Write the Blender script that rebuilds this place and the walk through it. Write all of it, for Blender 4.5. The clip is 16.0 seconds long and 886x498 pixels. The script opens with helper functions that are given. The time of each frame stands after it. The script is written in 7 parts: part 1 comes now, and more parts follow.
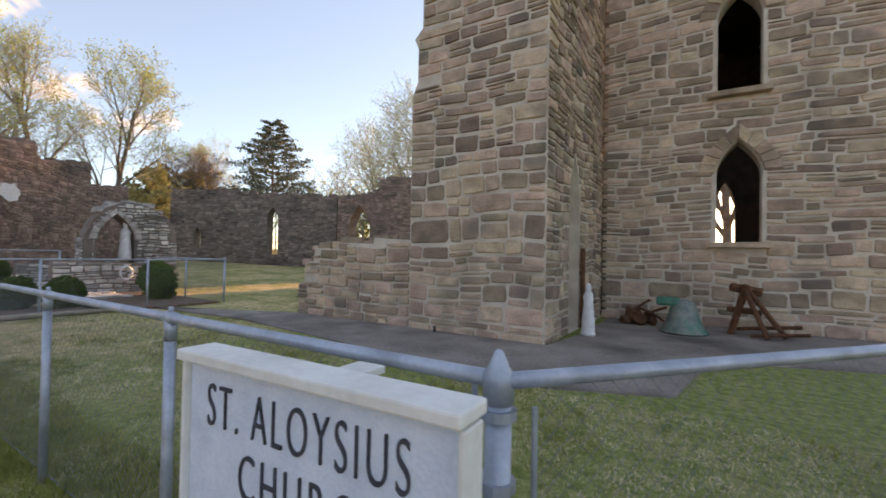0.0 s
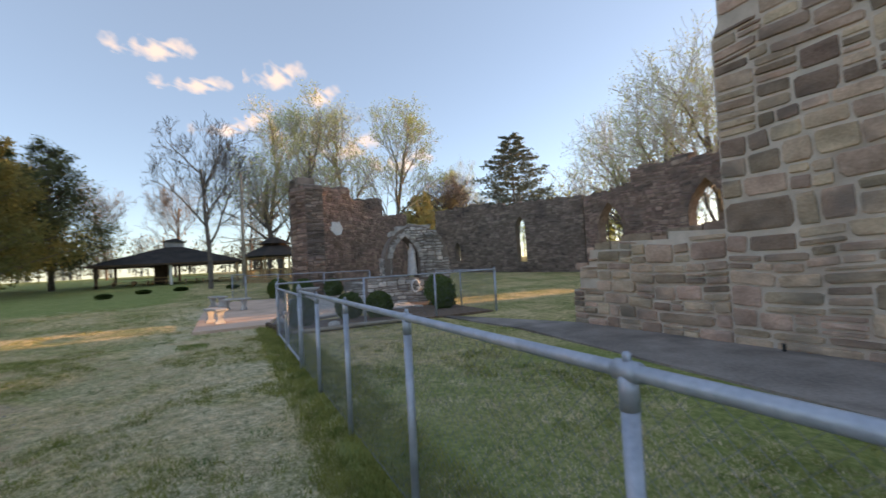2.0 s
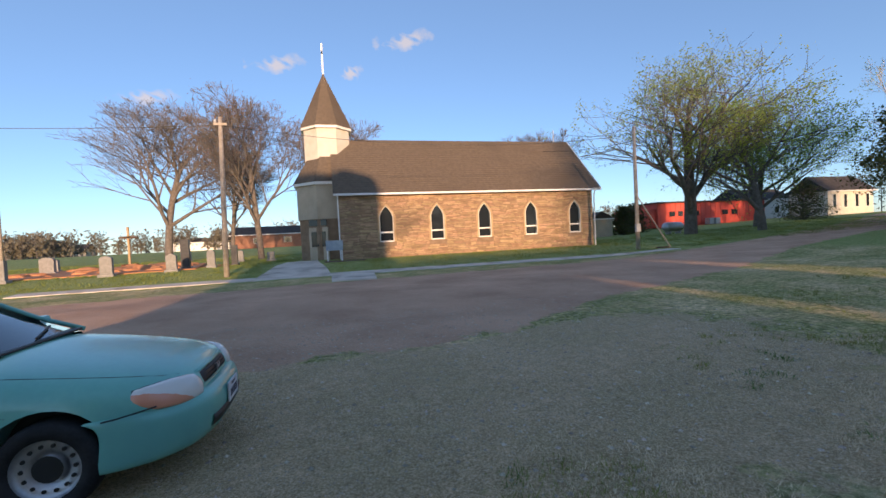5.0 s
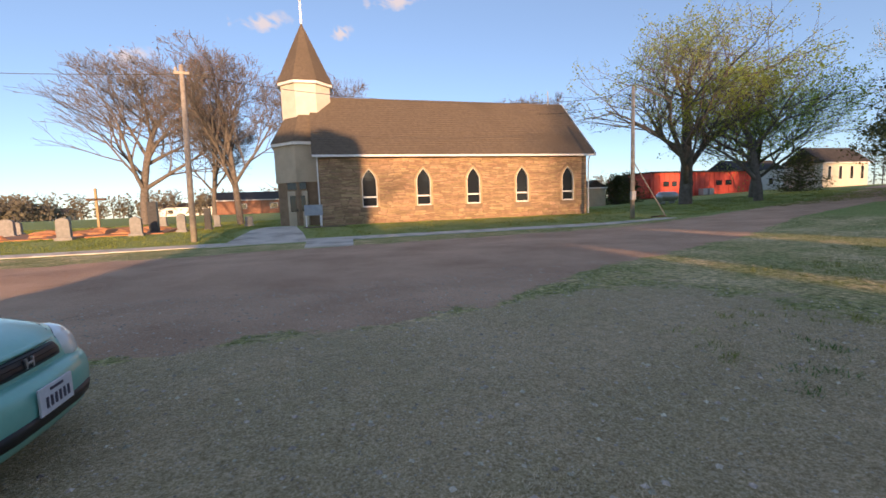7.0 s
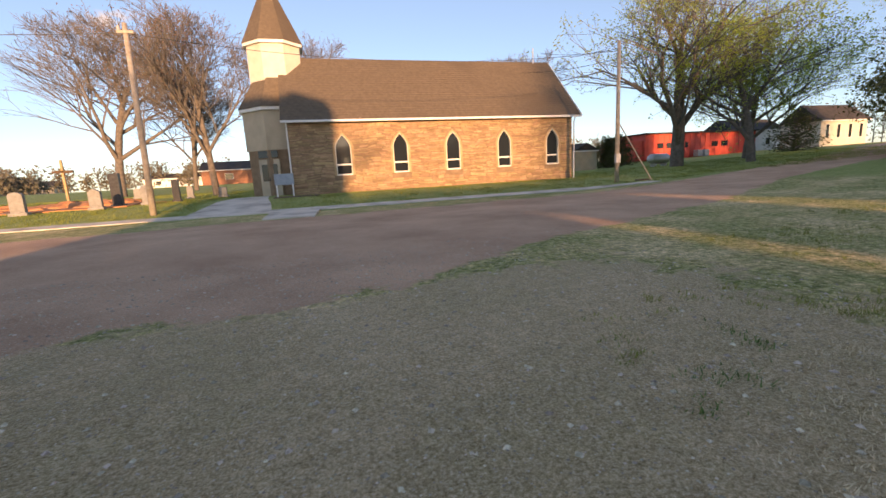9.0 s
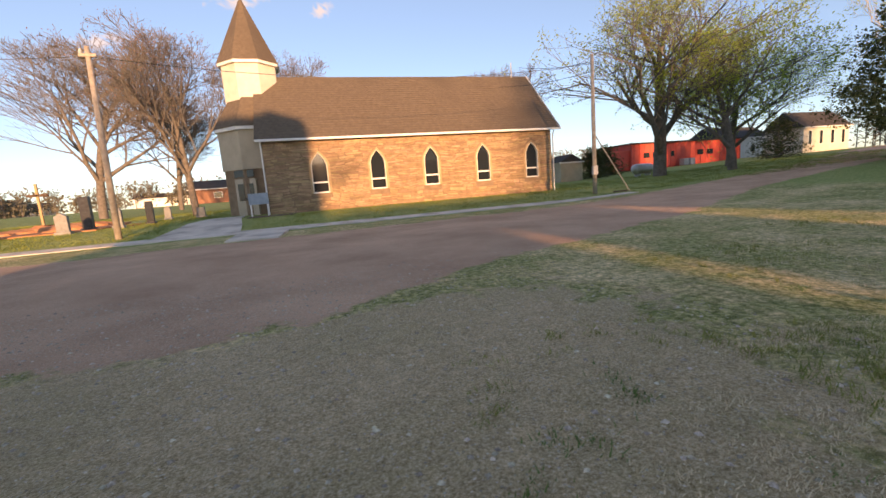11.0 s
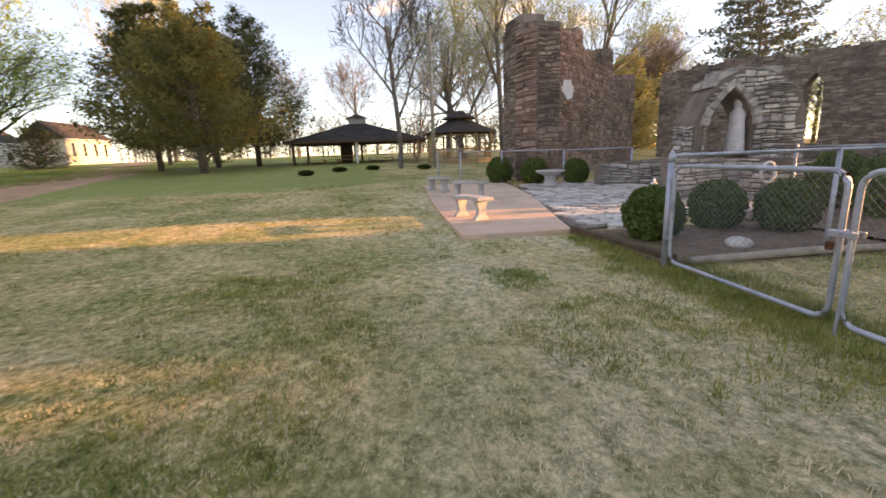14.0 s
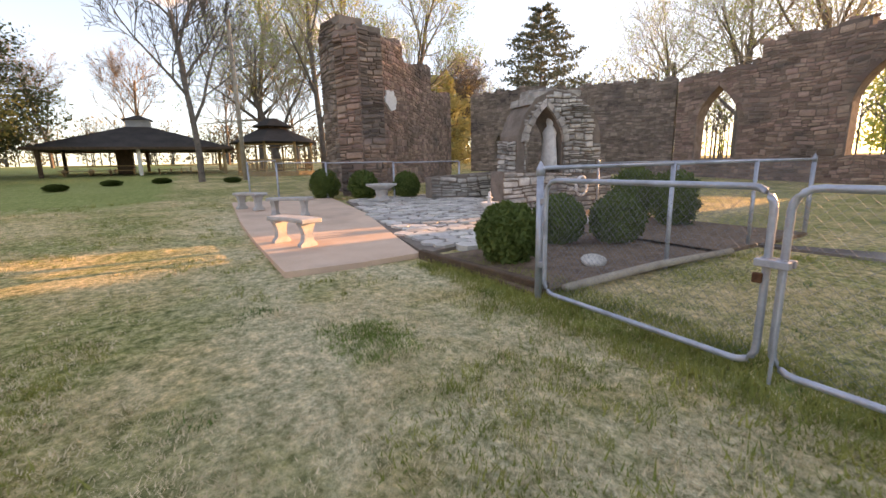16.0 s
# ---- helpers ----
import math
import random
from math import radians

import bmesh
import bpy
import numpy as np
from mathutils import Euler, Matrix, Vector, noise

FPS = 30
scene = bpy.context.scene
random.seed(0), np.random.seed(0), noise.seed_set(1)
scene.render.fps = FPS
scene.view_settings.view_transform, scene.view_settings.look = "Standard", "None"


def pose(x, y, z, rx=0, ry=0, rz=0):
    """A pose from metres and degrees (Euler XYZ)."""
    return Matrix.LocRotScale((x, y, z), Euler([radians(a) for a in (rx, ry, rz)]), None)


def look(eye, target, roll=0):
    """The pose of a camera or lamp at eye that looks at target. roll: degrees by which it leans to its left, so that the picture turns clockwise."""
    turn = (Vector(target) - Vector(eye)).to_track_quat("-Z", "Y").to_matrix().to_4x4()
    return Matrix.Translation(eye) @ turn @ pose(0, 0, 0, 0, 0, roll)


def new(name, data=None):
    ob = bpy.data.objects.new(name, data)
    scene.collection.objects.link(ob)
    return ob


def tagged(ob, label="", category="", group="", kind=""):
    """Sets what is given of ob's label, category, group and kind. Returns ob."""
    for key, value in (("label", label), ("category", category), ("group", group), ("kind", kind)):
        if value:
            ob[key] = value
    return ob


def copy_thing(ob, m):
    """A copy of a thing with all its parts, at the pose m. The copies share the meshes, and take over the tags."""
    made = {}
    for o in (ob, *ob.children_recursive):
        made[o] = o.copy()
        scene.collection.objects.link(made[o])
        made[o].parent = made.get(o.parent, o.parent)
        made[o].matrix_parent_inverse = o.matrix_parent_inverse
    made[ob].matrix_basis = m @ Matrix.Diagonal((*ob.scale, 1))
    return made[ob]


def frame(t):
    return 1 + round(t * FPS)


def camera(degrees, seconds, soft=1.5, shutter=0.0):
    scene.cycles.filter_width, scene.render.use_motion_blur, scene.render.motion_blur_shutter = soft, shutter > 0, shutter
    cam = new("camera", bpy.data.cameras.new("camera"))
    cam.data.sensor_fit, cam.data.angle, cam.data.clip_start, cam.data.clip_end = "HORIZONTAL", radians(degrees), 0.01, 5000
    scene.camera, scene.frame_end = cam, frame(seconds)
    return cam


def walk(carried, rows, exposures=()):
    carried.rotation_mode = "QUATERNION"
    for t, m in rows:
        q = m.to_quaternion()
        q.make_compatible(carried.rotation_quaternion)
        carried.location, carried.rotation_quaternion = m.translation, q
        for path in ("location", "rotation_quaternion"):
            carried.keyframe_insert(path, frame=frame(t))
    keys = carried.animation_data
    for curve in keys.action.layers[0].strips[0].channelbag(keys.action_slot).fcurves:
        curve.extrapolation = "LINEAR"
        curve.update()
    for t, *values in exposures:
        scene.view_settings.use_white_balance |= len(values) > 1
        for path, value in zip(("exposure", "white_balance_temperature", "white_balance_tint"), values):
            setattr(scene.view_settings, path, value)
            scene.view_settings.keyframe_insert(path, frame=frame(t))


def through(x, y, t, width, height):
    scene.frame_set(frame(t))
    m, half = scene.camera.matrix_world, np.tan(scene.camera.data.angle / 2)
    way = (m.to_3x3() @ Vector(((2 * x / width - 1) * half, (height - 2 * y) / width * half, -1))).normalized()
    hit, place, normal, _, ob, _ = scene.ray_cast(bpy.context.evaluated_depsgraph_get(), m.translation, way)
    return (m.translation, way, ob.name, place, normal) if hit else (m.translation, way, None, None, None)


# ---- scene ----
from mathutils.bvhtree import BVHTree
from mathutils.geometry import tessellate_polygon

cam = camera(92.5, 16.0, soft=1.55, shutter=0.22)
PATH = [
    (0, (-0.488, 0.653, 1.498), (-1.557, 2.343, 1.528), 1.1),
    (0.3, (-0.651, 0.702, 1.477), (-1.896, 2.267, 1.515), 0.8),
    (0.5, (-0.782, 0.756, 1.477), (-2.174, 2.191, 1.536), -0.8),
    (1, (-1.05, 0.81, 1.482), (-2.579, 2.099, 1.505), -2.0),
    (1.5, (-1.42, 0.771, 1.505), (-3.009, 1.985, 1.538), -2.4),
    (2, (-1.715, 0.702, 1.501), (-3.506, 1.589, 1.571), -3.2),
    (2.5, (-1.915, 0.612, 1.535), (-3.873, 1.01, 1.647), -3.6),
    (3, (-2.173, 0.486, 1.521), (-4.134, 0.1, 1.594), -6.2),
    (3.5, (-2.458, 0.29, 1.439), (-4.079, -0.878, 1.508), -5.9),
    (4.2, (-2.56, 0.309, 1.496), (-3.346, -1.53, 1.545), -3.8),
    (4.7, (-2.672, 0.271, 1.517), (-3.208, -1.656, 1.496), -3.2),
    (6.8, (-3.397, -0.687, 1.364), (-3.866, -2.624, 1.191), -2.2),
    (7, (-3.430, -0.850, 1.320), (-3.970, -2.767, 1.121), -2.2),
    (7.5, (-3.728, -0.865, 1.292), (-4.280, -2.772, 1.054), -3.4),
    (8, (-4.074, -0.818, 1.324), (-4.487, -2.758, 1.073), -3.9),
    (8.5, (-4.437, -0.983, 1.285), (-4.865, -2.915, 0.996), -3.1),
    (9, (-4.699, -1.237, 1.285), (-5.236, -3.131, 0.931), -3.2),
    (9.2, (-4.79, -1.275, 1.28), (-5.33, -3.166, 0.914), -3.5),
    (11.5, (-6.174, -1.278, 1.38), (-6.755, -3.171, 1.098), -5.1),
    (12, (-6.641, -1.467, 1.304), (-7.655, -3.163, 0.992), -4.3),
    (12.5, (-6.986, -1.543, 1.336), (-8.568, -2.717, 0.989), -5.5),
    (13, (-7.367, -1.478, 1.323), (-9.193, -2.196, 0.935), -4.7),
    (13.5, (-7.714, -1.416, 1.306), (-9.654, -1.648, 0.879), -2.8),
    (14, (-8.085, -1.424, 1.329), (-10.027, -1.206, 0.902), -2.1),
    (14.5, (-8.441, -1.336, 1.318), (-10.364, -0.953, 0.925), -2.7),
    (15, (-8.78, -1.26, 1.314), (-10.651, -0.705, 0.878), -1.9),
    (15.5, (-9.131, -1.253, 1.336), (-10.845, -0.337, 0.865), -2.5),
    (16, (-9.487, -1.158, 1.303), (-11.188, -0.182, 0.911), -1.3),
]
walk(cam, [(t, look(eye, target, roll)) for t, eye, target, roll in PATH], [(0.0, 2.15, 9800, 24), (1.5, 2.05, 9600, 23), (2.5, 1.6, 7600, 16), (3.5, 1.28, 6800, 17), (4.7, 1.2, 6350, 15), (7.0, 1.38, 7200, 20), (9.0, 1.56, 8200, 23), (11.5, 1.56, 8300, 25), (12.5, 1.85, 9300, 27), (13.5, 2.28, 11200, 30), (16.0, 2.55, 11200, 29)])

# ---- world, sun ----
SUN_EL = radians(7.4)
world = bpy.data.worlds.new("World")
scene.world = world
world.use_nodes = True
wn = world.node_tree.nodes
sky = wn.new("ShaderNodeTexSky")
sky.sky_type, sky.sun_disc = "NISHITA", False
sky.sun_elevation, sky.sun_rotation = SUN_EL, radians(0.0)
sky.air_density, sky.dust_density, sky.ozone_density = 0.7, 0.3, 2.2
wn["Background"].inputs["Strength"].default_value = 0.15
# an even pale blue mixed into the clear sky to narrow its brightness range
flat_sky = wn.new("ShaderNodeMixRGB")
flat_sky.inputs[0].default_value, flat_sky.inputs[2].default_value = 0.43, (0.70, 1.06, 1.60, 1)
world.node_tree.links.new(sky.outputs[0], flat_sky.inputs[1])
world.node_tree.links.new(flat_sky.outputs[0], wn["Background"].inputs["Color"])
sun = new("sun", bpy.data.lights.new("sun", "SUN"))
sun.data.energy, sun.data.angle, sun.data.color = 2.9, radians(1.0), (1.0, 0.66, 0.38)
sun.matrix_world = look((0, 0, 0), (-0.02, -math.cos(SUN_EL), -math.sin(SUN_EL)))


# yaw, elevation, width and height of the small clouds
CLOUDS = [(84, 24, 120, 62), (79, 22, 90, 52), (93, 22, 150, 36), (90, 17.5, 130, 34), (97, 25, 160, 46), (87, 19, 80, 36), (168.5, 25, 130, 42), (185, 22, 115, 42), (176, 21.5, 60, 34), (199, 17, 110, 34), (75, 16, 140, 70), (68, 14, 170, 56)]


# ---- helpers of this scene ----
def sstep(u):
    u = min(1.0, max(0.0, u))
    return u * u * (3 - 2 * u)


def ground_z(x, y):
    gx = min(2.2, 0.034 * max(0.0, -x - 17))
    gy = 0.45 * sstep((-19 - y) / 7) + min(1.0, 0.015 * max(0.0, -y - 35))
    dip = 0.08 * sstep((-1.0 - y) / 1.5) * sstep((y + 13) / 5) * sstep((x + 8) / 3)
    return max(gx, gy) - dip


def thing(name, x, y, z=None, rz=0, label="", category="", group=""):
    ob = new(name)
    ob.empty_display_size = 0.2
    ob.matrix_basis = pose(x, y, ground_z(x, y) if z is None else z, 0, 0, rz)
    return tagged(ob, label, category, group)


def part(name, bm, material, parent=None, label="", smooth=False):
    me = bpy.data.meshes.new(name)
    bm.normal_update()
    bm.to_mesh(me)
    bm.free()
    if smooth:
        me.shade_smooth()
    for m in (material if isinstance(material, (list, tuple)) else [material]):
        me.materials.append(m)
    ob = new(name, me)
    if parent is not None:
        ob.parent = parent
    return tagged(ob, label)


def data_part(name, verts, faces, material, parent=None, label="", smooth=False):
    me = bpy.data.meshes.new(name)
    me.from_pydata(verts, [], faces)
    me.materials.append(material)
    if smooth:
        me.shade_smooth()
    ob = new(name, me)
    if parent is not None:
        ob.parent = parent
    return tagged(ob, label)


def box(bm, c, s, rz=0.0, bevel=0.0):
    """Adds a box of centre c and size s to bm."""
    r = bmesh.ops.create_cube(bm, size=1.0, matrix=Matrix.Translation(c) @ Matrix.Rotation(radians(rz), 4, "Z") @ Matrix.Diagonal((*s, 1)))
    if bevel:
        edges = list({e for v in r["verts"] for e in v.link_edges})
        bmesh.ops.bevel(bm, geom=edges, offset=bevel, segments=2, affect="EDGES", profile=0.5)
    return bm


def boxes(*items, bevel=0.0):
    bm = bmesh.new()
    for c, s in items:
        box(bm, c, s, 0, bevel)
    return bm


def tube(bm, pts, radii, n=8, cap=True):
    """A tube of n sides along pts."""
    rings = []
    pts = [Vector(p) for p in pts]
    for i, p in enumerate(pts):
        d = (pts[min(i + 1, len(pts) - 1)] - pts[max(i - 1, 0)]).normalized()
        a = d.orthogonal().normalized() if abs(d.z) < 0.9 else d.cross(Vector((1, 0, 0))).normalized()
        b = d.cross(a)
        r = radii[i] if hasattr(radii, "__len__") else radii
        rings.append([bm.verts.new(p + (a * math.cos(k * 2 * math.pi / n) + b * math.sin(k * 2 * math.pi / n)) * r) for k in range(n)])
    for r0, r1 in zip(rings, rings[1:]):
        for k in range(n):
            bm.faces.new((r0[k], r0[(k + 1) % n], r1[(k + 1) % n], r1[k]))
    if cap:
        bm.faces.new(rings[0][::-1])
        bm.faces.new(rings[-1])
    return bm


def lathe(bm, profile, n=20, at=(0, 0, 0), squash=1.0):
    """Turns (radius, z) pairs about the upright axis."""
    rings = []
    for r, z in profile:
        rings.append([bm.verts.new((at[0] + r * math.cos(k * 2 * math.pi / n), at[1] + squash * r * math.sin(k * 2 * math.pi / n), at[2] + z)) for k in range(n)])
    for r0, r1 in zip(rings, rings[1:]):
        for k in range(n):
            bm.faces.new((r0[k], r0[(k + 1) % n], r1[(k + 1) % n], r1[k]))
    bm.faces.new(rings[0][::-1])
    bm.faces.new(rings[-1])
    return bm


# ---- materials ----
def material(name, c1, c2, scale=3.0, rough=0.85, bump=0.3, fine=40.0, vary=0.0, metal=0.0, stain=None, stain_scale=0.7, island=False, spec=0.3, world=False, strata=1.0, hue=0.025):
    """A procedural surface: two scales of noise between two colours, relief, and a change of tone from piece to piece."""
    m = bpy.data.materials.new(name)
    m.use_nodes = True
    nt = m.node_tree
    n, li = nt.nodes, nt.links
    bsdf = n["Principled BSDF"]
    bsdf.inputs["Roughness"].default_value, bsdf.inputs["Metallic"].default_value = rough, metal
    bsdf.inputs["Specular IOR Level"].default_value = spec
    tc = n.new("ShaderNodeTexCoord")
    big, small = n.new("ShaderNodeTexNoise"), n.new("ShaderNodeTexNoise")
    big.inputs["Scale"].default_value, big.inputs["Detail"].default_value = scale, 5
    small.inputs["Scale"].default_value, small.inputs["Detail"].default_value = fine, 4
    place = n.new("ShaderNodeNewGeometry").outputs["Position"] if world else tc.outputs["Object"]
    if strata != 1.0:
        mp = n.new("ShaderNodeMapping")
        mp.inputs["Scale"].default_value = (1, 1, strata)
        li.new(place, mp.inputs["Vector"])
        place = mp.outputs[0]
    li.new(place, big.inputs["Vector"])
    li.new(place, small.inputs["Vector"])
    add = n.new("ShaderNodeMath")
    add.operation = "MULTIPLY_ADD"
    li.new(small.outputs["Fac"], add.inputs[0])
    add.inputs[1].default_value = 0.5
    li.new(big.outputs["Fac"], add.inputs[2])
    ramp = n.new("ShaderNodeValToRGB")
    ramp.color_ramp.elements[0].position, ramp.color_ramp.elements[1].position = 0.5, 0.95
    ramp.color_ramp.elements[0].color, ramp.color_ramp.elements[1].color = (*c1, 1), (*c2, 1)
    li.new(add.outputs[0], ramp.inputs[0])
    out = ramp.outputs[0]
    if stain:
        st = n.new("ShaderNodeTexNoise")
        st.inputs["Scale"].default_value, st.inputs["Detail"].default_value = stain_scale, 6
        li.new(place, st.inputs["Vector"])
        sr = n.new("ShaderNodeValToRGB")
        sr.color_ramp.elements[0].position, sr.color_ramp.elements[1].position = 0.5, 0.68
        li.new(st.outputs["Fac"], sr.inputs[0])
        mix = n.new("ShaderNodeMixRGB")
        li.new(sr.outputs[0], mix.inputs[0])
        li.new(out, mix.inputs[1])
        mix.inputs[2].default_value = (*stain, 1)
        out = mix.outputs[0]
    if vary:
        src = n.new("ShaderNodeNewGeometry") if island else n.new("ShaderNodeObjectInfo")
        rnd = src.outputs["Random Per Island"] if island else src.outputs["Random"]
        mr = n.new("ShaderNodeMapRange")
        mr.inputs["To Min"].default_value, mr.inputs["To Max"].default_value = 1 - vary, 1 + vary
        li.new(rnd, mr.inputs[0])
        hsv = n.new("ShaderNodeHueSaturation")
        li.new(mr.outputs[0], hsv.inputs["Value"])
        mr2 = n.new("ShaderNodeMapRange")
        mr2.inputs["To Min"].default_value, mr2.inputs["To Max"].default_value = 0.5 - hue, 0.5 + hue
        fr = n.new("ShaderNodeMath")
        fr.operation = "FRACT"
        mul = n.new("ShaderNodeMath")
        mul.operation = "MULTIPLY"
        mul.inputs[1].default_value = 17.3
        li.new(rnd, mul.inputs[0])
        li.new(mul.outputs[0], fr.inputs[0])
        li.new(fr.outputs[0], mr2.inputs[0])
        li.new(mr2.outputs[0], hsv.inputs["Hue"])
        li.new(out, hsv.inputs["Color"])
        out = hsv.outputs[0]
    li.new(out, bsdf.inputs["Base Color"])
    if bump:
        bp = n.new("ShaderNodeBump")
        bp.inputs["Strength"].default_value, bp.inputs["Distance"].default_value = bump, 0.02
        li.new(add.outputs[0], bp.inputs["Height"])
        li.new(bp.outputs[0], bsdf.inputs["Normal"])
    return m


def leaf_material(name, c1, c2, through=0.45, scale=0.6, fine=6.0):
    m = material(name, c1, c2, scale, 0.7, 0, fine)
    n, li = m.node_tree.nodes, m.node_tree.links
    tr = n.new("ShaderNodeBsdfTranslucent")
    li.new(n["Principled BSDF"].inputs["Base Color"].links[0].from_socket, tr.inputs["Color"])
    mx = n.new("ShaderNodeMixShader")
    mx.inputs[0].default_value = through
    li.new(n["Principled BSDF"].outputs[0], mx.inputs[1])
    li.new(tr.outputs[0], mx.inputs[2])
    li.new(mx.outputs[0], n["Material Output"].inputs["Surface"])
    return m


M_STONE = material("sandstone", (0.295, 0.205, 0.145), (0.565, 0.41, 0.305), 3.0, 0.92, 1.0, 26, vary=0.42, stain=(0.25, 0.195, 0.155), stain_scale=1.3, world=True, strata=1.3, hue=0.016)
M_STONE_J = material("sandstone_joined", (0.295, 0.205, 0.145), (0.565, 0.41, 0.305), 3.0, 0.92, 1.0, 26, vary=0.42, stain=(0.25, 0.195, 0.155), stain_scale=1.3, world=True, strata=1.3, hue=0.016, island=True)
M_MORTAR = material("mortar", (0.52, 0.44, 0.36), (0.70, 0.605, 0.51), 4, 0.95, 0.6, 50, stain=(0.46, 0.37, 0.30), stain_scale=1.3)
M_RED = material("red_rubble", (0.20, 0.128, 0.103), (0.42, 0.285, 0.23), 2, 0.95, 0.8, 20, vary=0.36, stain=(0.15, 0.115, 0.10), stain_scale=0.5, world=True, strata=1.8, hue=0.012)
M_RED_J = material("red_rubble_joined", (0.20, 0.128, 0.103), (0.42, 0.285, 0.23), 2, 0.95, 0.8, 20, vary=0.36, stain=(0.15, 0.115, 0.10), stain_scale=0.5, world=True, strata=1.8, hue=0.012, island=True)
M_REDMORTAR = material("red_mortar", (0.17, 0.12, 0.10), (0.31, 0.235, 0.20), 3, 0.95, 0.6, 30, stain=(0.13, 0.10, 0.085), stain_scale=0.5)
M_GREYRUB_J = material("grey_rubble", (0.16, 0.118, 0.098), (0.35, 0.265, 0.22), 2, 0.95, 0.8, 20, vary=0.36, island=True, stain=(0.13, 0.10, 0.09), stain_scale=0.4, world=True, strata=1.8, hue=0.01)
M_GREYMORTAR = material("grey_mortar", (0.15, 0.12, 0.10), (0.29, 0.235, 0.20), 3, 0.95, 0.6, 30, stain=(0.12, 0.10, 0.085), stain_scale=0.5)
M_GROTTO = material("grotto_stone", (0.27, 0.255, 0.24), (0.60, 0.57, 0.53), 4, 0.9, 0.6, 24, vary=0.34, world=True, strata=1.6, hue=0.012, stain=(0.22, 0.20, 0.18), stain_scale=1.4)
M_FLAG = material("flagstone", (0.42, 0.39, 0.36), (0.68, 0.64, 0.60), 3, 0.8, 0.4, 30, vary=0.25)
M_CHAPEL = material("chapel_stone", (0.27, 0.175, 0.10), (0.46, 0.31, 0.185), 2.2, 0.9, 0.5, 25, vary=0.26, island=True, hue=0.015)
M_CHMORTAR = material("chapel_mortar", (0.20, 0.135, 0.085), (0.30, 0.21, 0.14), 3, 0.95, 0.3, 40)
M_ROOF = material("brown_shingles", (0.118, 0.090, 0.064), (0.160, 0.122, 0.088), 5, 0.9, 0.5, 30, stain=(0.115, 0.088, 0.064), stain_scale=0.25)
M_ROOF2 = material("dark_shingles", (0.035, 0.032, 0.03), (0.07, 0.06, 0.055), 1.5, 0.9, 0.4, 14)
M_STUCCO = material("tan_stucco", (0.42, 0.35, 0.26), (0.52, 0.44, 0.33), 1.5, 0.9, 0.2, 50)
M_WHITE = material("white_paint", (0.74, 0.72, 0.68), (0.84, 0.82, 0.78), 2, 0.5, 0.08, 30)
M_CREAM = material("cream_paint", (0.58, 0.53, 0.43), (0.68, 0.63, 0.53), 2, 0.6, 0.08, 30)
M_REDPAINT = material("red_siding", (0.60, 0.085, 0.06), (0.70, 0.115, 0.08), 0.8, 0.6, 0.1, 20)
M_GALV = material("galvanised_steel", (0.33, 0.375, 0.45), (0.49, 0.535, 0.61), 6, 0.45, 0.12, 60, metal=0.5, spec=0.5, stain=(0.30, 0.33, 0.38), stain_scale=5)
M_WIRE = material("galvanised_wire", (0.17, 0.185, 0.21), (0.26, 0.275, 0.31), 8, 0.7, 0, 40, metal=0.2)
M_SIGN = material("sign_face", (0.55, 0.62, 0.73), (0.72, 0.78, 0.88), 9, 0.7, 0.35, 90)
M_TRIMW = material("weathered_white_trim", (0.68, 0.65, 0.60), (0.84, 0.82, 0.78), 7, 0.6, 0.2, 40)
M_LETTER = material("dark_letter_paint", (0.03, 0.035, 0.045), (0.07, 0.075, 0.09), 20, 0.6, 0.1, 60)
M_CONC = material("concrete", (0.56, 0.49, 0.41), (0.74, 0.655, 0.56), 1.5, 0.9, 0.2, 40, stain=(0.40, 0.34, 0.28), stain_scale=0.9)
M_PATIO = material("pink_concrete", (0.62, 0.42, 0.31), (0.74, 0.53, 0.41), 1.6, 0.9, 0.15, 40, stain=(0.56, 0.39, 0.30), stain_scale=1.1)
M_DARKCONC = material("patchy_old_concrete", (0.17, 0.145, 0.13), (0.36, 0.31, 0.275), 0.9, 0.85, 0.5, 22, stain=(0.12, 0.10, 0.09), stain_scale=0.7)
M_MULCH = material("dark_mulch", (0.10, 0.062, 0.042), (0.26, 0.175, 0.125), 9, 0.95, 0.9, 60)
M_SOIL = material("red_soil", (0.42, 0.17, 0.075), (0.62, 0.29, 0.14), 3, 0.95, 1.0, 20)
M_WOODPOLE = material("weathered_pole_wood", (0.30, 0.25, 0.20), (0.46, 0.40, 0.33), 5, 0.9, 0.4, 40)
M_DARKWOOD = material("dark_brown_wood", (0.07, 0.045, 0.03), (0.14, 0.09, 0.06), 5, 0.8, 0.3, 40)
M_YELLOWOOD = material("yellow_pine_wood", (0.36, 0.24, 0.12), (0.50, 0.35, 0.19), 5, 0.7, 0.3, 40)
M_GREYST = material("cast_stone", (0.36, 0.35, 0.34), (0.52, 0.51, 0.50), 6, 0.85, 0.3, 50)
M_BARK = material("grey_bark", (0.105, 0.088, 0.074), (0.21, 0.18, 0.155), 4, 0.95, 0.7, 25)
M_TWIG = material("twig_bark", (0.09, 0.08, 0.072), (0.165, 0.15, 0.138), 2, 0.9, 0, 10)
# twig bark again, paler: backlight put into the colour of trees towards the sun
M_TWIGLIT = material("backlit_twig_bark", (0.34, 0.29, 0.22), (0.52, 0.45, 0.35), 2, 0.9, 0, 10)
M_LEAFY = leaf_material("spring_leaf_yellow", (0.30, 0.37, 0.09), (0.46, 0.51, 0.17), 0.5)
M_LEAFG = leaf_material("spring_leaf_green", (0.26, 0.38, 0.05), (0.44, 0.54, 0.12), 0.5)
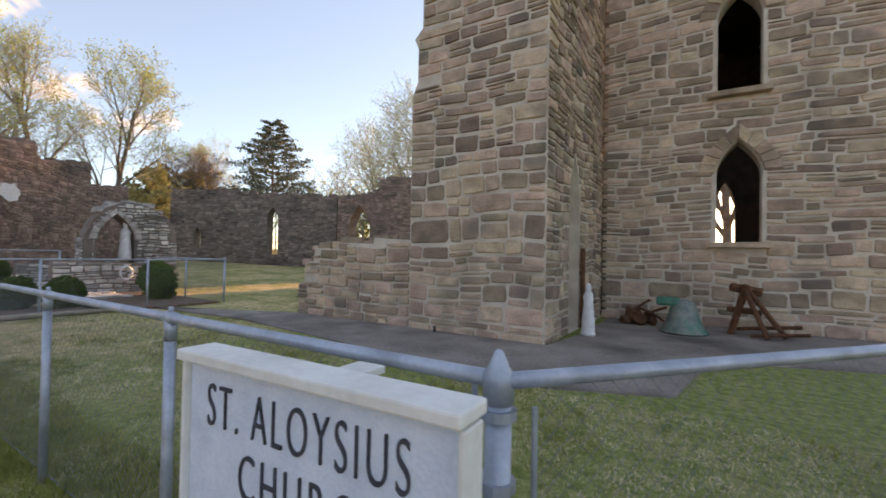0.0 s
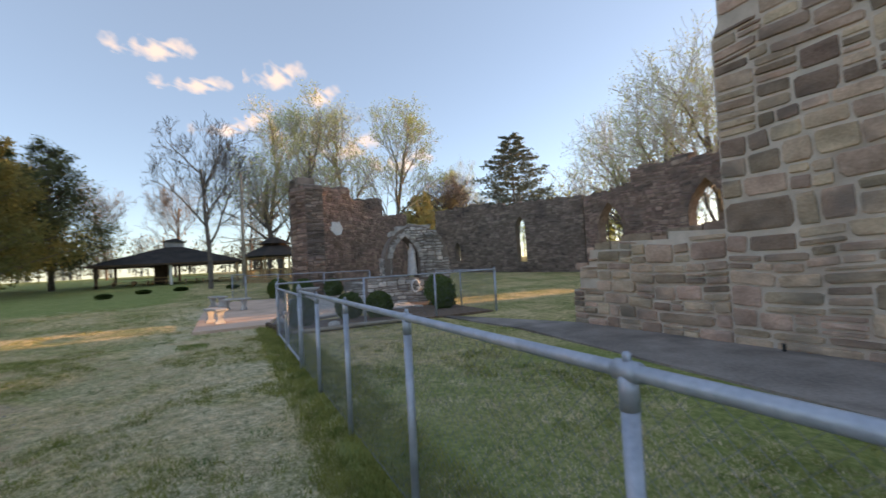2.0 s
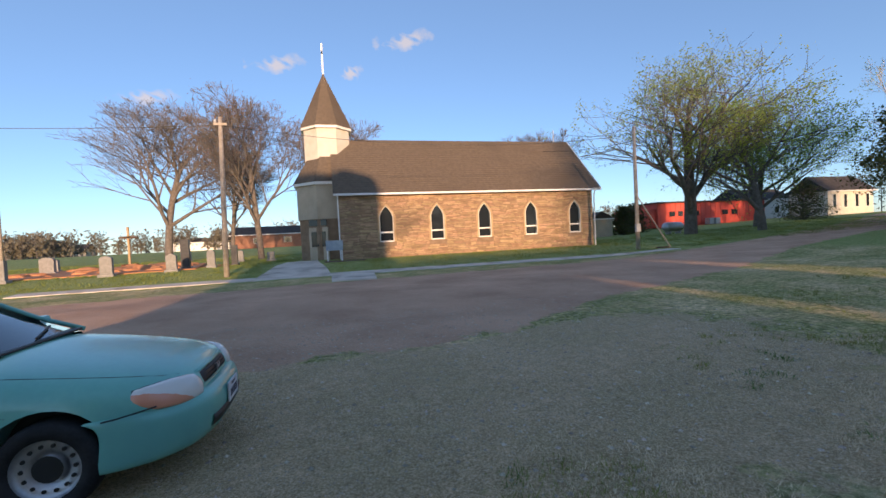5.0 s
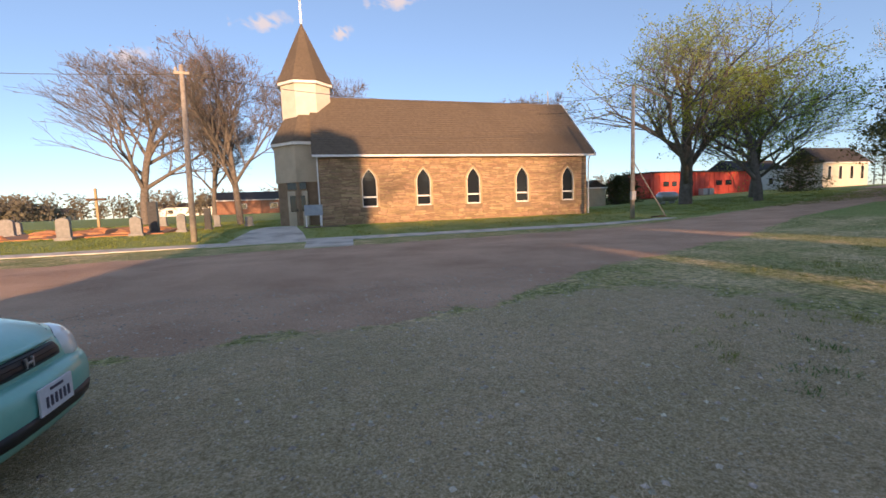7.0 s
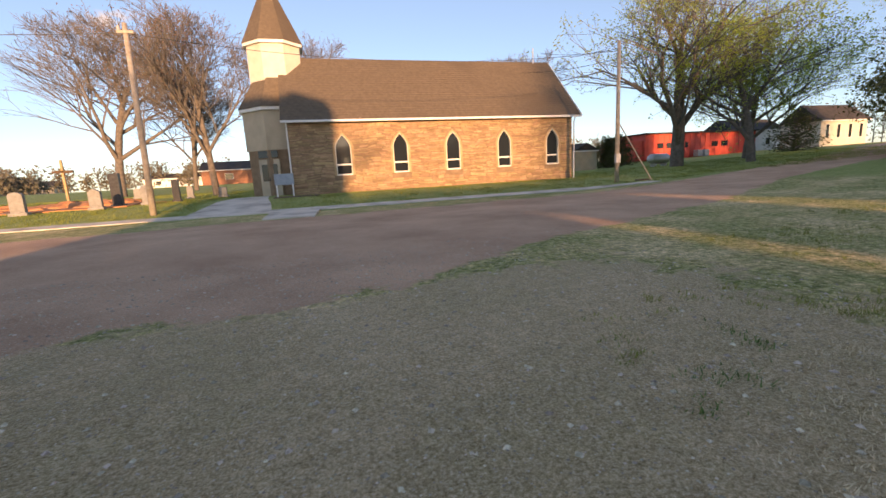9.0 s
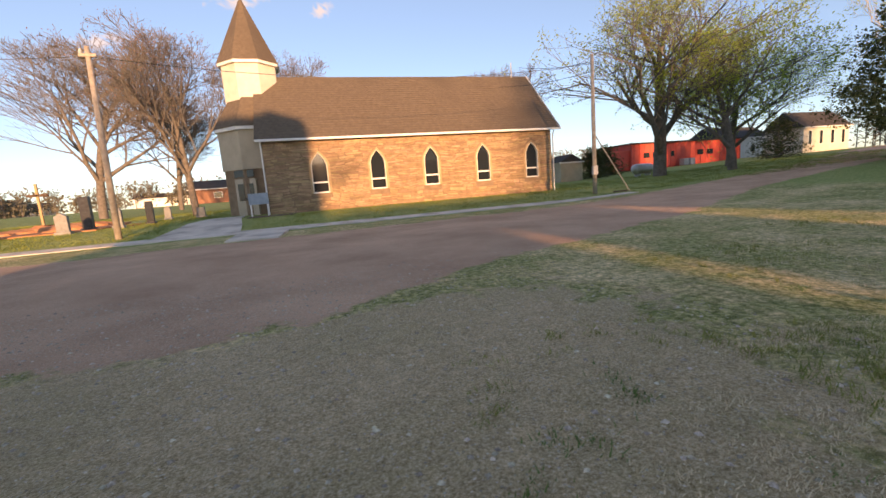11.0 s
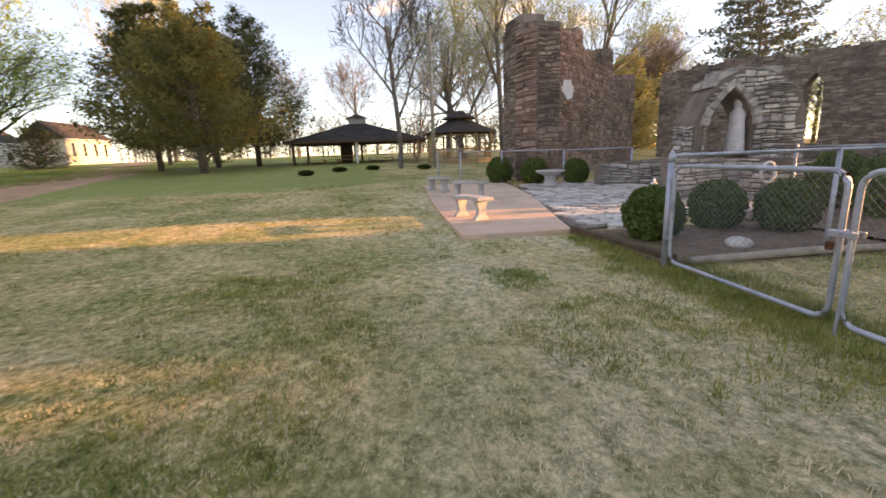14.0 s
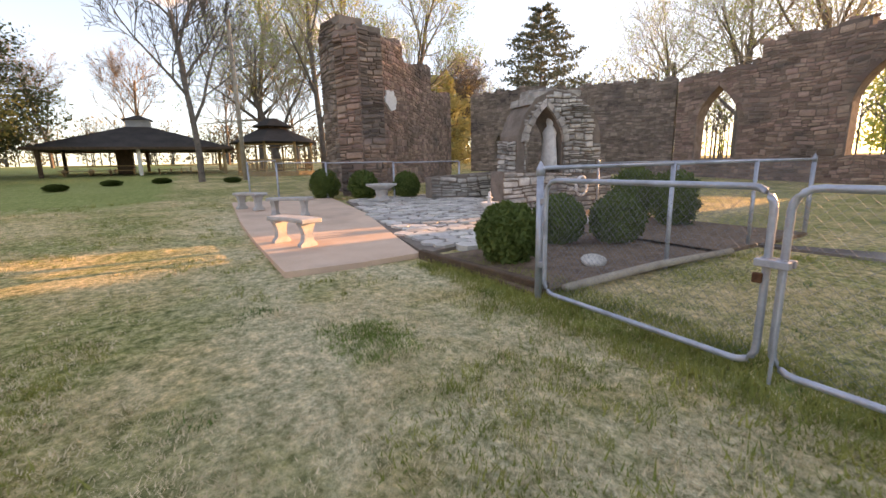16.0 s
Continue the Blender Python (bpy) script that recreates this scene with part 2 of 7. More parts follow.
M_PALELEAF = leaf_material("pale_yellow_leaf", (0.34, 0.31, 0.13), (0.50, 0.45, 0.22), 0.4)
M_CEDAR = leaf_material("cedar_foliage", (0.065, 0.082, 0.036), (0.165, 0.175, 0.07), 0.25)
M_OLIVE = leaf_material("olive_foliage", (0.14, 0.145, 0.055), (0.29, 0.27, 0.105), 0.35)
M_PINE = leaf_material("pine_needles", (0.07, 0.09, 0.07), (0.16, 0.18, 0.13), 0.25)
M_BOX = leaf_material("boxwood_leaf", (0.05, 0.085, 0.02), (0.13, 0.19, 0.05), 0.25)
M_BLACK = material("black_rubber", (0.012, 0.012, 0.013), (0.03, 0.03, 0.032), 8, 0.8, 0.2, 60)
M_RUST = material("rusty_iron", (0.07, 0.03, 0.018), (0.19, 0.085, 0.045), 9, 0.85, 0.6, 40, metal=0.2)
M_VERD = material("verdigris_bronze", (0.10, 0.16, 0.15), (0.28, 0.30, 0.27), 5, 0.65, 0.3, 30, metal=0.35, stain=(0.04, 0.22, 0.16), stain_scale=3)
M_STATUE = material("weathered_white_plaster", (0.58, 0.58, 0.58), (0.80, 0.80, 0.80), 8, 0.7, 0.25, 40)
M_TOMB = material("grey_granite", (0.21, 0.203, 0.189), (0.322, 0.308, 0.287), 6, 0.7, 0.2, 60)
M_TOMBD = material("black_granite", (0.02, 0.02, 0.022), (0.05, 0.05, 0.055), 6, 0.3, 0.1, 60)


def plain(name, colour, rough=0.5, metal=0.0, coat=0.0, transmission=0.0, emit=0.0):
    m = bpy.data.materials.new(name)
    m.use_nodes = True
    b = m.node_tree.nodes["Principled BSDF"]
    b.inputs["Base Color"].default_value = (*colour, 1)
    b.inputs["Roughness"].default_value, b.inputs["Metallic"].default_value = rough, metal
    b.inputs["Coat Weight"].default_value, b.inputs["Transmission Weight"].default_value = coat, transmission
    b.inputs["Emission Color"].default_value, b.inputs["Emission Strength"].default_value = (*colour, 1), emit
    return m


M_GLASS = plain("dark_window_glass", (0.02, 0.025, 0.03), 0.06)
M_CARGLASS = plain("car_glass", (0.01, 0.02, 0.025), 0.03, 0, 0.5)
M_CARPAINT = material("teal_car_paint", (0.15, 0.47, 0.385), (0.19, 0.53, 0.43), 1.5, 0.35, 0.0, 30, metal=0.0, spec=0.5, stain=(0.14, 0.42, 0.38), stain_scale=1.2)
M_CARPAINT.node_tree.nodes["Principled BSDF"].inputs["Coat Weight"].default_value = 0.6
M_CARPAINT.node_tree.nodes["Principled BSDF"].inputs["Coat Roughness"].default_value = 0.12
M_LENS = plain("clear_lamp_plastic", (0.88, 0.80, 0.72), 0.25, 0.0, 0.8)
M_AMBER = plain("amber_lamp_plastic", (0.90, 0.36, 0.22), 0.25, 0.0, 0.6)
M_STEEL = material("bare_steel", (0.42, 0.42, 0.43), (0.60, 0.60, 0.61), 8, 0.45, 0.1, 50, metal=0.8)
M_PLATE = material("plate_white", (0.62, 0.62, 0.66), (0.74, 0.73, 0.76), 20, 0.4, 0, 60)
M_INK = plain("plate_ink", (0.06, 0.05, 0.09), 0.5)
M_BLACKP = plain("black_plastic", (0.012, 0.013, 0.014), 0.5)


# ---- walls with openings and laid stones ----
def hole_half(h, z):
    """Half the width of an opening (u0, u1, z0, spring, apex) at height z."""
    u0, u1, z0, zs, za = h
    hw = (u1 - u0) / 2
    if z <= zs:
        return hw
    return hw * max(0.0, 1 - ((z - zs) / (za - zs)) ** 1.8)


def hole_outline(h, grow=0.0, n=7):
    u0, u1, z0, zs, za = h
    c, k = (u0 + u1) / 2, grow / ((u1 - u0) / 2)
    right = [(u1 + grow, z0)]
    for i in range(n + 1):
        z = zs + (za - zs) * i / n
        if i < n:
            right.append((c + hole_half(h, z) * (1 + k), zs + (z - zs) * (1 + 0.9 * grow / (za - zs))))
    right.append((c, za + grow * 0.95))
    return right + [(2 * c - u, z) for u, z in right[-2::-1]]


def wall_panel(name, origin, along, outline, holes, thick, side, mat, label=""):
    """An upright wall: outline of (u, z), pointed openings right through, thick metres deep behind its face."""
    from mathutils.geometry import tessellate_polygon
    o, u = Vector(origin), Vector((*along, 0)).normalized()
    n = Vector((u.y, -u.x, 0)) * side
    loops = [outline] + [hole_outline(h) for h in holes]
    flat = [p for lp in loops for p in lp]
    tris = tessellate_polygon([[Vector((p[0], p[1], 0)) for p in lp] for lp in loops])
    front = [o + u * a + Vector((0, 0, z)) for a, z in flat]
    verts = front + [p - n * thick for p in front]
    k = len(flat)
    faces = []
    for a, b, c in tris:
        faces += [(a, b, c), (k + c, k + b, k + a)]
    s = 0
    for lp in loops:
        for i in range(len(lp)):
            a, b = s + i, s + (i + 1) % len(lp)
            faces.append((a, b, k + b, k + a))
        s += len(lp)
    me = bpy.data.meshes.new(name)
    me.from_pydata([tuple(v) for v in verts], [], faces)
    me.materials.append(mat)
    bm = bmesh.new()
    bm.from_mesh(me)
    bmesh.ops.recalc_face_normals(bm, faces=bm.faces)
    bm.to_mesh(me)
    bm.free()
    return tagged(new(name, me), label, "wall", "", "structure")


STONES = []
for _i in range(18):
    _r = random.Random(100 + _i)
    _ring = []
    for sx, sz, order in ((-1, -1, 0), (1, -1, 1), (1, 1, 0), (-1, 1, 1)):
        cx, cz = sx * (0.5 - 0.035 * _r.random()), sz * (0.5 - 0.09 * _r.random())
        kx, kz = _r.uniform(0.02, 0.10), _r.uniform(0.05, 0.22)
        two = [(cx, cz - sz * kz), (cx - sx * kx, cz)]
        _ring += two[::-1] if order else two
    _ring = _ring[1:] + _ring[:1]
    _v = [(p, 0.0, q) for p, q in _ring] + [(p * 0.975, 0.62 + 0.2 * _r.random(), q * 0.95) for p, q in _ring]
    _v += [(p * _r.uniform(0.86, 0.95), _r.uniform(0.85, 1.1), q * _r.uniform(0.76, 0.90)) for p, q in _ring]
    _v.append(((_r.random() - 0.5) * 0.4, 1.0 + 0.3 * _r.random(), (_r.random() - 0.5) * 0.4))
    _f = [(r + k, r + (k + 1) % 8, r + 8 + (k + 1) % 8, r + 8 + k) for r in (0, 8) for k in range(8)] + [(16 + k, 16 + (k + 1) % 8, 24) for k in range(8)]
    STONES.append((_v, _f))


def stone_meshes(mat, cache={}):
    if mat.name not in cache:
        made = []
        for v, f in STONES:
            me = bpy.data.meshes.new("stone")
            me.from_pydata(v, [], f)
            me.materials.append(mat)
            made.append(me)
        cache[mat.name] = made
    return cache[mat.name]


def interp(pts, u):
    if u <= pts[0][0]:
        return pts[0][1]
    for (a, za), (b, zb) in zip(pts, pts[1:]):
        if a <= u <= b:
            return za + (zb - za) * ((u - a) / (b - a) if b > a else 1)
    return pts[-1][1]


def warp(a, z, seed):
    """How far a course of stones wanders up or down."""
    return 0.16 * noise.noise((a * 0.75, z * 0.9, seed * 7.1)) * min(1.0, z * 1.5) + 0.05 * noise.noise((a * 2.3, z * 2.1, seed * 3.3)) * min(1.0, z * 1.5)


def voussoirs(wall, origin, along, side, h, width, proud, mat, deep=0.02):
    """Wedge stones round the head of an opening, each a piece of its own."""
    o, u = Vector(origin), Vector((*along, 0)).normalized()
    n = Vector((u.y, -u.x, 0)) * side
    hh = (h[0], h[1], h[3] - 0.02, h[3], h[4])
    a, b = hole_outline(hh, 0.01, 5), hole_outline(hh, width, 5)
    rnd = random.Random(len(a))
    for i in range(len(a) - 1):
        quad = [a[i], a[i + 1], b[i + 1], b[i]]
        c = (sum(p[0] for p in quad) / 4, sum(p[1] for p in quad) / 4)
        k = proud * rnd.uniform(0.7, 1.2)
        vs = []
        for s, d in ((0.95, -deep), (0.93, k * 0.8), (0.85, k)):
            vs += [tuple(o + u * (c[0] + (p[0] - c[0]) * s) + Vector((0, 0, c[1] + (p[1] - c[1]) * s)) + n * d) for p in quad]
        fs = [(8, 9, 10, 11)] + [(r + j, r + (j + 1) % 4, r + 4 + (j + 1) % 4, r + 4 + j) for r in (0, 4) for j in range(4)]
        data_part("stone", vs, fs, mat, wall)


def lay_stones(wall, origin, along, length, top, holes, side, hs, ws, depth, mat, mat_j, singles, seed, gap=0.022, z_from=0.0, keep=None):
    """Rows of uneven stones on a wall's face: the first ones as pieces of their own, the rest joined."""
    rnd = random.Random(seed)
    o, u = Vector(origin), Vector((*along, 0)).normalized()
    n = Vector((u.y, -u.x, 0)) * side
    zmax = max(p[1] for p in top)
    z, jv, jf, count = z_from, [], [], 0
    while z < zmax:
        h = rnd.uniform(*hs) * (1.45 if rnd.random() < 0.2 else 1.0)
        gaps = []
        for q in holes:
            if z + h > q[2] - 0.03 and z < q[4]:
                w = hole_half(q, max(z, q[2]))
                c = (q[0] + q[1]) / 2
                gaps.append((c - w - 0.02, c + w + 0.02))
        gaps.sort()
        spans, a = [], 0.0
        for g0, g1 in gaps:
            if g0 > a:
                spans.append((a, g0))
            a = max(a, g1)
        if a < length:
            spans.append((a, length))
        for s0, s1 in spans:
            x = s0
            while x < s1 - 0.05 and interp(top, x + 0.01) < z + 0.06:
                x += 0.03
            while x < s1 - 0.05:
                w = rnd.uniform(*ws) * (1.7 if rnd.random() < 0.15 else 1.0)
                if s1 - x - w < ws[0] * 0.8:
                    w = s1 - x
                rows = [(0.0, h)]
                if h > hs[0] * 1.4 and rnd.random() < 0.32:
                    cut = h * rnd.uniform(0.28, 0.72)
                    rows = [(0.0, cut), (cut, h - cut)]
                    if h > 0.3 and rnd.random() < 0.5:
                        rows = [(0.0, h * 0.3), (h * 0.3, h * 0.36), (h * 0.66, h * 0.34)]
                for dz, hh in rows:
                    c = x + w / 2
                    room = min(interp(top, x + 0.01), interp(top, x + w * 0.9)) - z - dz
                    if room < 0.05:
                        continue
                    hh = min(hh, room)
                    za, zb = z + dz + warp(c, z + dz, seed), z + dz + hh + warp(c, z + dz + hh, seed)
                    if zb > interp(top, c) or za < z_from - 0.2:
                        za, zb = z + dz, z + dz + hh
                    hh = zb - za
                    tilt = (warp(c + w / 2, z + dz, seed) - warp(c - w / 2, z + dz, seed)) / w + rnd.uniform(-0.015, 0.015)
                    mid = o + u * c + Vector((0, 0, (za + zb) / 2)) - n * 0.002
                    su, sd, sh = u * (w - gap), n * depth * rnd.uniform(0.6, 1.35), Vector((0, 0, hh - gap))
                    su = su + Vector((0, 0, tilt * w))
                    k = rnd.randrange(len(STONES))
                    if keep is not None and not keep(c, z + dz):
                        continue
                    if count < singles:
                        ob = bpy.data.objects.new("stone", stone_meshes(mat)[k])
                        scene.collection.objects.link(ob)
                        ob.parent = wall
                        m3 = Matrix((su, sd, sh)).transposed()
                        ob.matrix_basis = Matrix.Translation(mid) @ m3.to_4x4()
                        count += 1
                    else:
                        b = len(jv)
                        for vx, vy, vz in STONES[k][0]:
                            jv.append(tuple(mid + su * vx + sd * vy + sh * vz))
                        jf += [tuple(b + i for i in f) for f in STONES[k][1]]
                x += w
        z += h
    if jv:
        tagged(data_part("stonework", jv, jf, mat_j, wall), kind="stuff")


def ring(name, origin, along, side, h, grow, proud, mat, parent, label="", inner=0.0, deep=0.0):
    """A moulding round an opening, on the wall's face."""
    o, u = Vector(origin), Vector((*along, 0)).normalized()
    n = Vector((u.y, -u.x, 0)) * side
    a, b = hole_outline(h, inner), hole_outline(h, grow)
    bm = bmesh.new()
    def at(p, d):
        return bm.verts.new(o + u * p[0] + Vector((0, 0, p[1])) + n * d)
    k = len(a)
    rows = [[at(p, d) for p in pts] for pts, d in ((a, -deep), (a, proud), (b, proud), (b, -deep))]
    for r0, r1 in ((0, 1), (1, 2), (2, 3), (3, 0)):
        for i in range(k - 1):
            bm.faces.new((rows[r0][i], rows[r0][i + 1], rows[r1][i + 1], rows[r1][i]))
    bm.faces.new([r[0] for r in rows])
    bm.faces.new([r[-1] for r in rows][::-1])
    bmesh.ops.recalc_face_normals(bm, faces=bm.faces)
    return part(name, bm, mat, parent, label)


def pane_mesh(origin, along, side, h, back):
    o, u = Vector(origin), Vector((*along, 0)).normalized()
    n = Vector((u.y, -u.x, 0)) * side
    bm = bmesh.new()
    pts = hole_outline(h)
    f = [bm.verts.new(o + u * p[0] + Vector((0, 0, p[1])) - n * back) for p in pts]
    g = [bm.verts.new(o + u * p[0] + Vector((0, 0, p[1])) - n * (back + 0.012)) for p in pts]
    bm.faces.new(f)
    bm.faces.new(g[::-1])
    for i in range(len(pts)):
        j = (i + 1) % len(pts)
        bm.faces.new((f[i], g[i], g[j], f[j]))
    bmesh.ops.recalc_face_normals(bm, faces=bm.faces)
    return bm


# ---- ground ----
ROAD_NEAR = [(-200, -98), (-80, -37.5), (-60, -28.5), (-41, -19.6), (-34, -17.9), (-24.5, -15.1), (-14, -10.2), (-9, -8.2), (-5.7, -6.3), (0, -5.6), (10, -5.6), (60, -6)]
ROAD_FAR = [(-200, -102), (-80, -41.5), (-60, -33), (-41, -25), (-34, -22.6), (-21, -18.8), (-13.5, -17.8), (-5, -17.0), (0, -16.6), (10, -15.5), (60, -14)]


def lines(lo, hi, fine_lo, fine_hi, step):
    out, x, s = list(np.arange(fine_lo, fine_hi + 1e-6, step)), fine_hi, step
    while x < hi:
        s *= 1.22
        x += s
        out.append(x)
    x, s = fine_lo, step
    while x > lo:
        s *= 1.22
        x -= s
        out.insert(0, x)
    return out


gxs, gys = lines(-1500, 1500, -27, 8, 0.25), lines(-1500, 1500, -24, 10, 0.25)
gv, gz, gl = [], [], []
for yy in gys:
    for xx in gxs:
        near_path = abs(yy) < 30 and abs(xx) < 60
        gv.append((xx, yy, ground_z(xx, yy) + (0.025 * noise.noise((xx * 0.7, yy * 0.7, 0)) if near_path else 0)))
        n_, f_ = interp(ROAD_NEAR, xx), interp(ROAD_FAR, xx)
        road = min(n_ - yy, yy - f_)
        r_ = sstep((road + 0.5) / 1.0)
        gravel = sstep((4.2 - abs(yy + 4.0)) / 3.5) * sstep((11.5 + xx) / 5.0) * sstep((9 - xx) / 3)
        soil = sstep((4.2 - math.hypot((xx - 10.5) / 2.0, yy + 30.5)) / 1.0)
        dry = sstep((2.6 - abs(yy - 0.3)) / 2.0) * sstep((xx + 30) / 12) * sstep((6 - xx) / 6)
        dry *= 1 - sstep((yy - 1.3) / 0.5) * sstep((xx + 11) / 6)
        far_green = max(sstep((-18.8 - yy) / 1.5), sstep((-21 - xx) / 7) * sstep((-0.5 - yy) / 3), 0.75 * sstep((yy - 1.5) / 0.5) * sstep((xx + 12) / 6), 0.8 * sstep((0.45 - abs(yy - 1.65)) / 0.3) * sstep((xx + 15) / 1))
        gl.append(far_green)
        gz.append((max(r_, 0.0), gravel * (1 - r_), soil, dry))
nx = len(gxs)
gf = [(j * nx + i, j * nx + i + 1, (j + 1) * nx + i + 1, (j + 1) * nx + i) for j in range(len(gys) - 1) for i in range(nx - 1)]


def ground_material():
    m = bpy.data.materials.new("lawn_and_gravel")
    m.use_nodes = True
    n, li = m.node_tree.nodes, m.node_tree.links
    b = n["Principled BSDF"]
    b.inputs["Roughness"].default_value, b.inputs["Specular IOR Level"].default_value = 0.95, 0.15
    geo = n.new("ShaderNodeNewGeometry")
    zone = n.new("ShaderNodeAttribute")
    zone.attribute_name = "zone"
    sep = n.new("ShaderNodeSeparateColor")
    li.new(zone.outputs["Color"], sep.inputs[0])

    def nz(scale, detail=5, rough=0.6):
        t = n.new("ShaderNodeTexNoise")
        t.inputs["Scale"].default_value, t.inputs["Detail"].default_value, t.inputs["Roughness"].default_value = scale, detail, rough
        li.new(geo.outputs["Position"], t.inputs["Vector"])
        return t.outputs["Fac"]

    def ramp(fac, *stops):
        r = n.new("ShaderNodeValToRGB")
        e = r.color_ramp.elements
        while len(e) < len(stops):
            e.new(0.5)
        for el, (p, c) in zip(e, stops):
            el.position, el.color = p, (*c, 1) if len(c) == 3 else (c[0], c[0], c[0], 1)
        li.new(fac, r.inputs[0])
        return r.outputs[0]

    def mix(fac, a, c):
        x = n.new("ShaderNodeMixRGB")
        for s, v in zip(x.inputs, (fac, a, c)):
            li.new(v, s)
        return x.outputs[0]

    def math2(op, a, c):
        x = n.new("ShaderNodeMath")
        x.operation = op
        for s, v in zip(x.inputs, (a, c)):
            if isinstance(v, float):
                s.default_value = v
            else:
                li.new(v, s)
        return x.outputs[0]

    def broken(mask, amount, scale):
        t = math2("MULTIPLY", math2("SUBTRACT", nz(scale, 6, 0.7), 0.5), amount)
        return ramp(math2("ADD", mask, t), (0.42, (0.0,)), (0.58, (1.0,)))

    grass = ramp(nz(0.55, 8, 0.72), (0.37, (0.125, 0.200, 0.045)), (0.46, (0.270, 0.300, 0.095)), (0.53, (0.560, 0.435, 0.215)), (0.60, (0.800, 0.620, 0.370)))
    # the dark stop paints in the small shadows between grass clumps
    tuft = ramp(nz(13.0, 8, 0.85), (0.41, (0.085, 0.100, 0.030)), (0.49, (0.400, 0.340, 0.150)), (0.57, (0.850, 0.690, 0.420)))
    half = n.new("ShaderNodeRGB")
    half.outputs[0].default_value = (0.5, 0.5, 0.5, 1)
    grass = mix(half.outputs[0], grass, tuft)
    straw = ramp(nz(24.0, 8, 0.9), (0.38, (0.30, 0.24, 0.14)), (0.50, (0.66, 0.565, 0.38)), (0.62, (0.93, 0.83, 0.61)))
    drym = math2("MULTIPLY", ramp(nz(0.9, 6, 0.7), (0.36, (0.0,)), (0.54, (0.9,))), zone.outputs["Alpha"])
    grass = mix(drym, grass, straw)
    mot = n.new("ShaderNodeMixRGB")
    mot.blend_type = "MULTIPLY"
    mot.inputs[0].default_value = 1.0
    li.new(grass, mot.inputs[1])
    li.new(ramp(nz(7.5, 8, 0.82), (0.38, (0.40, 0.47, 0.34)), (0.50, (1.0, 1.0, 0.95)), (0.60, (1.42, 1.36, 1.32))), mot.inputs[2])
    grass = mot.outputs[0]
    green = ramp(nz(9.0, 8, 0.8), (0.36, (0.11, 0.165, 0.042)), (0.50, (0.26, 0.325, 0.095)), (0.64, (0.46, 0.46, 0.19)))
    lushn = n.new("ShaderNodeAttribute")
    lushn.attribute_name = "lush"
    patch = math2("ADD", lushn.outputs["Fac"], math2("MULTIPLY", math2("SUBTRACT", nz(0.7, 6, 0.7), 0.5), 0.8))
    grass = mix(math2("MULTIPLY", ramp(patch, (0.40, (0.0,)), (0.75, (1.0,))), 0.85), grass, green)
    gravel = ramp(nz(42.0, 5, 0.8), (0.34, (0.29, 0.165, 0.105)), (0.52, (0.62, 0.38, 0.25)), (0.68, (0.82, 0.68, 0.52)))
    tone = ramp(nz(0.45, 5, 0.6), (0.35, (0.47, 0.265, 0.17)), (0.65, (0.82, 0.52, 0.35)))
    gravel = mix(half.outputs[0], gravel, tone)
    grit = ramp(nz(48.0, 6, 0.9), (0.38, (0.19, 0.12, 0.068)), (0.50, (0.60, 0.41, 0.245)), (0.62, (0.92, 0.76, 0.56)))
    soilc = ramp(nz(5.0, 6, 0.7), (0.35, (0.326, 0.128, 0.055)), (0.65, (0.570, 0.256, 0.123)))
    col = mix(math2("MULTIPLY", broken(sep.outputs[1], 1.9, 1.3), 0.74), grass, grit)
    col = mix(broken(sep.outputs[0], 1.9, 1.1), col, gravel)
    col = mix(broken(sep.outputs[2], 0.7, 1.4), col, soilc)
    li.new(col, b.inputs["Base Color"])
    bp = n.new("ShaderNodeBump")
    bp.inputs["Strength"].default_value, bp.inputs["Distance"].default_value = 0.9, 0.042
    li.new(math2("ADD", nz(22.0, 6, 0.8), math2("MULTIPLY", nz(3.0, 4), 0.8)), bp.inputs["Height"])
    li.new(bp.outputs[0], b.inputs["Normal"])
    return m


M_GROUND = ground_material()
ground = data_part("ground", gv, gf, M_GROUND, smooth=True)
tagged(ground, "patchy spring lawn with dry straw and a reddish gravel road", "ground", "", "structure")
zone_attr = ground.data.color_attributes.new("zone", "FLOAT_COLOR", "POINT")
zone_attr.data.foreach_set("color", np.array(gz, dtype=np.float32).ravel())
lush_attr = ground.data.attributes.new("lush", "FLOAT", "POINT")
lush_attr.data.foreach_set("value", np.array(gl, dtype=np.float32))


def slab(name, pts, z, thick, mat, label, category="pavement", follow=False):
    """A paved slab over an outline."""
    bm = bmesh.new()
    top = [bm.verts.new((x, y, (ground_z(x, y) if follow else 0) + z)) for x, y in pts]
    low = [bm.verts.new((v.co.x, v.co.y, v.co.z - thick)) for v in top]
    bm.faces.new(top)
    bm.faces.new(low[::-1])
    for i in range(len(pts)):
        j = (i + 1) % len(pts)
        bm.faces.new((top[i], low[i], low[j], top[j]))
    bmesh.ops.recalc_face_normals(bm, faces=bm.faces)
    bmesh.ops.triangulate(bm, faces=[f for f in bm.faces if len(f.verts) > 4])
    return tagged(part(name, bm, mat), label, category, "", "structure")


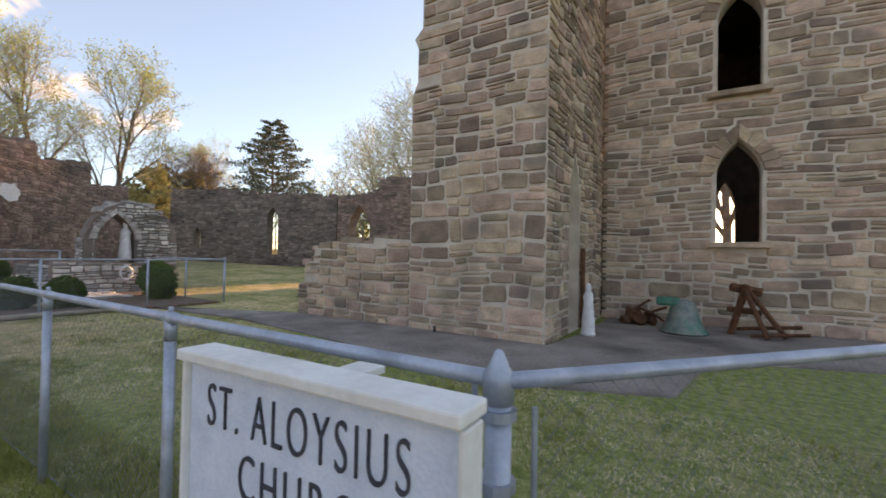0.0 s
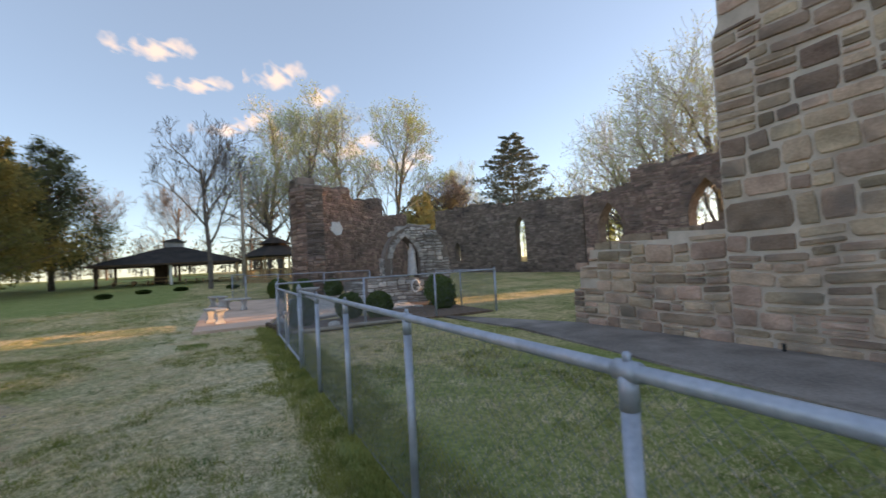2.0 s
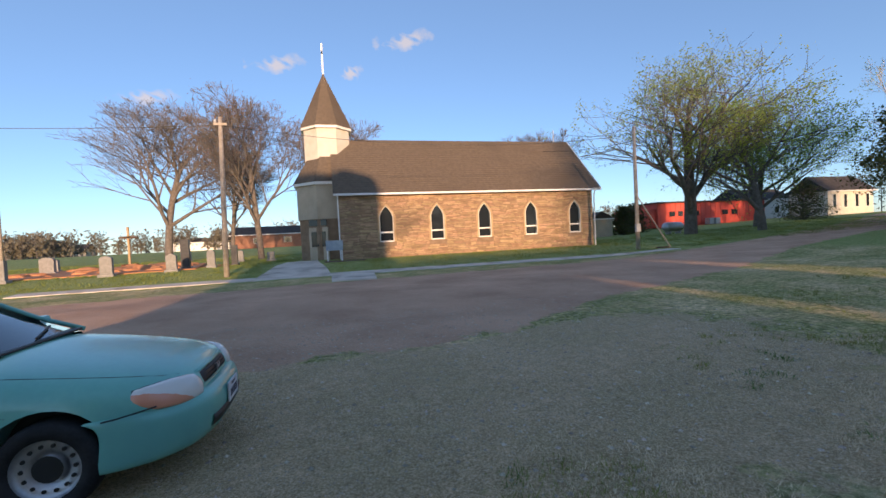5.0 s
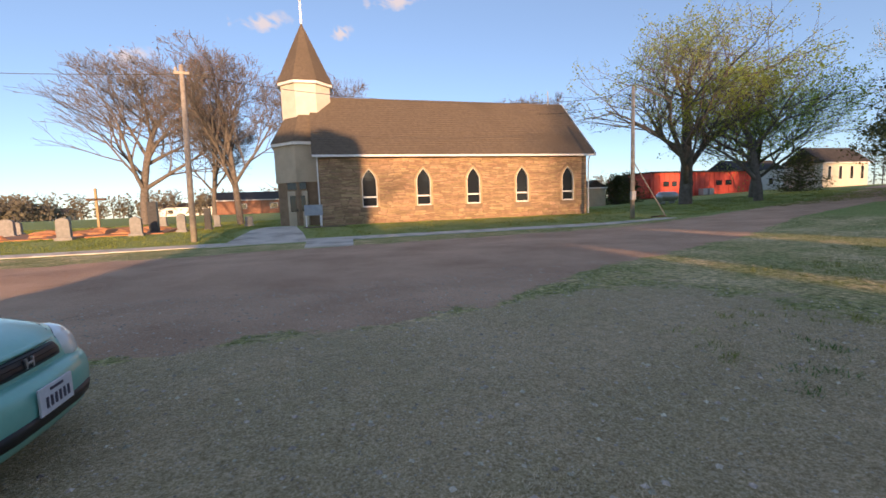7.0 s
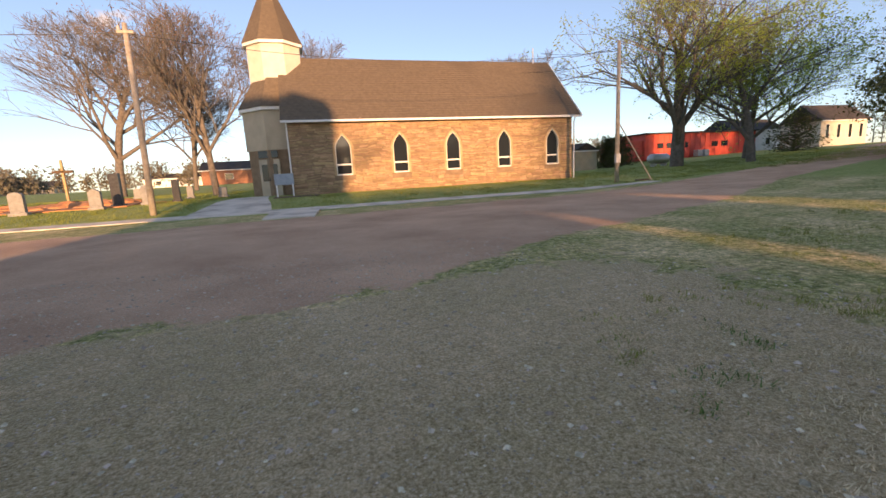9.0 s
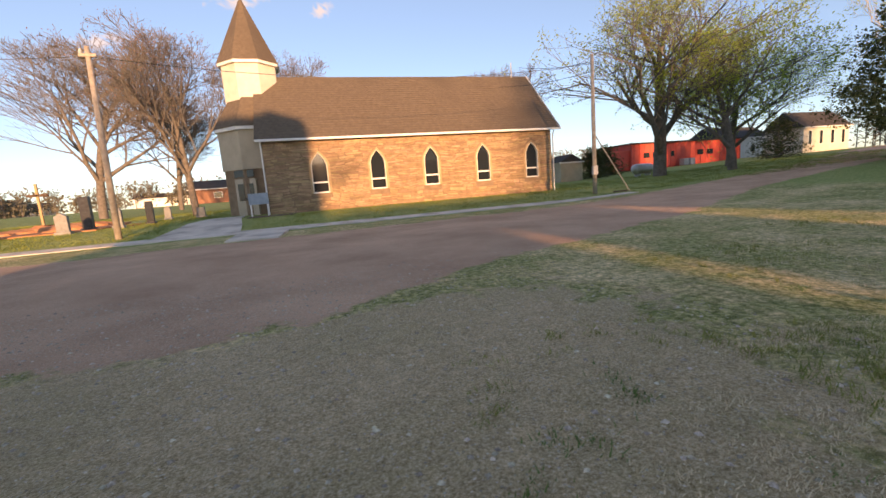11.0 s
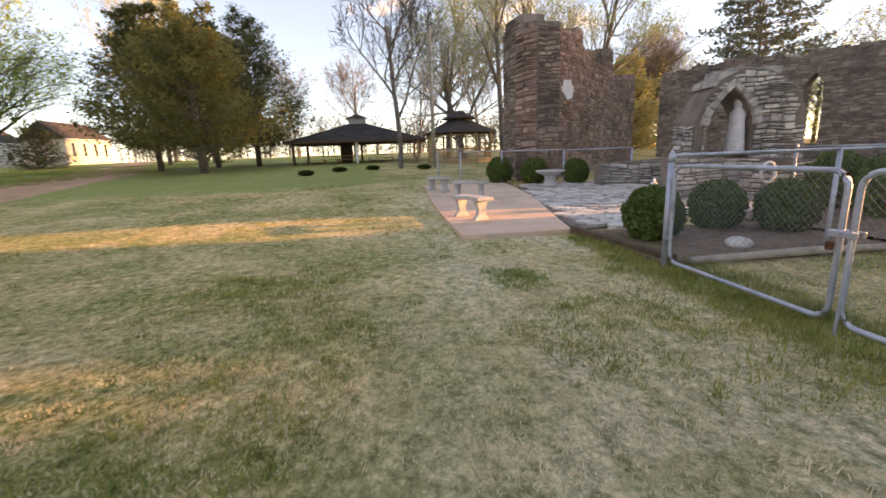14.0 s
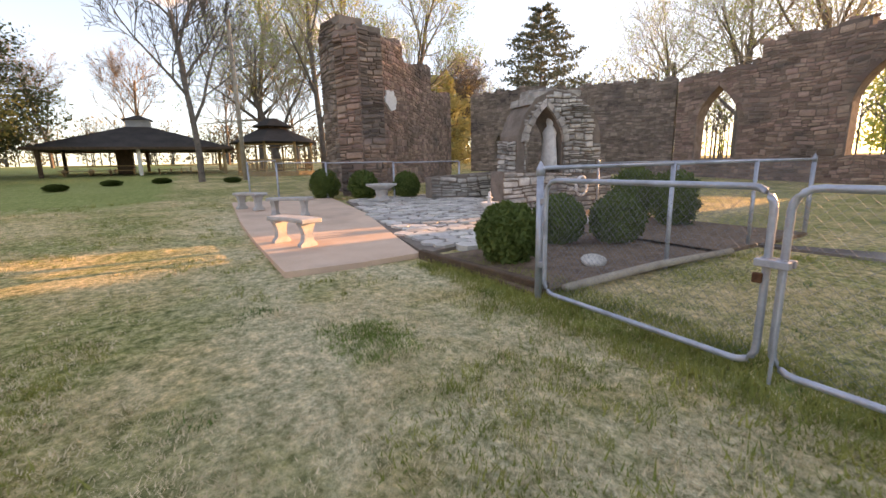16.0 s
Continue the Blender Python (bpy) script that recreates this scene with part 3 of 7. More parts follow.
for i in range(16):
    x0 = 9.6 - i * 2.0
    slab("pavement", [(x0, -20.0), (x0 - 1.985, -20.0), (x0 - 1.985, -20.9), (x0, -20.9)], 0.035, 0.12, M_CONC, "pale concrete pavement slab beside the gravel road", follow=True)
slab("pavement", [(0.6, -20.91), (-2.7, -20.91), (-2.5, -23.0), (-2.1, -25.6), (-1.9, -28.6), (-0.1, -28.6), (0.2, -25.0)], 0.03, 0.12, M_CONC, "concrete walk leading to the chapel door", follow=True)
slab("pavement", [(-2.75, -17.1), (-4.5, -16.9), (-4.7, -19.98), (-2.75, -19.98)], 0.05, 0.14, M_CONC, "concrete pad at the road's edge", follow=True)
slab("patio_slab", [(-14.75, -0.35), (-14.7, 0.6), (-14.8, 1.5), (-17.2, 2.0), (-19.6, 2.45), (-23.6, 2.7), (-23.9, -0.25), (-19.5, -0.4), (-17.2, -0.38)], 0.07, 0.25, M_PATIO, "pinkish smooth concrete patio slab on the lawn", "patio", True)
slab("floor_porch", [(-13.0, 5.9), (-9.2, 6.2), (-2.3, 5.3), (-0.8, 5.9), (-0.5, 8.0), (3.4, 9.5), (3.4, 12.4), (-2.6, 12.4), (-2.6, 9.0), (-2.8, 7.6), (-8.9, 7.6)], 0.035, 0.2, M_DARKCONC, "dark patchy old concrete floor round the ruined tower", "floor")

# ---- ruined tower ----
BX0, BX1, BY, MY = -5.68, -2.84, 7.6, 11.8
up_top = [(0, 4.75), (0.0, 4.75), (0.12, 5.0), (0.12, 5.7), (0.02, 5.9), (0.22, 6.1), (0.22, 6.7), (0.4, 7.0), (0.4, 9.6), (0.7, 10.4), (2.56, 11.2)]
tower_block = wall_panel("wall_tower_block", (BX0, BY, 0), (1, 0), [(0, -0.3), (2.56, -0.3)] + [(u, z) for u, z in up_top[::-1]], [], 4.2, 1, M_MORTAR, "tall broken sandstone pier of a ruined church tower")
main_holes = [(2.28, 3.12, 1.9, 3.45, 4.15), (2.28, 3.12, 5.2, 6.9, 7.6)]
tower_main = wall_panel("wall_tower_front", (-2.7, MY, 0), (1, 0), [(0, -0.3), (5.05, -0.3), (5.05, 11.6), (3.6, 12.0), (0, 11.4)], main_holes, 0.7, 1, M_MORTAR, "sandstone tower wall with two pointed window openings")
side_hole = [(1.35, 2.15, 0.05, 2.6, 3.6)]
tower_side = wall_panel("wall_tower_side", (-3.12, BY, 0), (0, 1), [(0, -0.3), (4.2, -0.3), (4.2, 11.2), (0, 11.2)], side_hole, -0.28, 1, M_MORTAR, "return wall of the tower pier with a narrow pointed niche")
low_top = [(0, 0.75), (0.2, 0.8), (0.22, 1.25), (0.5, 1.3), (0.55, 1.62), (1.3, 1.6), (1.32, 1.75), (2.4, 1.72), (2.42, 1.85), (3.4, 1.8)]
low_wall = wall_panel("wall_low", (-9.08, BY + 0.02, 0), (1, 0), [(0, -0.3), (3.4, -0.3)] + low_top[::-1], [], 0.6, 1, M_MORTAR, "low broken remains of a sandstone church wall")
wall_panel("wall_tower_back", (-1.85, 17.0, 0), (1, 0), [(-0.85, -0.3), (4.2, -0.3), (4.2, 11.5), (-0.85, 11.5)], [(1.45, 2.0, 1.2, 3.2, 4.1)], 0.6, 1, M_GREYMORTAR, "back wall of the tower room with a pointed opening")
wall_panel("wall_tower_east", (2.34, 12.5, 0), (0, 1), [(0, -0.3), (4.5, -0.3), (4.5, 11.5), (0, 11.5)], [], 0.6, 1, M_GREYMORTAR, "dark side wall inside the tower")
wall_panel("wall_tower_west", (-2.69, 12.5, 0), (0, 1), [(0, -0.3), (4.5, -0.3), (4.5, 11.5), (0, 11.5)], [], 0.6, 1, M_GREYMORTAR, "dark side wall inside the tower")
tagged(part("ceiling_tower", boxes(((-0.18, 14.75, 8.4), (5.0, 4.48, 0.3))), M_DARKWOOD), "dark floor deck inside the tower", "ceiling", "", "structure")

# ---- far ruin walls ----
def ragged(top, seed, step=0.42, drop=0.20):
    """A broken wall top: short level runs that rise and fall about the given line."""
    rnd, out = random.Random(seed), []
    x, end = top[0][0], top[-1][0]
    while x < end - 0.05:
        w = min(rnd.uniform(0.5, 1.5) * step, end - x)
        z = min(interp(top, x + 0.02), interp(top, x + w - 0.02)) + rnd.uniform(-drop, 0.04)
        out += [(x + 0.004, z), (x + w - 0.004, z + rnd.uniform(-0.03, 0.03))]
        x += w
    out[0], out[-1] = (top[0][0], out[0][1]), (end, out[-1][1])
    return out



FY = 24.5
far_top = ragged([(0, 6.0), (4.2, 6.15), (4.25, 7.15), (8.5, 7.05), (8.6, 6.85), (14, 6.7), (14.1, 6.9), (20, 6.5), (20.1, 5.9), (24, 5.6)], 31)
# the third opening is out of view, sized to trim the sun streak it lets through
far_holes = [(1.25, 3.45, 1.3, 3.4, 5.2), (8.1, 10.4, 1.3, 3.6, 5.5), (15.1, 15.8, 3.6, 4.1, 4.9)]
far_wall = wall_panel("wall_nave_far", (-25.5, FY, 0), (1, 0), [(0, -0.3), (24, -0.3)] + far_top[::-1], far_holes, 0.8, 1, M_REDMORTAR, "long roofless nave wall with open pointed windows")
AP0, AP1 = Vector((-38.4, 18.2)), Vector((-25.6, 24.5))
apd = (AP1 - AP0).normalized()
apl = (AP1 - AP0).length
ap_top = ragged([(0, 6.45), (2.2, 6.65), (4.6, 6.8), (6.0, 6.5), (7.9, 6.25), (10, 6.3), (12.6, 6.15), (apl, 6.1)], 32)
ap_holes = [(2.15, 2.75, 1.7, 2.8, 3.4), (8.5, 9.4, 1.3, 4.2, 5.1)]
apse = wall_panel("wall_apse", (AP0.x, AP0.y, 0), (apd.x, apd.y), [(0, -0.3), (apl, -0.3)] + ap_top[::-1], ap_holes, 0.8, 1, M_GREYMORTAR, "angled ruined apse wall with narrow pointed windows")
RW0, RW1 = Vector((-24.1, 4.1)), Vector((-33.2, 13.2))
rwd = (RW1 - RW0).normalized()
rwl = (RW1 - RW0).length
rw_top = ragged([(0, 5.8), (2.0, 6.1), (4.35, 6.62), (4.4, 5.75), (8.75, 6.3), (8.8, 5.1), (rwl, 5.55)], 33, 0.5, 0.12)
rw_holes = []
ruin_red = wall_panel("wall_transept", (RW0.x, RW0.y, 0), (rwd.x, rwd.y), [(0, -0.3), (rwl, -0.3)] + rw_top[::-1], rw_holes, 0.9, 1, M_REDMORTAR, "tall stepped ruin wall of dark red rubble stone")

# ---- chapel ----
CX0, CX1, CY, CZ0, CZ1 = -3.4, -21.6, -27.25, 0.45, 4.5
CYB, CRY, CRZ = -35.35, -31.3, 8.85
chapel = thing("chapel", (CX0 + CX1) / 2, CRY, CZ0, 0, "small tan stone chapel with a brown shingled roof and white belfry", "church")


def chapel_part(name, bm, mat, label="", parent=None, smooth=False):
    bmesh.ops.translate(bm, verts=bm.verts, vec=-chapel.location)
    return part(name, bm, mat, parent or chapel, label, smooth)


ch_holes = []
for c in (-6.35, -9.75, -13.1, -16.6, -20.1):
    u = CX0 - c
    ch_holes.append((u - 0.47, u + 0.47, 1.0, 2.55, 3.35))
cw = wall_panel("front_wall", (CX0, CY, CZ0), (-1, 0), [(0, -0.4), (CX0 - CX1, -0.4), (CX0 - CX1, 4.05), (0, 4.05)], ch_holes, 0.4, 1, M_CHMORTAR)
cw.parent = chapel
cw.matrix_parent_inverse = chapel.matrix_basis.inverted()
for key in ("kind", "category"):
    if key in cw:
        del cw[key]
lay_stones(cw, (CX0, CY, CZ0), (-1, 0), CX0 - CX1, [(0, 4.0), (18.2, 4.0)], [(a - 0.1, b + 0.1, c - 0.08, d, e + 0.14) for a, b, c, d, e in ch_holes], 1, (0.075, 0.15), (0.25, 0.8), 0.02, M_CHAPEL, M_CHAPEL, 0, 5, gap=0.012)
for h in ch_holes:
    win = ring("window", (CX0, CY, CZ0), (-1, 0), 1, h, 0.0, 0.02, M_CREAM, chapel, "cream pointed window frame", inner=-0.06, deep=0.14)
    win.matrix_parent_inverse = chapel.matrix_basis.inverted()
    c, hw = (h[0] + h[1]) / 2, 0.47
    part("glazing_bar", boxes(((CX0 - c, CY - 0.06, CZ0 + 1.62), (0.86, 0.08, 0.09))), M_WHITE, win)
    bm = boxes(((CX0 - c, CY - 0.06, CZ0 + 1.04), (0.94, 0.14, 0.08)))
    part("sill", bm, M_WHITE, win)
    part("pane", pane_mesh((CX0, CY, CZ0), (-1, 0), 1, h, 0.12), M_GLASS, win, "dark glass pane")
    r = ring("stone_arch", (CX0, CY, CZ0), (-1, 0), 1, h, 0.13, 0.03, M_CHAPEL, chapel, "", inner=0.005)
    r.matrix_parent_inverse = chapel.matrix_basis.inverted()
bm = boxes(((-12.5, CYB + 0.2, 2.3), (18.2, 0.4, 4.4)), ((CX1 + 0.2, CRY, 2.3), (0.398, 7.7, 4.4)), ((CX0 - 0.2, CRY, 2.3), (0.398, 7.7, 4.4)))
for x in (CX1 + 0.2, CX0 - 0.2):
    g = [bm.verts.new((x + s, y, z)) for s in (-0.195, 0.195) for y, z in ((CY - 0.02, 4.5), (CRY, CRZ - 0.15), (CYB + 0.02, 4.5))]
    bm.faces.new(g[:3]), bm.faces.new(g[3:][::-1])
    for i in range(3):
        bm.faces.new((g[i], g[3 + i], g[3 + (i + 1) % 3], g[(i + 1) % 3]))
bmesh.ops.recalc_face_normals(bm, faces=bm.faces)
chapel_part("gable_wall", bm, M_CHMORTAR)


def roof_slope(x0, x1, ya, za, yb, zb, t=0.16, clip0=0.0):
    bm = bmesh.new()
    up = [(x0, ya, za), (x1, ya, za), (x1, yb, zb), (x0 - clip0, yb, zb)]
    if clip0:
        up = [(x0, ya, za), (x1, ya, za), (x1, yb, zb), (x0 - clip0, yb, zb), (x0, yb + (ya - yb) * 0.14, zb + (za - zb) * 0.14)]
    a = [bm.verts.new(p) for p in up]
    b = [bm.verts.new((p[0], p[1], p[2] - t)) for p in up]
    bm.faces.new(a), bm.faces.new(b[::-1])
    for i in range(len(up)):
        j = (i + 1) % len(up)
        bm.faces.new((a[i], b[i], b[j], a[j]))
    bmesh.ops.recalc_face_normals(bm, faces=bm.faces)
    return bm


roof = chapel_part("roof", roof_slope(-3.1, -22.1, -26.95, 4.62, CRY, 8.95, 0.14, 0.9), M_ROOF, "brown asphalt shingle roof")
chapel_part("roof_back", roof_slope(-3.1, -22.1, -35.65, 4.62, CRY - 0.01, 8.95, 0.14), M_ROOF)
for k in range(26):
    f0 = k / 26
    y0, z0 = -26.95 + (CRY + 26.95) * f0, 4.62 + (8.95 - 4.62) * f0
    chapel_part("shingle_course", roof_slope(-3.09, -22.09 + (0.0), y0 + 0.015, z0 + 0.012, y0 + (CRY + 26.95) / 26, z0 + (4.33) / 26 + 0.006, 0.014) if k < 22 else roof_slope(-3.9, -22.09, y0 + 0.015, z0 + 0.012, y0 + (CRY + 26.95) / 26, z0 + 4.33 / 26 + 0.006, 0.014), M_ROOF, parent=roof)
chapel_part("gutter", boxes(((-12.6, -26.9, 4.53), (19.0, 0.12, 0.13)), bevel=0.02), M_WHITE, "white gutter along the eave")
for dx in (-3.36, -21.7):
    chapel_part("downspout", tube(bmesh.new(), [(dx, -26.98, 4.45), (dx, -27.15, 4.2), (dx, -27.18, 0.45)], 0.045, 6), M_WHITE)
bm = bmesh.new()
box(bm, (-22.12, (CRY - 26.95) / 2, 6.72), (0.05, 0.01, 0.01))
a = [bm.verts.new(p) for p in ((-22.13, -26.9, 4.66), (-22.13, CRY, 8.99), (-22.13, CRY, 8.80), (-22.13, -26.9, 4.46))]
bm.faces.new(a)
g = bmesh.ops.extrude_face_region(bm, geom=[f for f in bm.faces if len(f.verts) == 4 and abs(f.calc_area()) > 0.5])
bmesh.ops.translate(bm, vec=(-0.05, 0, 0), verts=[v for v in g["geom"] if isinstance(v, bmesh.types.BMVert)])
bmesh.ops.recalc_face_normals(bm, faces=bm.faces)
chapel_part("barge_board", bm, M_WHITE)


def octagon(bm, cx, cy, r0, r1, z0, z1, n=8, turn=22.5):
    lo = [bm.verts.new((cx + r0 * math.cos(radians(turn + k * 360 / n)), cy + r0 * math.sin(radians(turn + k * 360 / n)), z0)) for k in range(n)]
    if r1 < 0.01:
        tip = bm.verts.new((cx, cy, z1))
        for k in range(n):
            bm.faces.new((lo[k], lo[(k + 1) % n], tip))
        bm.faces.new(lo[::-1])
    else:
        hi = [bm.verts.new((cx + r1 * math.cos(radians(turn + k * 360 / n)), cy + r1 * math.sin(radians(turn + k * 360 / n)), z1)) for k in range(n)]
        for k in range(n):
            bm.faces.new((lo[k], lo[(k + 1) % n], hi[(k + 1) % n], hi[k]))
        bm.faces.new(lo[::-1]), bm.faces.new(hi)
    return bm


EX, EY = -3.0, -31.4
chapel_part("porch_wall", octagon(bmesh.new(), EX, EY, 2.35, 2.35, 0.2, 3.2), M_CHMORTAR, "lower stone wall of the entry")
chapel_part("porch_upper", octagon(bmesh.new(), EX, EY, 2.45, 2.45, 3.2, 5.5), M_STUCCO, "smooth tan upper wall of the entry")
chapel_part("porch_trim", octagon(bmesh.new(), EX, EY, 2.62, 2.62, 5.5, 5.68), M_WHITE)
chapel_part("porch_roof", octagon(bmesh.new(), EX, EY, 2.66, 1.55, 5.68, 7.5), M_ROOF)
chapel_part("belfry", octagon(bmesh.new(), -2.93, -31.5, 1.66, 1.66, 7.0, 9.45), M_CREAM, "white octagonal belfry")
chapel_part("belfry_trim", octagon(bmesh.new(), -2.93, -31.5, 1.85, 1.85, 9.45, 9.62), M_WHITE)
chapel_part("spire", octagon(bmesh.new(), -2.93, -31.5, 1.9, 0.0, 9.62, 13.75), M_ROOF, "steep brown shingled spire")
chapel_part("cross", boxes(((-2.93, -31.5, 14.75), (0.12, 0.12, 2.2)), ((-2.93, -31.5, 15.2), (0.1, 0.9, 0.12)), bevel=0.01), M_WHITE, "white cross on the spire")
dd = Vector((math.cos(radians(65)), math.sin(radians(65)), 0))
door = chapel_part("door", box(bmesh.new(), (EX + 2.19 * dd.x, EY + 2.19 * dd.y, 1.55), (1.35, 0.14, 2.2), 65 - 90), M_STUCCO, "beige double door with glass panes")
tdir = Vector((-dd.y, dd.x, 0))
for s in (-0.32, 0.32):
    p = Vector((EX, EY, 0)) + dd * 2.27 + tdir * s
    chapel_part("pane", box(bmesh.new(), (p.x, p.y, 1.85), (0.38, 0.03, 1.0), 65 - 90), M_GLASS, "", door)
p = Vector((EX, EY, 0)) + dd * 2.28
chapel_part("transom", box(bmesh.new(), (p.x, p.y, 2.95), (1.25, 0.04, 0.42), 65 - 90), M_GLASS, "", door)
chapel_part("handle", box(bmesh.new(), (p.x, p.y, 1.45), (0.12, 0.08, 0.2), 65 - 90), M_BLACKP, "dark door handle", door)


# ---- trees ----
def grow(rnd, out, tips, p, d, length, r, level, levels, spec):
    """One limb and, from it, its branches."""
    n = 5 if level == 0 else 4 if level < 3 else 3
    pts, rad = [p.copy()], [r]
    for i in range(n):
        d = (d + Vector((rnd.uniform(-1, 1), rnd.uniform(-1, 1), rnd.uniform(-0.5, 1.0) * spec["rise"])) * spec["wander"] * (0.4 if level == 0 else 1)).normalized()
        p = p + d * (length / n)
        pts.append(p.copy())
        rad.append(r * (1 - (0.45 if level == 0 else 0.7) * (i + 1) / n))
    out[min(level, 2)].append((pts, rad))
    if level >= levels:
        tips.append((pts[-1], d))
        tips.append((pts[1], d))
        return
    kids = spec["kids"][level] if level < len(spec["kids"]) else 3
    for k in range(kids):
        f = spec["fork"] + (1 - spec["fork"]) * (k + rnd.random()) / kids if level == 0 else 0.2 + 0.8 * (k + rnd.random()) / kids
        i = min(n - 1, int(f * n))
        q = pts[i].lerp(pts[i + 1], f * n - i)
        ang = rnd.uniform(*spec["angle"])
        az = k * 2.4 + rnd.uniform(-0.6, 0.6)
        a = d.orthogonal().normalized()
        b = d.cross(a)
        side = a * math.cos(az) + b * math.sin(az)
        nd = (d * math.cos(ang) + side * math.sin(ang))
        nd.z += spec["lift"]
        grow(rnd, out, tips, q, nd.normalized(), length * rnd.uniform(*spec["ratio"]) * (1.15 - 0.5 * f), max(rad[i] * 0.60, 0.006), level + 1, levels, spec)


def limb_mesh(items, sides):
    vs, fs = [], []
    for pts, rad in items:
        base = len(vs)
        for i, p in enumerate(pts):
            d = (pts[min(i + 1, len(pts) - 1)] - pts[max(i - 1, 0)]).normalized()
            a = d.orthogonal().normalized()
            b = d.cross(a)
            for k in range(sides):
                t = k * 2 * math.pi / sides
                vs.append(tuple(p + (a * math.cos(t) + b * math.sin(t)) * rad[i]))
        for i in range(len(pts) - 1):
            for k in range(sides):
                k2 = (k + 1) % sides
                fs.append((base + i * sides + k, base + i * sides + k2, base + (i + 1) * sides + k2, base + (i + 1) * sides + k))
    return vs, fs


def leaf_quads(rnd, spots, size, spread):
    vs, fs = [], []
    for p in spots:
        c = p + Vector((rnd.gauss(0, spread), rnd.gauss(0, spread), rnd.gauss(0, spread)))
        a = Vector((rnd.uniform(-1, 1), rnd.uniform(-1, 1), rnd.uniform(-1, 1))).normalized()
        b = a.orthogonal().normalized()
        s = size * rnd.uniform(0.6, 1.4)
        k = len(vs)
        vs += [tuple(c - a * s), tuple(c + b * s * 0.5), tuple(c + a * s), tuple(c - b * s * 0.5)]
        fs.append((k, k + 1, k + 2, k + 3))
    return vs, fs


BARE = dict(rise=0.25, wander=0.22, kids=(8, 6, 6, 5), fork=0.28, angle=(0.5, 1.0), lift=0.22, ratio=(0.52, 0.68))
FAN = dict(rise=0.3, wander=0.15, kids=(11, 6, 5, 4), fork=0.26, angle=(0.35, 0.85), lift=0.18, ratio=(0.56, 0.74))
WIDE = dict(rise=0.25, wander=0.27, kids=(7, 6, 5, 4), fork=0.2, angle=(0.45, 1.05), lift=0.16, ratio=(0.66, 0.90))


def tree(name, x, y, height, seed, spec, label, leaves=0, leaf=None, leaf_size=0.12, girth=0.028, levels=4, thick=1.0, width=0.0, twig=None):
    rnd = random.Random(seed)
    out, tips = [[], [], []], []
    trunk_len = height * (0.62 if spec is not WIDE else 0.44)
    grow(rnd, out, tips, Vector((0, 0, -0.2)), Vector((rnd.uniform(-0.05, 0.05), rnd.uniform(-0.05, 0.05), 1)), trunk_len, height * girth, 0, levels, spec)
    every = [p for lv in out for pts, _ in lv for p in pts]
    kz = height / max(p.z for p in every)
    reach = sorted(math.hypot(p.x, p.y) for p in every)[int(len(every) * 0.985)]
    kr = width / 2 / reach if width else kz
    for p in every + [q for q, _ in tips]:
        if not p.is_frozen:
            p.x, p.y, p.z = p.x * kr, p.y * kr, p.z * kz
            p.freeze()
    th = thing(name, x, y, None, 0, label, "tree")
    data_part("trunk", *limb_mesh(out[0], 9), M_BARK, th, smooth=True)
    data_part("branch_mass", *limb_mesh(out[1], 5), M_BARK, th, smooth=True)
    data_part("twig_mass", *limb_mesh([(p, [max(q, 0.013 * thick) for q in r]) for p, r in out[2]], 3), twig or M_TWIG, th)
    if leaves:
        tufts = rnd.sample(tips, max(1, int(len(tips) * 0.55)))
        spots = [rnd.choice(tufts)[0] for _ in range(leaves)]
        tagged(data_part("crown", *leaf_quads(rnd, spots, leaf_size, 0.28), leaf, th), kind="stuff")
    return th


def again(th, x, y, rz):
    return copy_thing(th, pose(x, y, ground_z(x, y), 0, 0, rz))


bare_a = tree("bare_tree", -36.3, -0.8, 13.5, 3, BARE, "bare grey slender tree with spreading limbs on the lawn", girth=0.013, width=8.5)
bare_b = tree("bare_tree", 13.6, -50, 17.2, 7, FAN, "large bare tree standing in the cemetery", girth=0.024, levels=5, width=21, thick=1.15)
bare_c = tree("bare_tree", 2.9, -38.5, 13.9, 11, FAN, "tall bare tree with reddish buds behind the chapel walk", leaves=5000, leaf=leaf_material("red_bud", (0.22, 0.13, 0.11), (0.34, 0.21, 0.17)), leaf_size=0.05, girth=0.02, width=14.5, thick=1.0, levels=5)
bud_a = tree("budding_tree", -36.8, -33.6, 17.8, 21, WIDE, "old spreading tree with sparse new yellow-green leaves", leaves=15000, leaf=M_LEAFY, leaf_size=0.09, girth=0.034, width=24)
bud_b = tree("budding_tree", -40.0, -29.0, 13.2, 25, WIDE, "tree with fresh bright green leaves by the road", leaves=18000, leaf=M_LEAFG, leaf_size=0.09, girth=0.028, width=16)
bud_c = tree("budding_tree", -44.0, 8.0, 19.5, 31, BARE, "tall slender tree with sparse yellow-green leaves", leaves=5500, leaf=M_LEAFY, leaf_size=0.085, girth=0.013, width=12.5, twig=M_TWIGLIT, thick=0.8)
bare_d = tree("bare_tree", -28.5, 38, 20.5, 41, WIDE, "large bare tree behind the ruined nave wall, backlight put into its twig colour", leaves=9000, leaf=M_LEAFY, leaf_size=0.07, thick=1.2, width=18, girth=0.018, twig=M_TWIGLIT)
bare_e = tree("bare_tree", -47.0, 5.0, 13.5, 47, WIDE, "low spreading tree with a few yellow leaves behind the gazebo", leaves=3000, leaf=M_LEAFY, leaf_size=0.09, width=15, girth=0.024, twig=M_TWIGLIT, thick=0.8)
again(bud_c, -47.5, 12.5, 100), again(bud_c, -45.5, 16.5, 220), again(bud_c, -49, 4.0, 300)
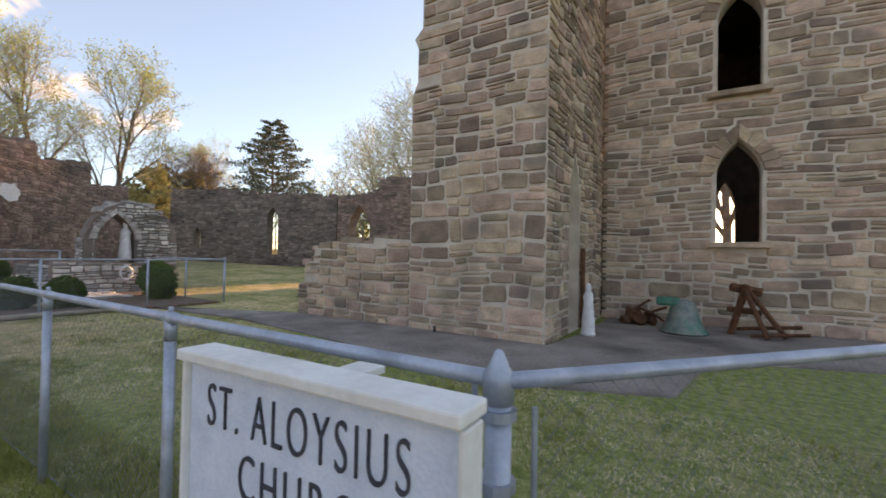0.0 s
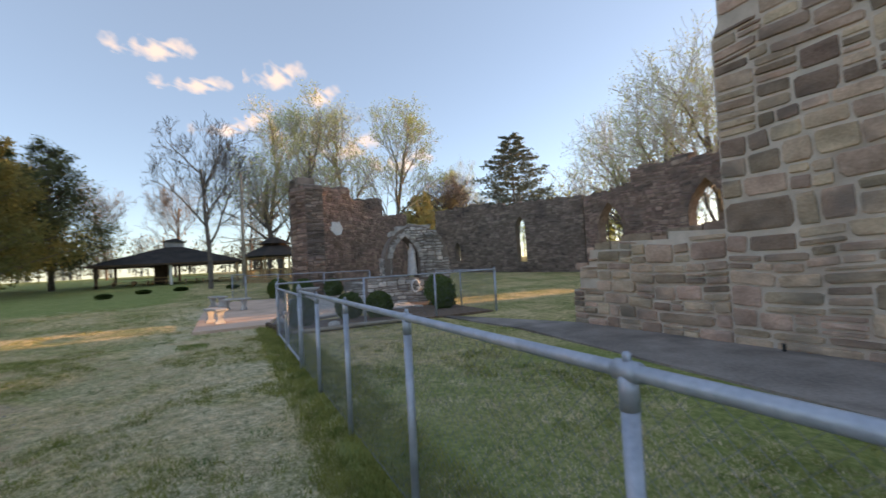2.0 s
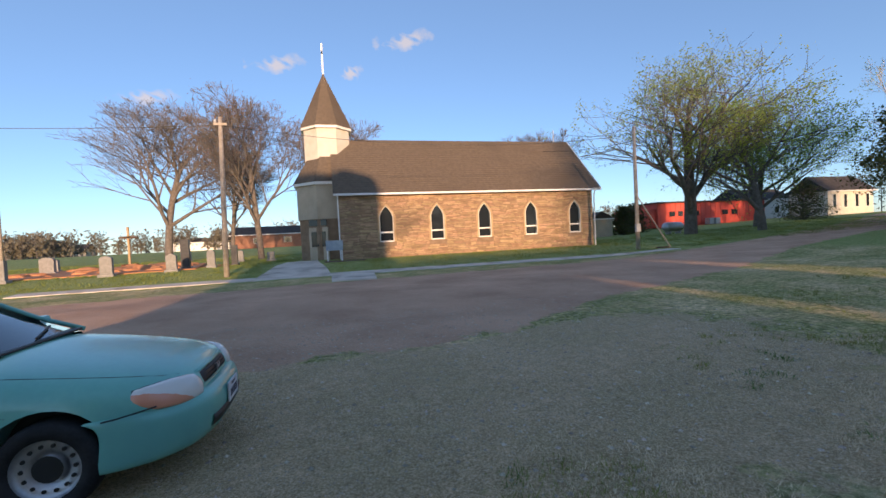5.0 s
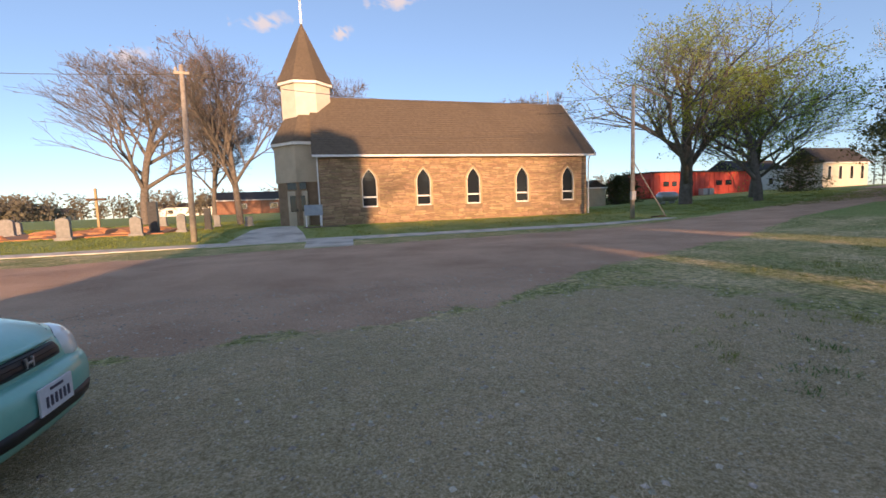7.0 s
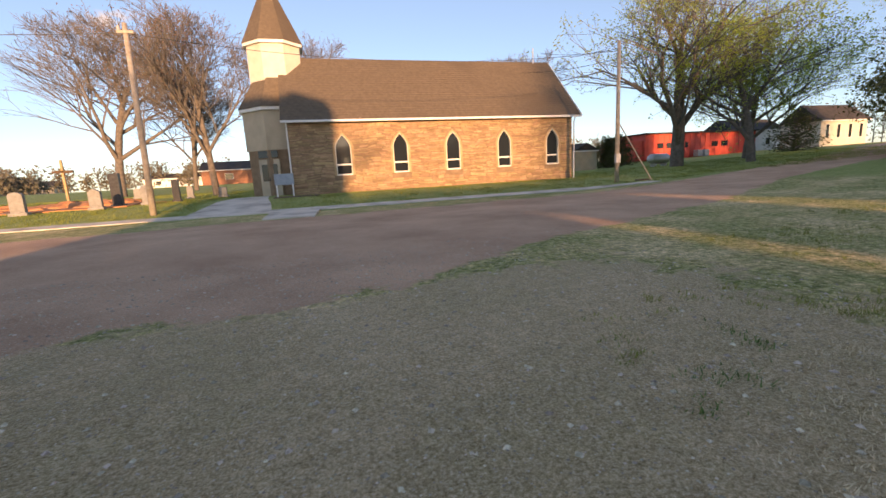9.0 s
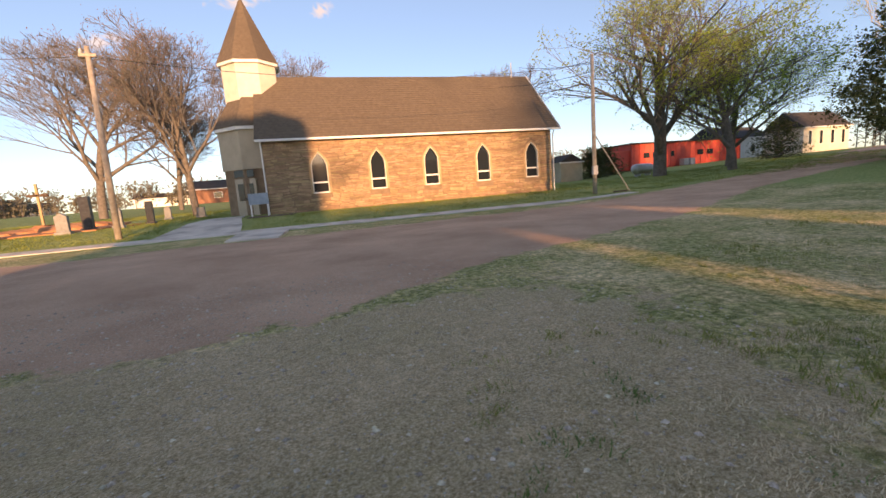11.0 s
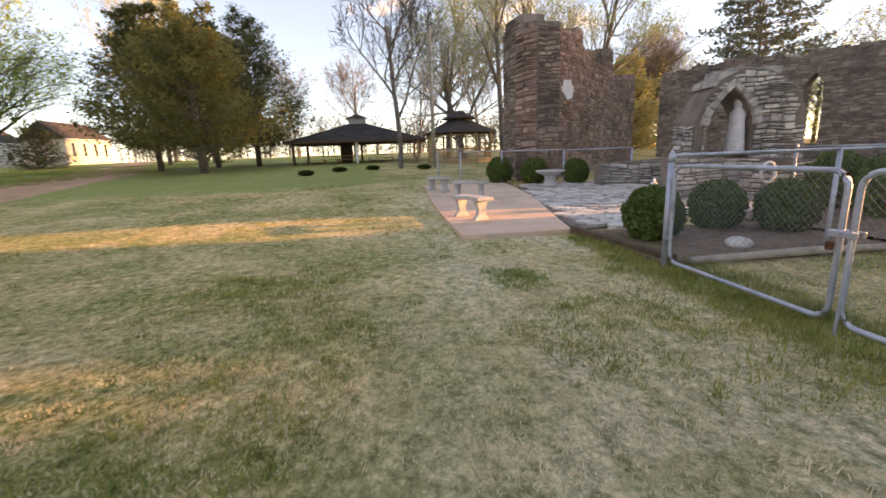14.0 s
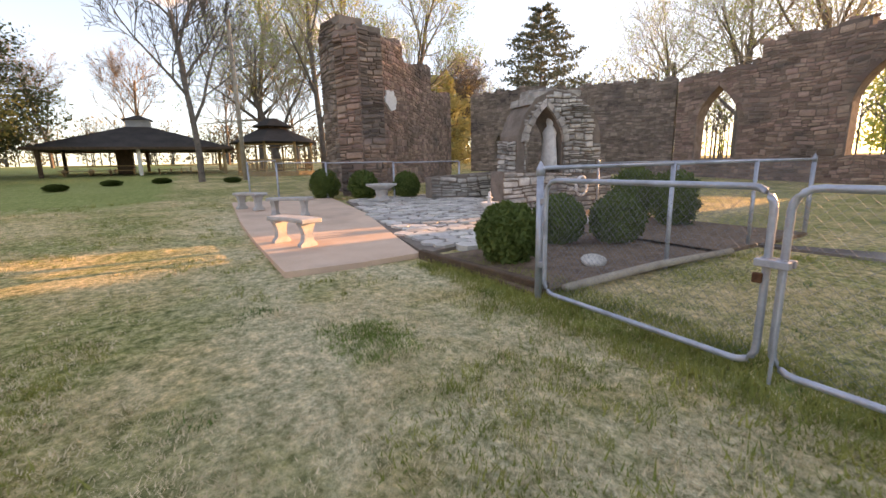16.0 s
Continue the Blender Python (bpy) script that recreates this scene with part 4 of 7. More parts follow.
again(bare_a, -70, -14, 60), again(bare_a, -66, -6, 200), again(bare_a, -72, 3, 310), again(bare_a, -68, 11, 20)
again(bare_d, -22.5, 37, 130), again(bare_d, -38, 44, 40)
again(bare_c, -3.5, -46, 120), again(bare_c, 9.5, -60, 200)
again(bare_c, -62, -22, 30), again(bare_c, -70, -30, 170), again(bud_c, -60, -26, 200), again(bare_c, -28, -48, 250)
again(bud_b, -47.5, -35.5, 140)
again(bare_c, -60, 30, 33), again(bud_c, -70, 40, 33), again(bare_c, 0.4, 31, 130)


def crown_tree(name, x, y, height, width, seed, leaf, label, count=6500, size=0.30, trunk=0.3, low=0.16, pine=False):
    """An evergreen: a trunk, limbs to clumps, and many small sprays of foliage in an uneven crown."""
    rnd = random.Random(seed)
    th = thing(name, x, y, None, 0, label, "tree")
    bm = bmesh.new()
    tube(bm, [(0, 0, -0.2), (0.1, 0, height * 0.3), (0, 0.1, height * 0.65), (0.05, 0, height * 0.97)], [trunk, trunk * 0.75, trunk * 0.4, 0.03], 8)
    part("trunk", bm, M_BARK, th, smooth=True)
    clumps, limbs = [], []
    rows = 15 if pine else 11
    for i in range(rows):
        f = low + (1 - low) * (i + 0.3) / rows
        g_ = (f - low) / (1 - low)
        reach = width * 0.5 * ((1 - g_) ** 0.7 * 0.9 + 0.12) if pine else width * 0.5 * min(1.0, 0.72 + 2.2 * g_) * (max(0.0, 1 - g_) ** 0.62 + 0.10)
        k = (6 if pine else 8) if f < 0.85 else 4
        for j in range(k):
            a = j * 2 * math.pi / k + i * 1.1 + rnd.uniform(-0.3, 0.3)
            rr = reach * rnd.uniform(0.55, 1.25)
            tip = Vector((math.cos(a) * rr, math.sin(a) * rr, f * height + (rr * 0.12 if pine else rnd.uniform(-0.4, 0.7))))
            base = Vector((0, 0, f * height - rr * (0.05 if pine else 0.3)))
            limbs.append(([base, base.lerp(tip, 0.5) + Vector((0, 0, 0.1)), tip], [0.07, 0.05, 0.015]))
            for q in ((0.45, 0.62, 0.8, 0.95) if pine else (0.55, 0.8, 1.0)):
                clumps.append((base.lerp(tip, q), 0.13 * reach + 0.14 if pine else 0.15 * reach + 0.2))
    data_part("branch_mass", *limb_mesh(limbs, 4), M_BARK, th)
    spots = []
    for _ in range(count):
        c, s = rnd.choice(clumps)
        spots.append(c + Vector((rnd.gauss(0, s * 0.55), rnd.gauss(0, s * 0.55), rnd.gauss(0, s * (0.2 if pine else 0.5)))))
    tagged(data_part("crown", *leaf_quads(rnd, spots, size, 0.05), leaf, th), kind="stuff")
    return th


cedar = crown_tree("cedar_tree", -45.3, -19.8, 12.6, 8.5, 51, M_CEDAR, "dark dense cedar with a bare lower trunk", 22000, 0.13, 0.26, 0.18)
again(cedar, -49.0, -16.8, 70), again(cedar, -48.0, -13.0, 160)
crown_tree("cedar_tree", -40.0, -14.4, 10.6, 9.4, 52, M_OLIVE, "olive-brown evergreen with a stout trunk on the lawn", 22000, 0.12, 0.34, 0.18)
crown_tree("pine_tree", -50, 36, 18.0, 12.5, 53, M_PINE, "dark pine with layered boughs behind the ruin", 9000, 0.17, 0.3, 0.34, True)
crown_tree("yellow_shrub", -47, 20.5, 8.5, 7, 54, M_PALELEAF, "sunlit yellow-green tree seen through the ruin's gap", 4500, 0.22, 0.15, 0.1)
crown_tree("yellow_shrub", -62, 30, 11, 13, 55, M_PALELEAF, "rounded hazy yellow-green tree far behind the ruin", 4500, 0.28, 0.2, 0.1)


# ---- ruin: piers, unseen shading wall, laid stones ----
PIER, PIERD = (-27.44, 3.71, 0), (0.993, 0.116)
pier = wall_panel("wall_pier", PIER, PIERD, [(0, -0.3), (3.36, -0.3), (3.36, 5.95), (2.05, 6.25), (2.0, 6.6), (0.35, 6.7), (0, 6.3)], [], 0.9, 1, M_GREYMORTAR, "grey stone pier at the end of the ruin wall")
# added out of view: blocks the low sun east of the tower
wall_panel("wall_shade_east", (4.3, 13.0, 0), (1, 0), [(0, -0.3), (16, -0.3), (16, 2.9), (0, 2.9)], [], 0.6, 1, M_REDMORTAR, "unseen plain wall added beyond the tower to shade the ground")
u_side = Vector((rwd.x, rwd.y, 0))


def stones_tower():
    lay_stones(tower_block, (BX0, BY, 0), (1, 0), 2.84, up_top, [], 1, (0.13, 0.34), (0.24, 0.66), 0.032, M_STONE, M_STONE_J, 300, 1, gap=0.029)
    lay_stones(tower_main, (-2.82, MY, 0), (1, 0), 5.16, [(0, 11.3), (5.2, 11.5)], [(a + 0.09, b + 0.15, c - 0.02, d, e + 0.2) for a, b, c, d, e in main_holes], 1, (0.12, 0.30), (0.22, 0.68), 0.028, M_STONE, M_STONE_J, 300, 2, gap=0.029)
    lay_stones(tower_side, (-2.84, BY, 0), (0, 1), 4.2, [(0, 11.0), (4.2, 11.0)], side_hole, 1, (0.11, 0.30), (0.2, 0.5), 0.035, M_STONE, M_STONE_J, 300, 3, gap=0.029)
    lay_stones(low_wall, (-9.08, BY + 0.02, 0), (1, 0), 3.4, low_top, [], 1, (0.12, 0.3), (0.22, 0.62), 0.045, M_STONE, M_STONE_J, 120, 4, gap=0.026)
    lay_stones(low_wall, (-9.08, BY + 0.62, 0), (0, -1), 0.6, [(0, 0.75), (0.6, 0.75)], [], 1, (0.10, 0.2), (0.2, 0.4), 0.04, M_STONE, M_STONE_J, 10, 14)


def stones_ruin():
    for h in far_holes[:2]:
        voussoirs(far_wall, (-25.5, FY, 0), (1, 0), 1, h, 0.3, 0.06, M_RED)
    lay_stones(ruin_red, (RW0.x, RW0.y, 0), (rwd.x, rwd.y), rwl, rw_top, [], 1, (0.10, 0.22), (0.18, 0.5), 0.035, M_RED, M_RED_J, 300, 6, gap=0.016)
    lay_stones(pier, PIER, PIERD, 3.36, [(0, 6.3), (0.35, 6.7), (2.0, 6.6), (2.05, 6.25), (3.36, 5.95)], [], 1, (0.09, 0.20), (0.22, 0.6), 0.045, M_GROTTO, M_GREYRUB_J, 0, 7, gap=0.022)
    lay_stones(pier, (PIER[0] + 3.36 * PIERD[0], PIER[1] + 3.36 * PIERD[1], 0), (-PIERD[1], PIERD[0]), 0.9, [(0, 5.9), (0.9, 5.85)], [], 1, (0.09, 0.20), (0.2, 0.5), 0.06, M_RED, M_GREYRUB_J, 0, 18, gap=0.022)
    lay_stones(ruin_red, (RW0.x - 0.9 * rwd.y, RW0.y + 0.9 * rwd.x, 0), (rwd.y, -rwd.x), 0.9, [(0, 5.7), (0.9, 5.75)], [], 1, (0.09, 0.20), (0.2, 0.5), 0.06, M_RED, M_RED_J, 60, 17, gap=0.022)
    lay_stones(far_wall, (-25.5, FY, 0), (1, 0), 24, far_top, [(a - 0.05, b + 0.05, c, d, e + 0.1) for a, b, c, d, e in far_holes], 1, (0.11, 0.24), (0.2, 0.55), 0.035, M_RED, M_RED_J, 0, 8, gap=0.018)
    lay_stones(apse, (AP0.x, AP0.y, 0), (apd.x, apd.y), apl, ap_top, ap_holes, 1, (0.11, 0.24), (0.2, 0.5), 0.04, M_GROTTO, M_GREYRUB_J, 0, 9, gap=0.018)


# copings and broken tops
def rubble_top(wall, origin, along, top, thick, side, mat, seed, step=0.34):
    rnd = random.Random(seed)
    o, u = Vector(origin), Vector((*along, 0)).normalized()
    n = Vector((u.y, -u.x, 0)) * side
    jv, jf = [], []
    x = 0.1
    while x < top[-1][0] - 0.1:
        w = rnd.uniform(0.2, 0.5)
        for row in range(2):
            if rnd.random() < 0.72:
                hh = rnd.uniform(0.08, 0.24)
                c = o + u * (x + w / 2) + Vector((0, 0, interp(top, x + w / 2) - 0.05)) - n * thick * (0.25 + 0.5 * row)
                k = len(jv)
                for sx in (-1, 1):
                    for sy in (-1, 1):
                        for sz in (0, 1):
                            j = 0.85 + 0.2 * rnd.random()
                            jv.append(tuple(c + u * sx * w * 0.48 * j + n * sy * thick * 0.24 * j + Vector((0, 0, sz * hh * j))))
                jf += [tuple(k + i for i in f) for f in ((0, 1, 3, 2), (4, 6, 7, 5), (0, 4, 5, 1), (2, 3, 7, 6), (1, 5, 7, 3), (0, 2, 6, 4))]
        x += w
    tagged(data_part("rubble", jv, jf, mat, wall), kind="stuff")


rubble_top(far_wall, (-25.5, FY, 0), (1, 0), far_top, 0.8, 1, M_RED_J, 61)
rubble_top(apse, (AP0.x, AP0.y, 0), (apd.x, apd.y), ap_top, 0.8, 1, M_GREYRUB_J, 62)
rubble_top(ruin_red, (RW0.x, RW0.y, 0), (rwd.x, rwd.y), rw_top, 0.9, 1, M_RED_J, 63)
rubble_top(low_wall, (-9.08, BY + 0.02, 0), (1, 0), low_top, 0.6, 1, M_STONE_J, 64)

# window surrounds of the tower
for i, h in enumerate(main_holes):
    hh = h
    voussoirs(tower_main, (-2.7, MY, 0), (1, 0), 1, h, 0.36, 0.05, M_STONE)
    part("sill", box(bmesh.new(), (-2.7 + (h[0] + h[1]) / 2, MY - 0.06, h[2] - 0.06), (1.15, 0.3, 0.12), 0, 0.015), M_STONE, tower_main, "projecting stone sill")
# thin metal edge left in the lower window
ring("window_frame", (-2.7, MY, 0), (1, 0), 1, main_holes[0], 0.0, -0.1, M_MORTAR, tower_main, "pale window frame edge", inner=-0.02, deep=0.18)
ring("window_frame", (-2.7, MY, 0), (1, 0), 1, main_holes[1], 0.0, -0.1, M_MORTAR, tower_main, "pale window frame edge", inner=-0.02, deep=0.18)
# white plaster patch on the red wall
bm = bmesh.new()
pc = Vector((RW0.x, RW0.y, 3.86)) + u_side * 2.67 + Vector((u_side.y, -u_side.x, 0)) * 0.085
ringv = []
rr = random.Random(9)
for k in range(16):
    a = k * math.pi / 8
    r = 0.48 * rr.uniform(0.8, 1.12)
    ringv.append(bm.verts.new(pc + u_side * math.cos(a) * r * 1.35 + Vector((0, 0, math.sin(a) * r * 0.85))))
f = bm.faces.new(ringv)
g = bmesh.ops.extrude_face_region(bm, geom=[f])
bmesh.ops.translate(bm, vec=Vector((-u_side.y, u_side.x, 0)) * 0.08, verts=[v for v in g["geom"] if isinstance(v, bmesh.types.BMVert)])
bmesh.ops.recalc_face_normals(bm, faces=bm.faces)
part("plaster_patch", bm, M_STATUE, ruin_red, "remnant of white plaster")

# ---- chain-link fences ----
def post(parent, x, y, h=1.24, r=0.03, cap=True, name="post"):
    bm = bmesh.new()
    tube(bm, [(x, y, -0.15), (x, y, h)], r, 14)
    p = part(name, bm, M_GALV, parent, smooth=False)
    for f in p.data.polygons:
        f.use_smooth = len(f.vertices) == 4
    if cap:
        c = bmesh.new()
        lathe(c, [(r * 1.14, h - 0.06), (r * 1.17, h - 0.004), (r * 1.12, h + 0.006), (r * 0.78, h + 0.028), (r * 0.42, h + 0.056), (r * 0.26, h + 0.066), (r * 0.05, h + 0.069)], 14, (x, y, 0))
        part("post_cap", c, M_GALV, p, smooth=True)
    return p


def mesh_panel(parent, a, b, z0, z1, pitch=0.062, r=0.0009, name="wire_mesh"):
    """Woven wire between two posts: two sets of crossing diagonals, zigzagged front and back."""
    a, b = Vector((*a, 0)), Vector((*b, 0))
    L, H = (b - a).length, z1 - z0
    u = (b - a).normalized()
    n = Vector((-u.y, u.x, 0))
    vs, fs = [], []
    k = -int(H / pitch) - 1
    while k * pitch < L:
        for s in (1, -1):
            x0, x1, y0, y1 = k * pitch, k * pitch + H, z0, z1
            lo, hi = max(x0, 0.0), min(x1, L)
            if hi - lo < 0.01:
                continue
            p = [(lo, y0 + (lo - x0)), (hi, y0 + (hi - x0))]
            if s < 0:
                p = [(L - q[0], q[1]) for q in p]
            d = Vector((p[1][0] - p[0][0], p[1][1] - p[0][1])).normalized()
            base = len(vs)
            for q in p:
                c = a + u * q[0] + Vector((0, 0, q[1])) + n * 0.002 * s
                w = u * (-d.y) + Vector((0, 0, d.x))
                vs += [tuple(c + w * r), tuple(c - w * r * 0.5 + n * r), tuple(c - w * r * 0.5 - n * r)]
            for i in range(3):
                j = (i + 1) % 3
                fs.append((base + i, base + j, base + 3 + j, base + 3 + i))
        k += 1
    return tagged(data_part(name, vs, fs, M_WIRE, parent), kind="stuff")


def rail(parent, a, b, z, r=0.021, name="top_rail"):
    bm = bmesh.new()
    tube(bm, [(a[0], a[1], z), (b[0], b[1], z)], r, 12)
    p = part(name, bm, M_GALV, parent)
    for f in p.data.polygons:
        f.use_smooth = len(f.vertices) == 4
    return p


def loop_cap(parent, x, y, z, along):
    bm = bmesh.new()
    u = Vector((*along, 0)).normalized()
    c = Vector((x, y, z))
    tube(bm, [c - u * 0.035, c + u * 0.035], 0.028, 12)
    tube(bm, [c + Vector((0, 0, -0.1)), c + Vector((0, 0, 0.0))], 0.026, 12)
    lathe(bm, [(0.012, 0.02), (0.012, 0.045), (0.006, 0.05)], 8, (x, y, z))
    return part("rail_clamp", bm, M_GALV, parent, smooth=True)


FENCE_Y, RZ = 1.6, 1.2
fence = thing("chain_link_fence", 0, 0, 0, 0, "galvanised chain-link fence with pipe rail along the lawn", "fence")
post(fence, -0.92, FENCE_Y, 1.205, 0.033, True, "corner_post")
xs_posts = (-2.5, -4.06, -5.6, -7.12)
for x in xs_posts:
    post(fence, x, FENCE_Y, RZ - 0.03, 0.024, False)
    loop_cap(fence, x, FENCE_Y, RZ, (1, 0))
post(fence, -8.66, FENCE_Y, 1.25, 0.034, True, "gate_post")
rail(fence, (-0.95, FENCE_Y), (-8.64, FENCE_Y), RZ)
for a, b in zip((-0.96, *xs_posts), (*xs_posts, -8.63)):
    mesh_panel(fence, (a, FENCE_Y + 0.03), (b, FENCE_Y + 0.03), 0.03, RZ)
    part("tension_wire", tube(bmesh.new(), [(a, FENCE_Y + 0.03, 0.04), (b, FENCE_Y + 0.03, 0.04)], 0.003, 4), M_WIRE, fence)
for z in (0.25, 0.6, 0.95, 1.12):
    for x, r in ((-0.92, 0.045), (-8.66, 0.038)):
        bm = bmesh.new()
        lathe(bm, [(r, z - 0.012), (r, z + 0.012)], 14, (x, FENCE_Y, 0))
        box(bm, (x + (-0.06 if x > -5 else 0.06), FENCE_Y + 0.02, z), (0.05, 0.012, 0.022))
        part("tension_band", bm, M_GALV, fence)
part("tension_bar", boxes(((-1.0, FENCE_Y + 0.03, 0.62), (0.016, 0.005, 1.1))), M_GALV, fence)
# fence running right from the corner post
fence_e = thing("chain_link_fence", 0, 0, 0, 0, "galvanised chain-link fence with pipe rail beside the tower yard", "fence")
ex1, ey1 = 1.2, 4.14
rail(fence_e, (-0.9, FENCE_Y), (ex1, ey1), 1.2)
mesh_panel(fence_e, (-0.84, FENCE_Y + 0.06), (ex1, ey1 + 0.02), 0.03, 1.2)
part("tension_bar", tube(bmesh.new(), [(-0.86, FENCE_Y + 0.09, 0.05), (-0.86, FENCE_Y + 0.09, 1.12)], 0.008, 6), M_GALV, fence_e)
post(fence_e, ex1, ey1, 1.2, 0.03, True)
# inner fence beside the grotto bed
fence_i = thing("chain_link_fence", 0, 0, 0, 0, "galvanised chain-link fence round the grotto bed", "fence")
ipts = [(-12.46, 1.6), (-12.5, 3.7), (-12.55, 5.75), (-12.62, 7.8), (-15.0, 7.9), (-17.2, 8.0)]
for i, p in enumerate(ipts[1:], 1):
    post(fence_i, p[0], p[1], 1.27, 0.026 if i != 3 else 0.034, i in (3, 5))
for a, b in zip(ipts, ipts[1:]):
    rail(fence_i, a, b, 1.25, 0.019)
    mesh_panel(fence_i, a, b, 0.04, 1.25)
post(fence_i, -12.46, 1.6, 1.24, 0.034, True, "gate_post")
# far fence behind the patio
fence_w = thing("chain_link_fence", 0, 0, 0, 0, "weathered chain-link fence behind the flagstone patio", "fence")
wp = [(-27.0, 0.6), (-24.4, 1.2), (-23.6, 2.6), (-22.7, 4.6), (-21.8, 6.6)]
for p in wp:
    post(fence_w, p[0], p[1], ground_z(*p) + 1.22, 0.03, False)
for a, b in zip(wp, wp[1:]):
    rail(fence_w, a, b, ground_z(*a) + 1.2, 0.018)
    mesh_panel(fence_w, a, b, 0.2, ground_z(*a) + 1.2, 0.07)


def gate(x0, x1, label):
    """A gate leaf: a bent pipe frame with rounded corners and wire mesh."""
    g = thing("gate", 0, 0, 0, 0, label, "gate", "gate leaves")
    z0, z1, r = 0.09, 1.14, 0.12
    pts = []
    for cx, cz, a0 in ((x1 - r, z1 - r, 0), (x0 + r, z1 - r, 90), (x0 + r, z0 + r, 180), (x1 - r, z0 + r, 270)):
        for k in range(6):
            a = radians(a0 + k * 18)
            pts.append((cx + r * math.cos(a), FENCE_Y, cz + r * math.sin(a)))
    pts.append(pts[0])
    p = part("gate_frame", tube(bmesh.new(), pts, 0.021, 10, False), M_GALV, g, smooth=True)
    mesh_panel(g, (x0 + 0.02, FENCE_Y), (x1 - 0.02, FENCE_Y), z0, z1, 0.062, 0.001)
    return g


ga = gate(-12.38, -10.6, "galvanised chain-link gate leaf with rounded pipe frame, closed")
gb = gate(-10.52, -8.74, "galvanised chain-link gate leaf with rounded pipe frame, closed")
for z in (0.35, 0.95):
    part("hinge", boxes(((-12.42, FENCE_Y, z), (0.1, 0.05, 0.06)), bevel=0.008), M_GALV, ga)
    part("hinge", boxes(((-8.70, FENCE_Y, z), (0.1, 0.05, 0.06)), bevel=0.008), M_GALV, gb)
part("drop_rod", tube(bmesh.new(), [(-10.5, FENCE_Y - 0.04, 0.02), (-10.5, FENCE_Y - 0.04, 0.75)], 0.011, 8), M_GALV, gb)
part("latch", boxes(((-10.56, FENCE_Y - 0.035, 0.72), (0.17, 0.05, 0.045)), ((-10.56, FENCE_Y + 0.035, 0.72), (0.17, 0.03, 0.045)), bevel=0.006), M_GALV, ga)
part("padlock", boxes(((-10.62, FENCE_Y - 0.05, 0.63), (0.05, 0.025, 0.06)), bevel=0.006), M_RUST, ga, "rusty padlock")

# ---- sign ----
sign = thing("church_sign", -1.268, 1.306, 0.01, 1.9, "grey painted church sign board with dark lettering in a white frame", "sign")
part("board", boxes(((0, 0.01, 0.80), (0.836, 0.06, 0.78)), bevel=0.004), M_SIGN, sign)
part("top_rail", boxes(((0, 0.0, 1.21), (0.864, 0.11, 0.03)), bevel=0.006), M_TRIMW, sign, "weathered cream top rail")
for s in (-1, 1):
    part("side_rail", boxes(((s * 0.425, 0.0, 0.80), (0.014, 0.075, 0.78)), bevel=0.004), M_TRIMW, sign)
part("bottom_rail", boxes(((0, 0.0, 0.405), (0.864, 0.09, 0.03)), bevel=0.004), M_TRIMW, sign)
part("crosspiece", boxes(((0.02, 0.13, 1.185), (0.09, 0.17, 0.022)), bevel=0.004), M_TRIMW, sign)
for s in (-0.3, 0.3):
    part("leg", boxes(((s, 0.07, 0.2), (0.09, 0.06, 0.5)), bevel=0.005), M_TRIMW, sign)


def lettering(text, size, x, z, squeeze):
    cu = bpy.data.curves.new("lettering", "FONT")
    cu.body, cu.size, cu.extrude, cu.align_x = text, size, 0.003, "CENTER"
    cu.offset = -0.0022
    cu.space_character = 1.25
    tmp = bpy.data.objects.new("lettering_curve", cu)
    scene.collection.objects.link(tmp)
    bpy.context.view_layer.update()
    me = bpy.data.meshes.new_from_object(tmp.evaluated_get(bpy.context.evaluated_depsgraph_get()))
    bpy.data.objects.remove(tmp)
    me.transform(Matrix.Translation((x, -0.022, z)) @ Matrix.Rotation(radians(90), 4, "X") @ Matrix.Diagonal((squeeze, 1, 1, 1)))
    me.materials.clear()
    me.materials.append(M_LETTER)
    whole = bmesh.new()
    whole.from_mesh(me)
    todo, spans = set(whole.verts), []
    while todo:
        stack, isle = [todo.pop()], []
        while stack:
            v = stack.pop()
            isle.append(v)
            for e in v.link_edges:
                o = e.other_vert(v)
                if o in todo:
                    todo.remove(o)
                    stack.append(o)
        spans.append((min(v.co.x for v in isle), max(v.co.x for v in isle)))
    whole.free()
    merged = []
    for lo, hi in sorted(spans):
        if merged and lo < merged[-1][1]:
            merged[-1][1] = max(hi, merged[-1][1])
        else:
            merged.append([lo, hi])
    for lo, hi in merged:
        one = bmesh.new()
        one.from_mesh(me)
        bmesh.ops.delete(one, geom=[v for v in one.verts if not lo - 1e-5 <= v.co.x <= hi + 1e-5], context="VERTS")
        part("letter", one, M_LETTER, sign)


lettering("ST. ALOYSIUS", 0.16, -0.01, 1.035, 0.55)
lettering("CHURCH", 0.16, 0.03, 0.885, 0.6)


# ---- car ----
car = thing("car", -1.79, -3.72, -0.08, 0, "teal two-door compact car with dented fender, parked on gravel", "car")
